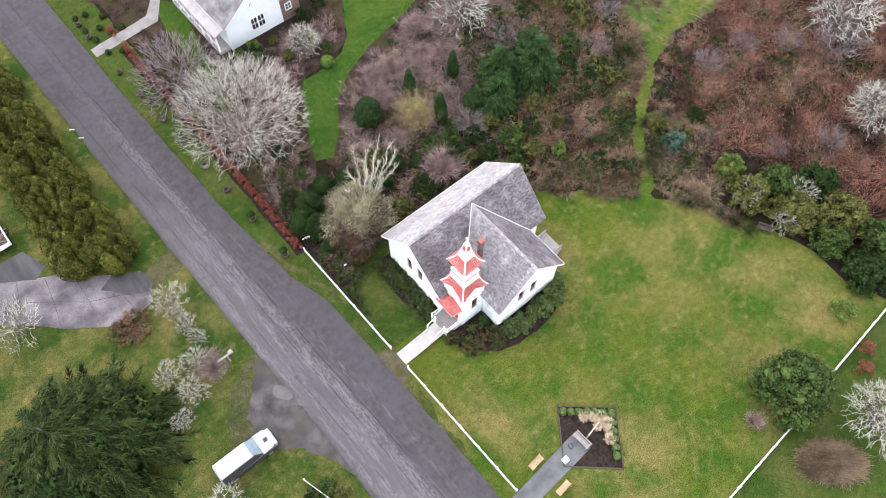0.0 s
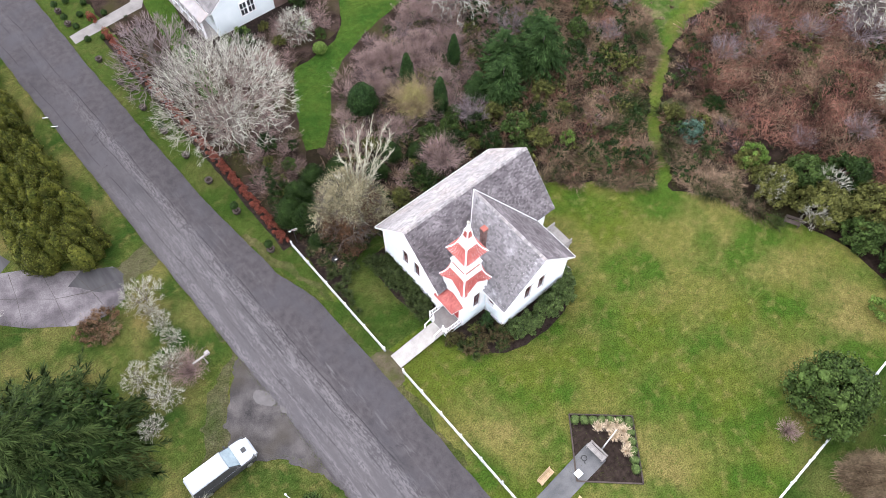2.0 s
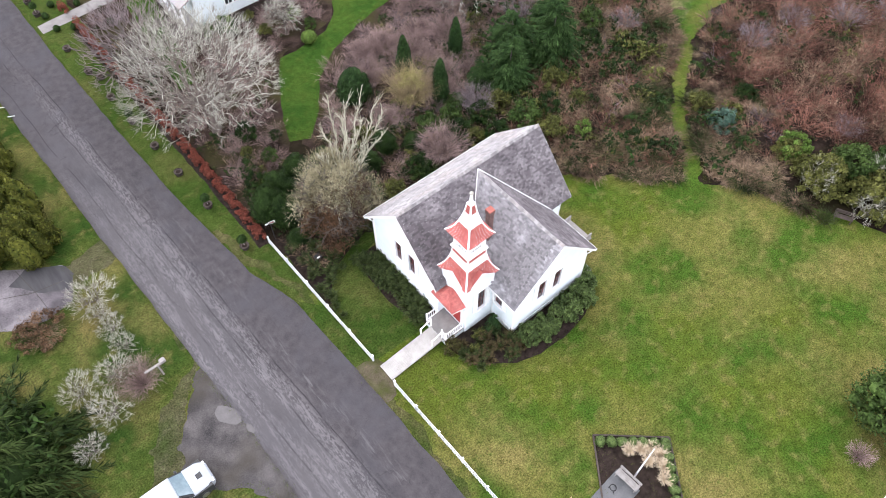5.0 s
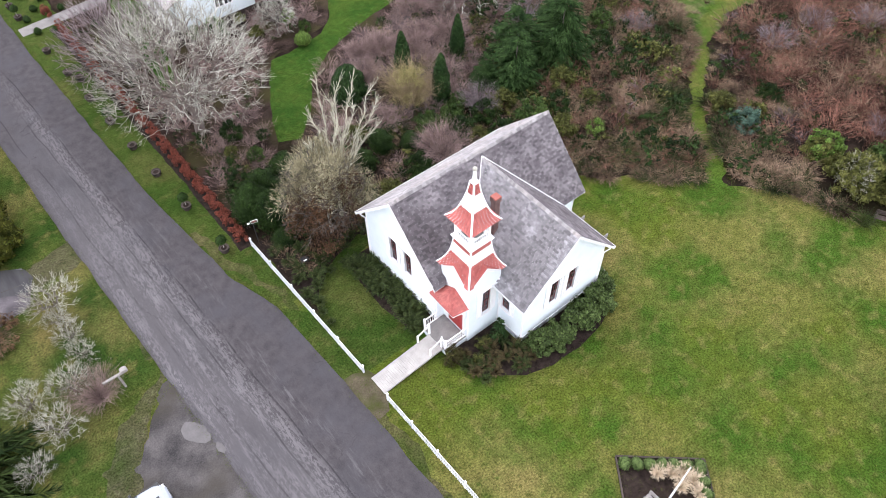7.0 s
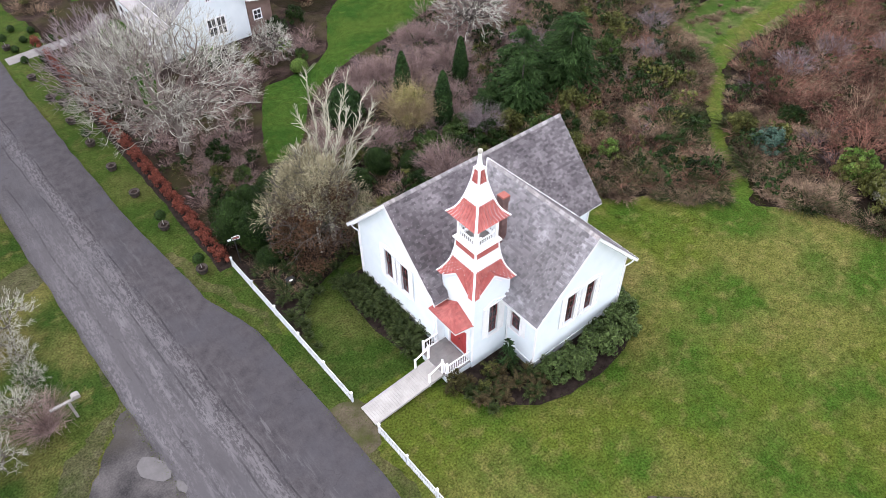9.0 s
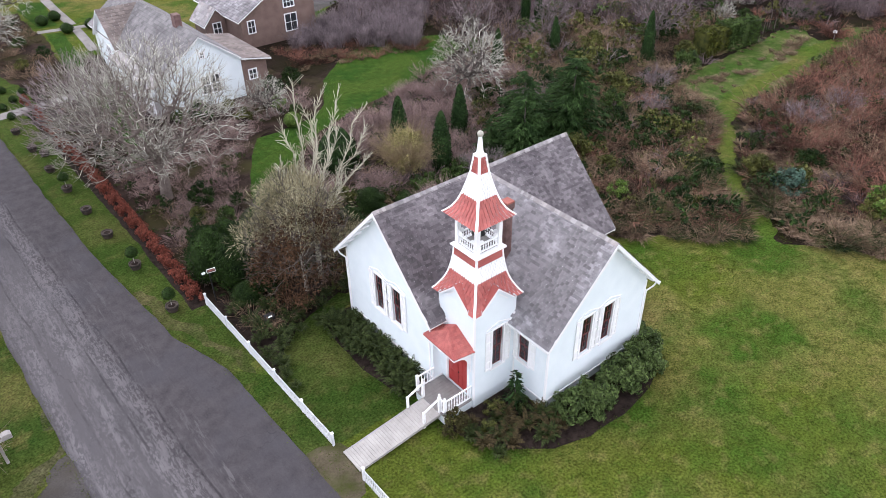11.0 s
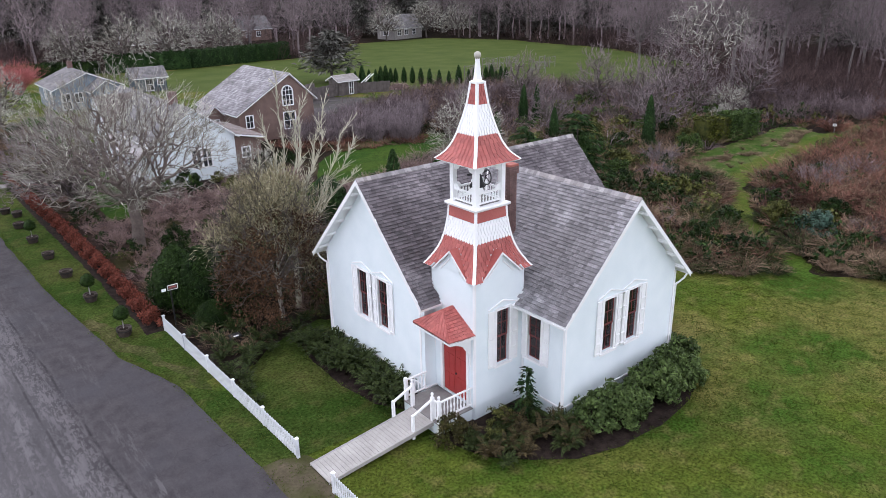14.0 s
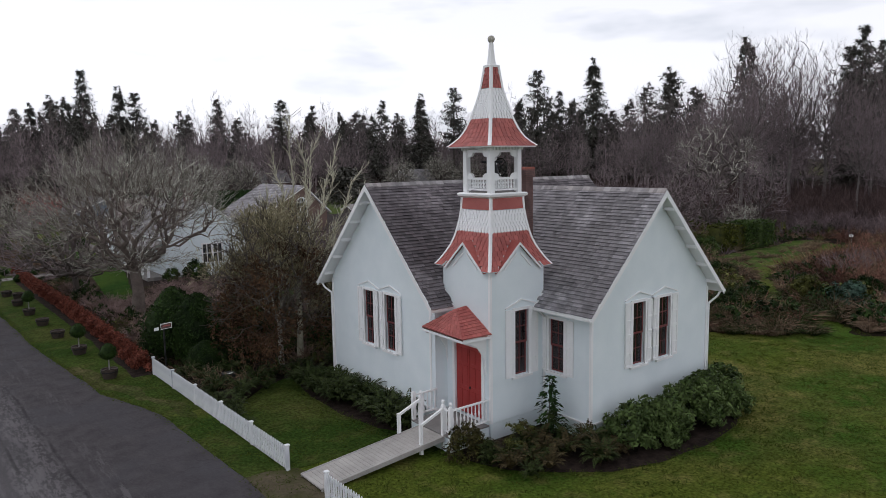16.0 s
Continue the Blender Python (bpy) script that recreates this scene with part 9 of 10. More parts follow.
# ---- houses ----
def house(name, at, turn, lx, ly, eave, ridge, wall, roof, label, trim=M_TRIM, over=0.35, windows=(), chimney=False, door=None):
    """A gabled house: ridge along its x; windows are (side, u, z, w, h)."""
    t = thing(name, (0, 0, 0), label, "house")
    g = Geo()
    hx, hy = lx / 2, ly / 2
    g.extr([(-hx, -hy, 0), (-hx, hy, 0), (-hx, hy, eave), (-hx, 0, ridge - 0.12), (-hx, -hy, eave)], (lx, 0, 0))
    part("wall", g, wall, t, local=True)
    k = (ridge - eave) / hy
    ex, ey = hx + over, hy + over
    rf = Geo()
    for s in (-1, 1):
        rf.extr([(-ex, s * ey, eave - over * k), (-ex, 0, ridge), (-ex, 0, ridge - 0.14), (-ex, s * ey, eave - over * k - 0.14)], (2 * ex, 0, 0))
    r = part("roof", rf, trim, t, local=True)
    sh = Geo()
    for s in (-1, 1):
        n = int(math.hypot(ey, ridge - eave) / 0.32)
        for i in range(n):
            f0, f1 = i / n, (i + 1) / n
            x = -ex
            while x < ex:
                w = min(rng.uniform(0.3, 0.6), ex - x)
                y0, y1 = s * ey * (1 - f0), s * ey * (1 - f1)
                z0, z1 = ridge - k * abs(y0), ridge - k * abs(y1)
                sh.extr([(x, y0, z0 + 0.05), (x + w - 0.01, y0, z0 + 0.05), (x + w - 0.01, y1, z1 + 0.02), (x, y1, z1 + 0.02)], (0, 0, -0.045))
                x += w
    part("shingles", sh, roof, r, local=True)
    for side, u, z, w, h in windows:
        fr, pn = Geo(), Geo()

        def bx(g, a, b, d0, d1, z0, z1):
            if side in "ns":
                y = hy if side == "n" else -hy
                o = 1 if side == "n" else -1
                g.box(a, b, *sorted((y + o * d0, y + o * d1)), z0, z1)
            else:
                x = hx if side == "e" else -hx
                o = 1 if side == "e" else -1
                g.box(*sorted((x + o * d0, x + o * d1)), a, b, z0, z1)
        for a, b in ((u - w / 2 - 0.1, u - w / 2), (u + w / 2, u + w / 2 + 0.1), (u - 0.03, u + 0.03)):
            bx(fr, a, b, 0, 0.07, z, z + h)
        for a, b in ((z - 0.1, z), (z + h, z + h + 0.1), (z + h / 2 - 0.03, z + h / 2 + 0.03)):
            bx(fr, u - w / 2 - 0.1, u + w / 2 + 0.1, 0, 0.075, a, b)
        bx(pn, u - w / 2, u + w / 2, 0.005, 0.02, z, z + h)
        wnd = part("window", fr, trim, t, "white-framed window", local=True)
        part("pane", pn, M_DARKGLASS, wnd, local=True)
    if chimney:
        part("chimney", Geo().box(-0.4 + chimney, 0.4 + chimney, -0.3, 0.3, ridge - 0.6, ridge + 0.9), M_BRICK, t, "brick chimney", local=True)
    if door:
        part("door", Geo().box(door[0] - 0.5, door[0] + 0.5, -hy - 0.05, -hy, 0, 2.1), M_DARKBLUE, t, local=True)
    t.matrix_basis = Matrix.Translation(at) @ Matrix.Rotation(turn, 4, "Z")
    return t


M_DARKGLASS = material("dark_window", (0.02, 0.022, 0.026), (0.04, 0.045, 0.05), 2, 8, 0.08, 0, spec=0.6)
# white cottage: gable towards the church
house("cottage", (21.85, 68.3, 0), math.pi / 2, 19.4, 6.9, 3.65, 6.2, M_WHITE, M_LIGHTROOF, "white clapboard cottage with a grey shingle roof", windows=[("w", 0.05, 1.15, 0.7, 1.5), ("w", -0.85, 1.15, 0.7, 1.5), ("w", -0.1, 4.3, 0.32, 0.42), ("n", -6.4, 1.1, 0.9, 1.4), ("n", -3.2, 1.1, 0.9, 1.4), ("n", 0.4, 1.1, 0.9, 1.4)], chimney=-5.6)
house("cottage_wing", (19.9, 72.6, 0), 0.0, 3.6, 6.0, 3.4, 6.1, M_WHITE, M_BROWNROOF, "white gabled cross-wing of the cottage", windows=[("w", 0.0, 1.2, 0.9, 1.4)])


def slope(name, lo, hi, y0, y1, mat, parent):
    """A roof slope from the eave lo (x, z) to the ridge hi, covered with uneven shingles."""
    (x0, z0), (x1, z1) = lo, hi
    slab = part(name, Geo().extr([(x0, y0, z0), (x1, y0, z1), (x1, y0, z1 - 0.14), (x0, y0, z0 - 0.14)], (0, y1 - y0, 0)), M_TRIM, parent)
    g, n = Geo(), max(2, int(math.hypot(x1 - x0, z1 - z0) / 0.3))
    for i in range(n):
        xa, xb, za, zb = x0 + (x1 - x0) * i / n, x0 + (x1 - x0) * (i + 1) / n, z0 + (z1 - z0) * i / n, z0 + (z1 - z0) * (i + 1) / n
        y = y0
        while y < y1 - 0.02:
            w = min(rng.uniform(0.25, 0.55), y1 - y)
            g.extr([(xa, y, za + 0.06), (xa, y + w - 0.01, za + 0.06), (xb, y + w - 0.01, zb + 0.02), (xb, y, zb + 0.02)], (0, 0, -0.05))
            y += w
    return part("shingles", g, mat, slab)


def plain_window(parent, x, y, z, w, h):
    """A white-framed window with glazing bars in a wall that faces south."""
    f = Geo()
    for a, b in ((x - w / 2 - 0.1, x - w / 2), (x + w / 2, x + w / 2 + 0.1), (x - 0.025, x + 0.025)):
        f.box(a, b, y - 0.07, y, z - 0.1, z + h + 0.1)
    for a, b in ((z - 0.1, z), (z + h / 2 - 0.025, z + h / 2 + 0.025), (z + h, z + h + 0.1)):
        f.box(x - w / 2, x + w / 2, y - 0.062, y - 0.001, a, b)
    win = part("window", f, M_TRIM, parent, "white-framed window")
    part("pane", Geo().box(x - w / 2, x + w / 2, y - 0.025, y - 0.01, z, z + h), M_DARKGLASS, win)


ax = thing("cottage_annex", (26.5, 62.5, 0), "low brown shingled lean-to beside the cottage", "house")
part("wall", Geo().extr([(25.32, 58.55, 0), (27.65, 58.55, 0), (27.65, 58.55, 2.9), (25.32, 58.55, 3.3)], (0, 8.0, 0)), M_BROWNWALL, ax)
slope("roof", (28.0, 3.08), (25.2, 3.62), 58.1, 66.9, M_BROWNROOF, ax)
plain_window(ax, 26.2, 58.54, 1.45, 0.65, 0.8)
vz = thing("veranda", (17.8, 66.0, 0), "white porch with square posts along the cottage", "porch")
part("porch_roof", Geo().extr([(18.3, 58.8, 3.12), (17.0, 58.8, 2.55), (17.0, 58.8, 2.45), (18.3, 58.8, 3.02)], (0, 10.6, 0)), M_SHINGLE_PALE, vz)
part("porch_floor", Geo().box(17.0, 18.38, 58.8, 69.4, 0, 0.3), M_GREYWOOD, vz)
for i in range(7):
    part("post", Geo().bevel_box(17.05, 17.22, 58.9 + i * 1.72, 59.07 + i * 1.72, 0.3, 2.5, 0.02), M_TRIM, vz)
for i in range(6):
    part("rail", Geo().box(17.1, 17.16, 59.07 + i * 1.72, 60.62 + i * 1.72, 1.05, 1.12), M_TRIM, vz)
bh = thing("barn_house", (35.4, 75.5, 0), "brown cedar-shingled barn house with an arched gable window", "house")
part("wall", Geo().extr([(30.7, 70.0, 0), (39.4, 70.0, 0), (39.4, 70.0, 4.05), (36.7, 70.0, 6.6), (30.7, 70.0, 3.0)], (0, 11.0, 0)), M_BROWNWALL, bh, "brown cedar-shingled wall")
slope("roof", (30.3, 2.98), (36.7, 6.82), 69.7, 81.2, M_SHINGLE_MID, bh)
slope("roof", (39.8, 3.86), (36.7, 6.82), 69.7, 81.2, M_LIGHTROOF, bh)
arcp = [(36.35 + 0.62 * math.cos(math.pi * i / 10), 4.9 + 0.62 * math.sin(math.pi * i / 10)) for i in range(11)]
aw = part("arched_window", Geo().extr([(x, 69.98, z) for x, z in [(36.97, 3.45)] + arcp + [(35.73, 3.45)]], (0, -0.03, 0)), M_DARKGLASS, bh, "tall arched white-framed window")
g = Geo()
pts = [(36.97, 3.45)] + arcp + [(35.73, 3.45), (36.97, 3.45)]
for (x0, z0), (x1, z1) in zip(pts, pts[1:]):
    g.tube((x0, 69.93, z0), (x1, 69.93, z1), 0.075, 0.075, 6)
for x in (36.15, 36.55):
    g.tube((x, 69.93, 3.45), (x, 69.93, 5.45), 0.035, 0.035, 5)
for z in (4.0, 4.55, 5.05):
    g.tube((35.75, 69.93, z), (36.95, 69.93, z), 0.035, 0.035, 5)
part("glazing_bars", g, M_TRIM, aw)
plain_window(bh, 36.4, 69.99, 1.0, 1.3, 1.7)
plain_window(bh, 31.8, 69.99, 1.6, 0.7, 1.2)
house("barn_porch", (29.7, 75.6, 0), math.pi / 2, 3.2, 2.4, 2.4, 3.7, M_BROWNWALL, M_SHINGLE_PALE, "small gabled brown porch of the barn house", windows=[("w", 0.0, 1.0, 0.8, 1.1)])
house("grey_house", (25.2, 112.4, 0), math.pi / 2, 10.4, 8.6, 3.0, 4.85, M_GREYWALL, M_LIGHTROOF, "grey-blue clapboard house with white trim", windows=[("w", 3.0, 0.2, 1.0, 2.0), ("w", 1.4, 1.0, 0.9, 1.2), ("n", -3, 1.0, 1.0, 1.3), ("n", 1, 1.0, 1.0, 1.3)], chimney=3.6)
house("grey_house_wing", (26.6, 105.4, 0), math.pi / 2, 3.8, 3.6, 2.8, 4.05, M_GREYWALL, M_LIGHTROOF, "grey-blue gabled wing with white trim", windows=[("w", 0, 1.0, 1.0, 1.1)])
house("shed", (36.9, 119.9, 0), -0.05, 4.9, 3.8, 2.4, 3.7, M_DARKBLUE, M_LIGHTROOF, "small dark blue garden shed with white trim", windows=[("s", -0.2, 0.2, 1.1, 1.8), ("s", 1.5, 1.0, 0.8, 0.8)])
house("barn", (56.0, 183.5, 0), 0.05, 9.0, 5.0, 3.2, 5.4, M_MAROON, M_OLDBOARD, "dark maroon barn behind the clipped hedge")
house("far_house", (96.5, 211.0, 0), 0.1, 10.0, 7.0, 3.6, 7.0, M_BROWNWALL, M_LIGHTROOF, "distant brown shingled house among the trees", windows=[("s", -3, 1.2, 1.4, 1.4), ("s", 0.5, 1.2, 1.4, 1.4)])
house("far_house", (130.0, 180.0, 0), 0.2, 12.0, 7.0, 3.4, 6.8, M_GREYWOOD, M_LIGHTROOF, "distant grey house among the trees", windows=[("s", -4, 1.2, 1.4, 1.4), ("s", -1, 1.2, 1.4, 1.4), ("s", 2.4, 1.2, 1.4, 1.4), ("w", 0, 1.2, 2.0, 2.0)])
yf = thing("yard_fence", (54, 91.5, 0), "dark weathered board fence behind the yard", "fence")
for (xa, ya), (xb, yb), hh in (((44.6, 88.0), (51.0, 90.6), 2.5), ((51.0, 90.6), (55.4, 92.2), 1.8), ((59.0, 92.6), (64.0, 90.6), 1.6)):
    n = max(2, int(math.hypot(xb - xa, yb - ya) / 0.5))
    for i in range(n):
        a, b = Vector((xa + (xb - xa) * i / n, ya + (yb - ya) * i / n, 0)), Vector((xa + (xb - xa) * (i + 0.96) / n, ya + (yb - ya) * (i + 0.96) / n, 0))
        part("board", Geo().extr([a, b, b + Vector((0, 0.05, 0)), a + Vector((0, 0.05, 0))], (0, 0, hh + rng.uniform(-0.06, 0.06))), M_OLDBOARD, yf)
house("outbuilding", (57.2, 93.2, 0), 0.1, 3.4, 2.4, 2.3, 2.9, M_OLDBOARD, M_GREYWOOD, "small weathered garden shed in the yard", windows=[("s", 0.6, 0.2, 0.7, 1.7)])


GUARDED = stem_bush_mesh("brushwood", 331, 40, 2.0, 0.6, 0.03, M_TWIG, 0.3, 3, 0.1)


def tree_guard(x, y, i):
    """A young tree inside a square guard of posts and rails."""
    t = place("tree_guard", (x, y, 0), "young fruit tree in a grey wooden guard on the pasture", "tree", [("brushwood", GUARDED)], i, (1, 1, 1), "young fruit trees")
    for a, b in ((-1, -1), (1, -1), (1, 1), (-1, 1)):
        part("post", Geo().box(a * 1.1 - 0.05, a * 1.1 + 0.05, b * 1.1 - 0.05, b * 1.1 + 0.05, 0, 2.0), M_PALECONC, t, local=True)
        for z in (0.9, 1.9):
            p, q = ((-1.1, b * 1.1), (1.1, b * 1.1)) if a == b else ((a * 1.1, -1.1), (a * 1.1, 1.1))
            part("rail", Geo().tube((*p, z), (*q, z), 0.03, 0.03, 5), M_PALECONC, t, local=True)


for i, (x, y) in enumerate(((83.7, 93.8), (89.3, 94.1), (94.3, 101.1), (98.1, 100.2), (96.0, 90.1), (104.0, 95.5))):
    tree_guard(x, y, i)
# hedges and trees beyond the houses
def hedge_run(line, w, h, leaves, leaf, mat, label, seed):
    """A clipped hedge: an uneven core wrapped in leaves, along a line on the plan."""
    r = np.random.default_rng(seed)
    t = thing("hedge", (*line[0], 0), label, "hedge")
    vs, fs, k = [], [], 0
    total = sum(math.dist(a, b) for a, b in zip(line, line[1:]))
    for a, b in zip(line, line[1:]):
        a, b = np.array([*a, 0.0]), np.array([*b, 0.0])
        ln = np.linalg.norm(b - a)
        d = (b - a) / ln
        s = np.array([-d[1], d[0], 0])
        n = int(leaves * ln / total)
        u, q = r.uniform(0, ln, n), r.uniform(0, 2 * h + w, n)
        off = np.where(q < h, -w / 2, np.where(q < h + w, q - h - w / 2, w / 2))
        z = np.where(q < h, q, np.where(q < h + w, h, q - h - w))
        bump = 0.12 * np.sin(u * 1.7) + 0.1 * np.sin(u * 4.1 + 1)
        z = z * (1 + 0.25 * bump)
        nr = np.where((q < h)[:, None], -s, np.where((q < h + w)[:, None], np.array([0, 0, 1.0]), s))
        pos = a + d * u[:, None] + s * (off * (1 + bump))[:, None] + np.array([0, 0, 1.0]) * z[:, None] + r.normal(0, 0.08, (n, 3))
        v, f = shell_quads(r, pos, nr, leaf, leaf * 0.55, 0.6)
        vs.append(v)
        fs.append(f + k)
        k += len(v)
        c = [a - s * w * 0.46, b - s * w * 0.46, b + s * w * 0.46, a + s * w * 0.46]
        vs.append(np.array(c + [p + np.array([0, 0, h * 0.94]) for p in c]))
        fs.append(np.array([(0, 1, 5, 4), (1, 2, 6, 5), (2, 3, 7, 6), (3, 0, 4, 7), (4, 5, 6, 7)]) + k)
        k += 8
    o = new("foliage", np_mesh("foliage", np.concatenate(vs) - np.array([*line[0], 0]), np.concatenate(fs), mat))
    o.parent = t
    return t


hedge_run([(38.6, 150.5), (54, 147.2), (78, 151.5)], 2.2, 3.4, 15000, 0.36, L_CYPRESS, "long tall clipped dark green hedge across the pasture", 21)
hedge_run([(18, 160), (30, 155), (37.6, 151.5)], 2.0, 2.2, 3500, 0.5, L_DARK, "lower clipped dark hedge behind the grey house", 22)
hedge_run([(64.6, 37.9), (67.8, 37.6)], 1.8, 2.4, 2200, 0.26, L_CEDAR, "clipped golden-green hedge beside the meadow", 23)
hedge_run([(67.9, 37.6), (72.4, 36.9)], 1.8, 2.6, 2800, 0.26, L_RHODO, "clipped dark green hedge beside the meadow", 24)
ROWC = [(63.0, 101.0), (67.5, 99.8), (70.7, 98.6), (73.2, 92.6), (77.1, 87.4), (80.4, 85.6), (79.3, 80.0)]
for i in range(24):
    k, f = divmod(i * 6 / 24, 1)
    (xa, ya), (xb, yb) = ROWC[int(k)], ROWC[int(k) + 1]
    sz = random.Random(i).uniform(0.45, 0.68)
    place("cypress", (xa + (xb - xa) * f, ya + (yb - ya) * f, 0), "small dark conifer of a row along the pasture", "tree", [("trunk", trunk_mesh(1.5, 0.08)), ("foliage", CYP[i % 2])], i, (sz * 1.1, sz * 1.1, sz), "conifer row by the pasture")
place("spreading_pine", (63.4, 107.0, 0), "spreading dark pine on the pasture's edge", "tree", [("trunk", trunk_mesh(7.5, 0.3)), ("foliage", conifer_mesh("foliage", 252, 8.5, 5.4, L_HAZY_FIR, 15, 14, 0.22, 1.0, 14, -0.05, 0.3, 0.0, 0.45))])
for x, y, turn, sc in ((66.6, 92.4, 0.5, 1.0), (70.4, 89.0, 1.2, 0.8), (68.6, 83.0, 2.0, 0.7)):
    place("brush_pile", (x, y, 0), "low heap of cut branches and rubble behind the yard", "brush pile", [("brushwood", stick_heap(225, 420, 2.6, 1.5, 0.7, 1.6, 0.07, M_PINKTWIG))], turn, (sc, sc, sc))
place("firewood_pile", (34.4, 118.6, 0), "brown pile of split firewood beside the blue shed", "firewood", [("logs", stick_heap(226, 260, 1.7, 0.9, 0.8, 0.7, 0.13, M_BENCHWOOD))], 0.3)
LAD = thing("ladder", (64.4, 97.6, 0), "white wooden ladder leaning across the scrap heap", "ladder")
for d in (0.0, 0.55):
    part("side_rail", Geo().tube((63.0 - d * 0.3, 97.2 + d, 0.3), (65.8 - d * 0.3, 97.8 + d, 1.9), 0.05, 0.05, 5), M_TRIM, LAD)
for k in range(9):
    f = (k + 0.5) / 9
    part("rung", Geo().tube((63.0 + 2.8 * f, 97.2 + 0.6 * f, 0.3 + 1.6 * f), (62.84 + 2.8 * f, 97.75 + 0.6 * f, 0.3 + 1.6 * f), 0.03, 0.03, 5), M_TRIM, LAD)
for k, (x, y, sc) in enumerate(((52.6, 92.0, 1.0), (53.6, 91.8, 0.8), (54.4, 92.3, 0.7), (57.0, 94.2, 0.8))):
    solo("flower_pot", Geo().lathe(0, 0, [(0.22 * sc, 0), (0.34 * sc, 0.55 * sc), (0.37 * sc, 0.6 * sc), (0.28 * sc, 0.62 * sc), (0.02, 0.55 * sc)], 12), M_CAP, "terracotta pot on the gravel yard", "pot", "pots in the yard", at=(x, y, 0.015), smooth=True)
TALLH = [(34.5, 66.5), (44.5, 58.6), (53.4, 68.5), (54, 74), (46, 74), (42.0, 70.6), (39, 69.6)]
scatter("tall_brush_hedge", [stem_bush_mesh("b", 253, 70, 2.3, 0.35, 0.05, M_MAUVETWIG, 0.25, 3, 0.7)], spots(TALLH, 220, 26, 0.55, 0.95), M_MAUVETWIG, "tall dense mauve-brown bare hedge plants beside the barn house", "brush", 26)

BEDH = [(31.5, 60.6), (35.0, 60.0), (40.0, 58.8), (44.6, 57.2), (47.0, 59.4), (45.0, 61.0), (37, 66.5), (33, 68)]
scatter("hedge_litter", BR, spots(BEDH, 120, 27, 0.3, 0.7), M_REDBRUSH, "russet withered growth at the foot of the bare hedge", "brush", 27)
scatter("hedge_litter", TUS, spots(BEDH, 60, 28, 0.4, 0.8), M_TAN, "tan withered stems at the foot of the bare hedge", "brush", 28)

# ---- far woods (uncountable) ----
FT = []
for i in range(5):
    t = span_tree(300 + i, n=220, rx=2.9, ry=2.9, z0=5.0, z1=17.5, fork=5.0, rad=0.2, tip=0.019, bal=0.22, twigs=5, twig=1.3, hollow=0.15, lift=0.5)
    v, f = tube_arrays(t[t[:, 8] >= 3], 3)
    v2, f2 = strip_arrays(t[t[:, 8] < 3], i)
    v, f = np.concatenate([v, v2]), np.concatenate([f, f2 + len(v)])
    FT.append(np_mesh("w", v, f, M_TWIG))
FC = [bough_mesh("c", 310 + i, 20.0, (4.2, 5.0, 3.6)[i], (300, 330, 150)[i], L_HAZY_FIR, 6, 5, 0.8, 0.2, (0.12, 0.08, 0.4)[i], (0.16, 0.25, -0.1)[i], 0.15, (0.8, 0.95, 0.55)[i], 0.9, 0.85, 0.35, 0.75) for i in range(3)]
ORX, ORY = 1.6, 0.3


def fan(n, seed, d0, d1, a0, a1, smin, smax):
    """Places strewn over a fan-shaped belt of the plan, by distance and bearing from the road's south end."""
    r = random.Random(seed)
    out = []
    for _ in range(n):
        d, a = r.uniform(d0, d1), radians(r.uniform(a0, a1))
        x, y = ORX + d * math.sin(a), ORY + d * math.cos(a)
        if not inside(x, y, FIELD) and not (112 < x < 142 and 150 < y < 184) and not (88 < x < 104 and 190 < y < 216) and not (48 < x < 63 and 165 < y < 188):
            out.append((x, y, r.uniform(smin, smax)))
    return out


scatter("bare_woods", FT, fan(105, 1, 156, 230, 2, 46, 0.7, 1.25) + fan(45, 2, 150, 215, 44, 60, 0.8, 1.3) + fan(42, 3, 112, 175, 58, 78, 0.8, 1.2) + fan(105, 12, 215, 290, 2, 60, 1.2, 1.6), M_TWIG, "leafless grey-brown winter woods", "woods", 31)
FCL = [bough_mesh("c", 314 + i, 20.0, (5.6, 6.2, 5.0)[i], (230, 250, 190)[i], L_HAZY_FIR, 4, 4, 1.05, 0.30, 0.06, (0.14, 0.24, 0.0)[i], 0.15, (0.8, 0.95, 0.6)[i], 1.0, 0.85, 0.3, 0.8) for i in range(3)]
scatter("conifer_woods", FCL, fan(135, 4, 215, 300, 2, 54, 0.9, 1.42) + fan(26, 5, 180, 270, 46, 78, 1.1, 1.7), L_HAZY_FIR, "dark conifers standing above the winter woods", "woods", 32)
WB = stem_bush_mesh("b", 320, 46, 4.0, 0.8, 0.055, M_WOODBRUSH, 0.4, 3, 2.2)
scatter("wood_undergrowth", [stem_bush_mesh("b", 321, 60, 4.0, 0.6, 0.07, M_WOODBRUSH, 0.3, 3, 2.2)], fan(170, 11, 290, 325, 0, 64, 4.0, 5.4), M_TWIG, "dense grey twigs of the deeper woods", "woods", 34)
scatter("wood_undergrowth", [WB], fan(190, 6, 158, 240, 2, 46, 0.8, 1.5) + fan(90, 9, 240, 300, 2, 60, 1.6, 2.4) + fan(140, 7, 150, 200, 44, 62, 0.8, 1.4) + fan(230, 8, 100, 155, 57, 80, 0.7, 1.3), M_WOODBRUSH, "dusky brown undergrowth at the foot of the woods", "woods", 33)
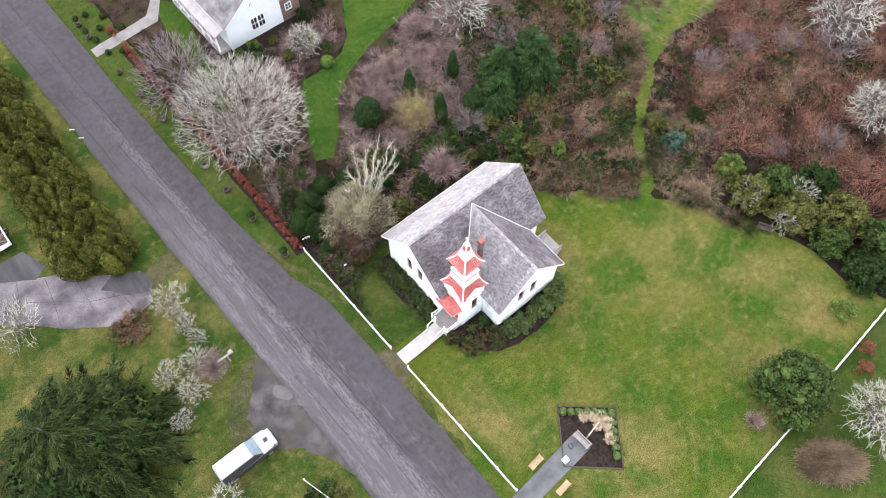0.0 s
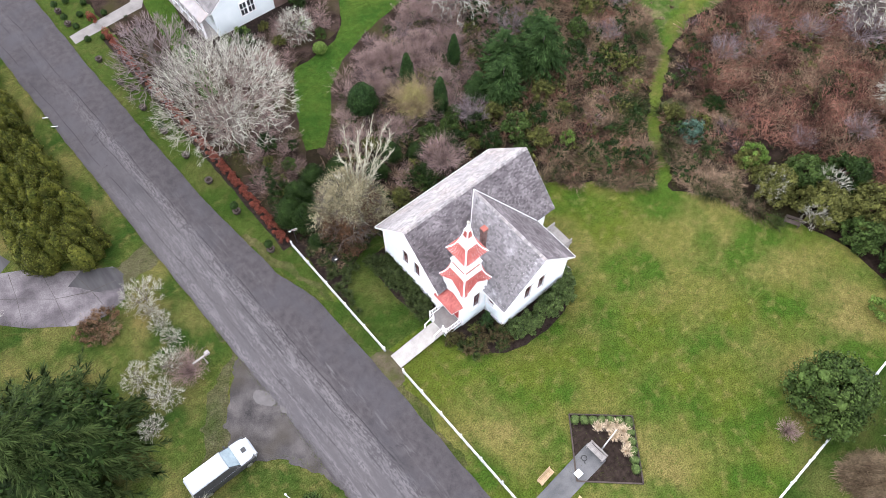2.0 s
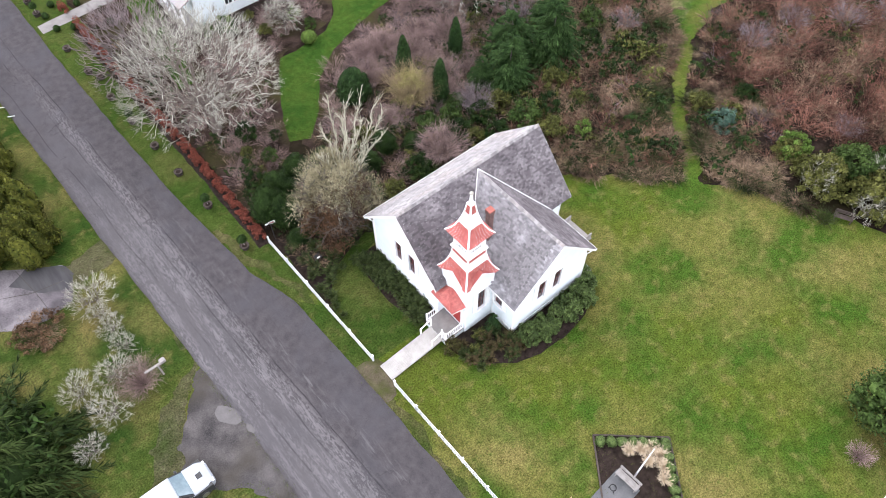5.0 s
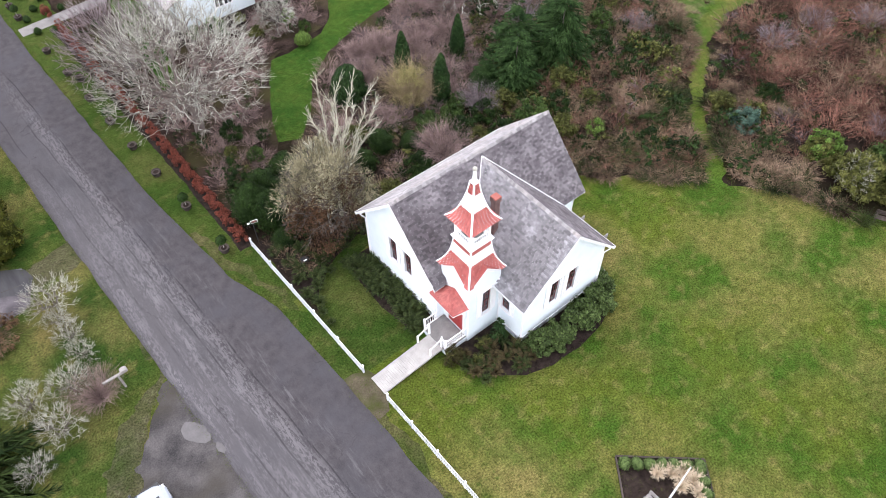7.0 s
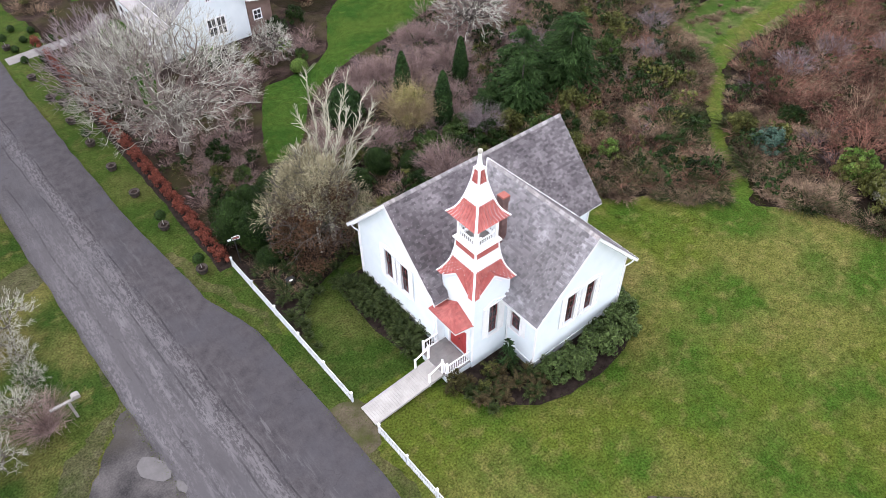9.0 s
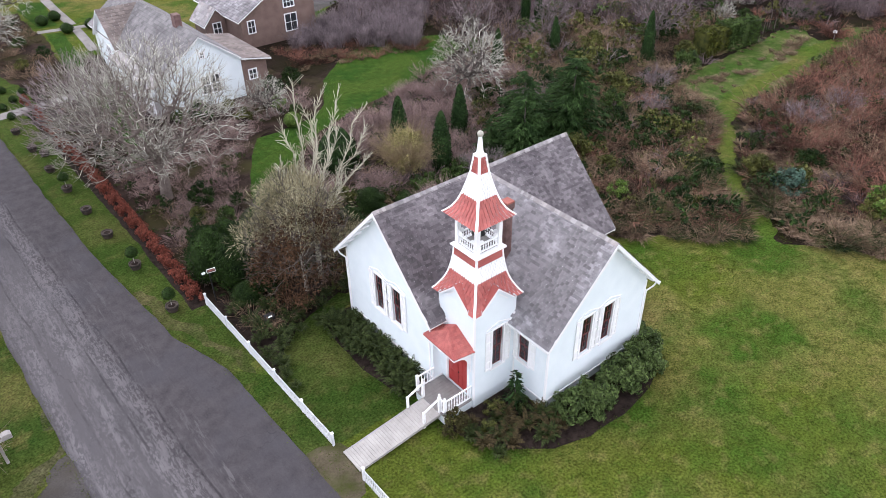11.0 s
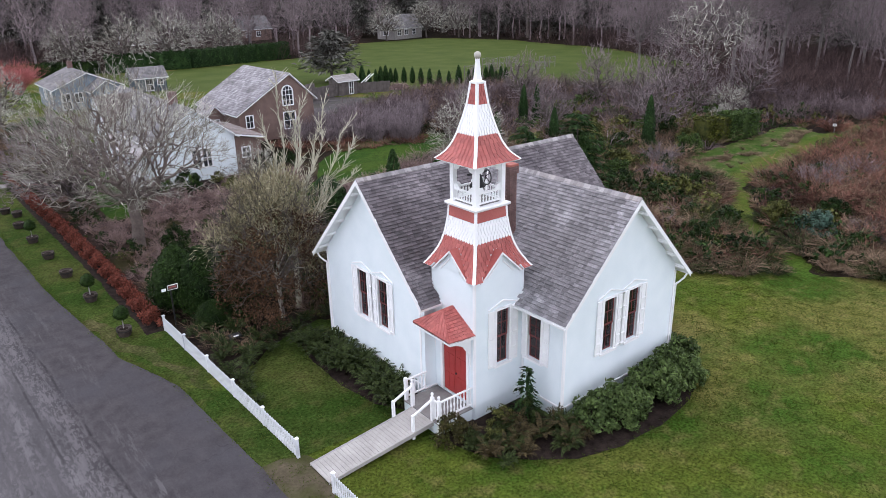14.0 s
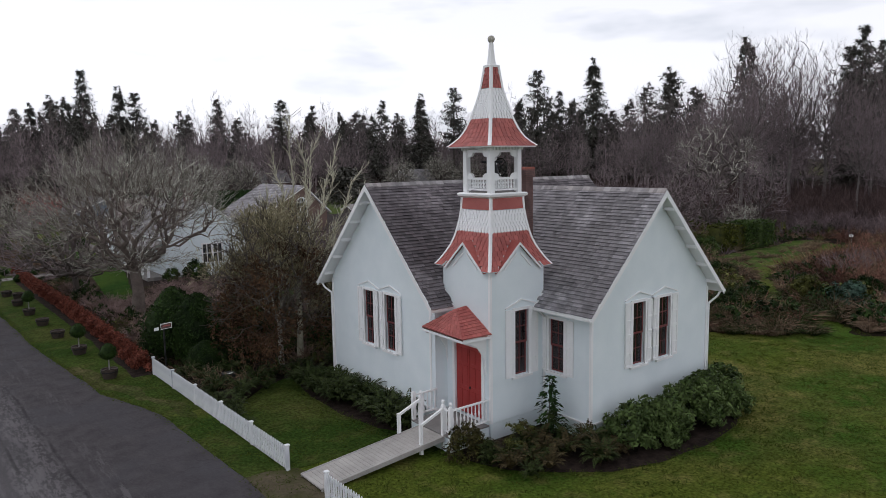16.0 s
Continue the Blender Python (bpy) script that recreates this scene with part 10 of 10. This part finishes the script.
place("lichen_tree", (89.0, 53.0, 0), "broad leafless tree with drooping lichen-whitened limbs", "tree", span_parts(47, M_BARK, M_TOPLIT_LICHEN, n=230, rx=6.5, ry=6.0, z0=5.0, z1=14.5, fork=4.2, rad=0.28, tip=0.026, bal=0.3, twigs=3, twig=1.3, hollow=0.35, lift=-0.5))
AL = place("alder", (90.3, 64.7, 0), "tall leafless alder with a pale straight trunk", "tree", span_parts(43, M_ALDER, M_TWIG, n=620, rx=4.2, ry=4.2, z0=6.0, z1=19.0, fork=7.0, rad=0.15, tip=0.0125, bal=0.4, twigs=6, twig=1.2, hollow=0.2, lift=0.4))
for x, y, s, a in [(92.6, 62.6, 0.9, 3.6), (95.0, 52.5, 1.35, 0.5), (100.5, 60.0, 1.0, 1.0), (108, 58, 1.35, 2.0), (114, 55, 1.45, 3.0), (119, 52, 1.4, 4.0), (124, 47, 1.35, 0.7), (112, 44, 0.9, 1.2), (118, 60, 1.5, 0.1)]:
    c = copy_thing(AL, Matrix.Translation((x, y, 0)) @ Matrix.Rotation(a, 4, "Z"))
    c.scale = (s, s, s)
for x, y, s in [(155, 151, 1.8), (166, 139, 1.95), (159, 146, 1.5), (150, 102, 1.5), (141, 56, 1.65), (146, 60, 1.5), (137, 51, 1.45), (48.6, 236, 1.95), (58, 233, 1.7), (62, 231, 1.6), (40, 238, 1.55), (34, 232, 1.4), (152, 187, 1.7), (142, 192, 1.6), (107, 224, 1.55), (120, 226, 1.5)]:
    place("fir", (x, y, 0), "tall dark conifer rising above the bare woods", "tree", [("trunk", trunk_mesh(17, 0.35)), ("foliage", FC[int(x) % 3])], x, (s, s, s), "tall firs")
# orchard pink tree by the grey house, small trees near
place("pink_tree", (20.0, 130.0, 0), "small pinkish-red twiggy tree beside the grey house", "tree", [("brushwood", stem_bush_mesh("brushwood", 330, 500, 5.0, 0.8, 0.05, material("pink_buds", (0.32, 0.09, 0.09), (0.50, 0.18, 0.17), 1, 6, 0.9, 0, island=0.3), 0.4, 4, 0.5))])
for x, y, s, a in [(10, 86, 0.9, 1.5), (13, 98, 1.1, 2.5), (-8, 110, 1.5, 3.5), (34, 155, 1.5, 4.5), (52, 152, 1.7, 5.5), (43, 150, 1.6, 0.2), (64, 156, 1.6, 1.2), (121, 174, 1.5, 2.2), (137, 176, 1.7, 3.2), (143, 168, 1.5, 4.2)]:
    c = copy_thing(LT, Matrix.Translation((x, y, 0)) @ Matrix.Rotation(a, 4, "Z"))
    c.scale = (s, s, s)

# ---- single shingles on the wing's near slope ----
base_me = None
for o, u, w, n, ww, t in SINGLE:
    if base_me is None:
        gg = Geo()
        shingle(gg, (0, 0, 0), Vector((1, 0, 0)), Vector((0, 1, 0)), Vector((0, 0, 1)), 1.0, 0.165, 0.026)
        base_me = gg.mesh("shingle")
        base_me.materials.append(M_SHINGLE1)
    s = new("shingle", base_me)
    s.parent = wing_roof
    s.matrix_basis = Matrix(((u.x, w.x, n.x, o.x), (u.y, w.y, n.y, o.y), (u.z, w.z, n.z, o.z), (0, 0, 0, 1))) @ Matrix.Diagonal((ww, 1, t / 0.026, 1))
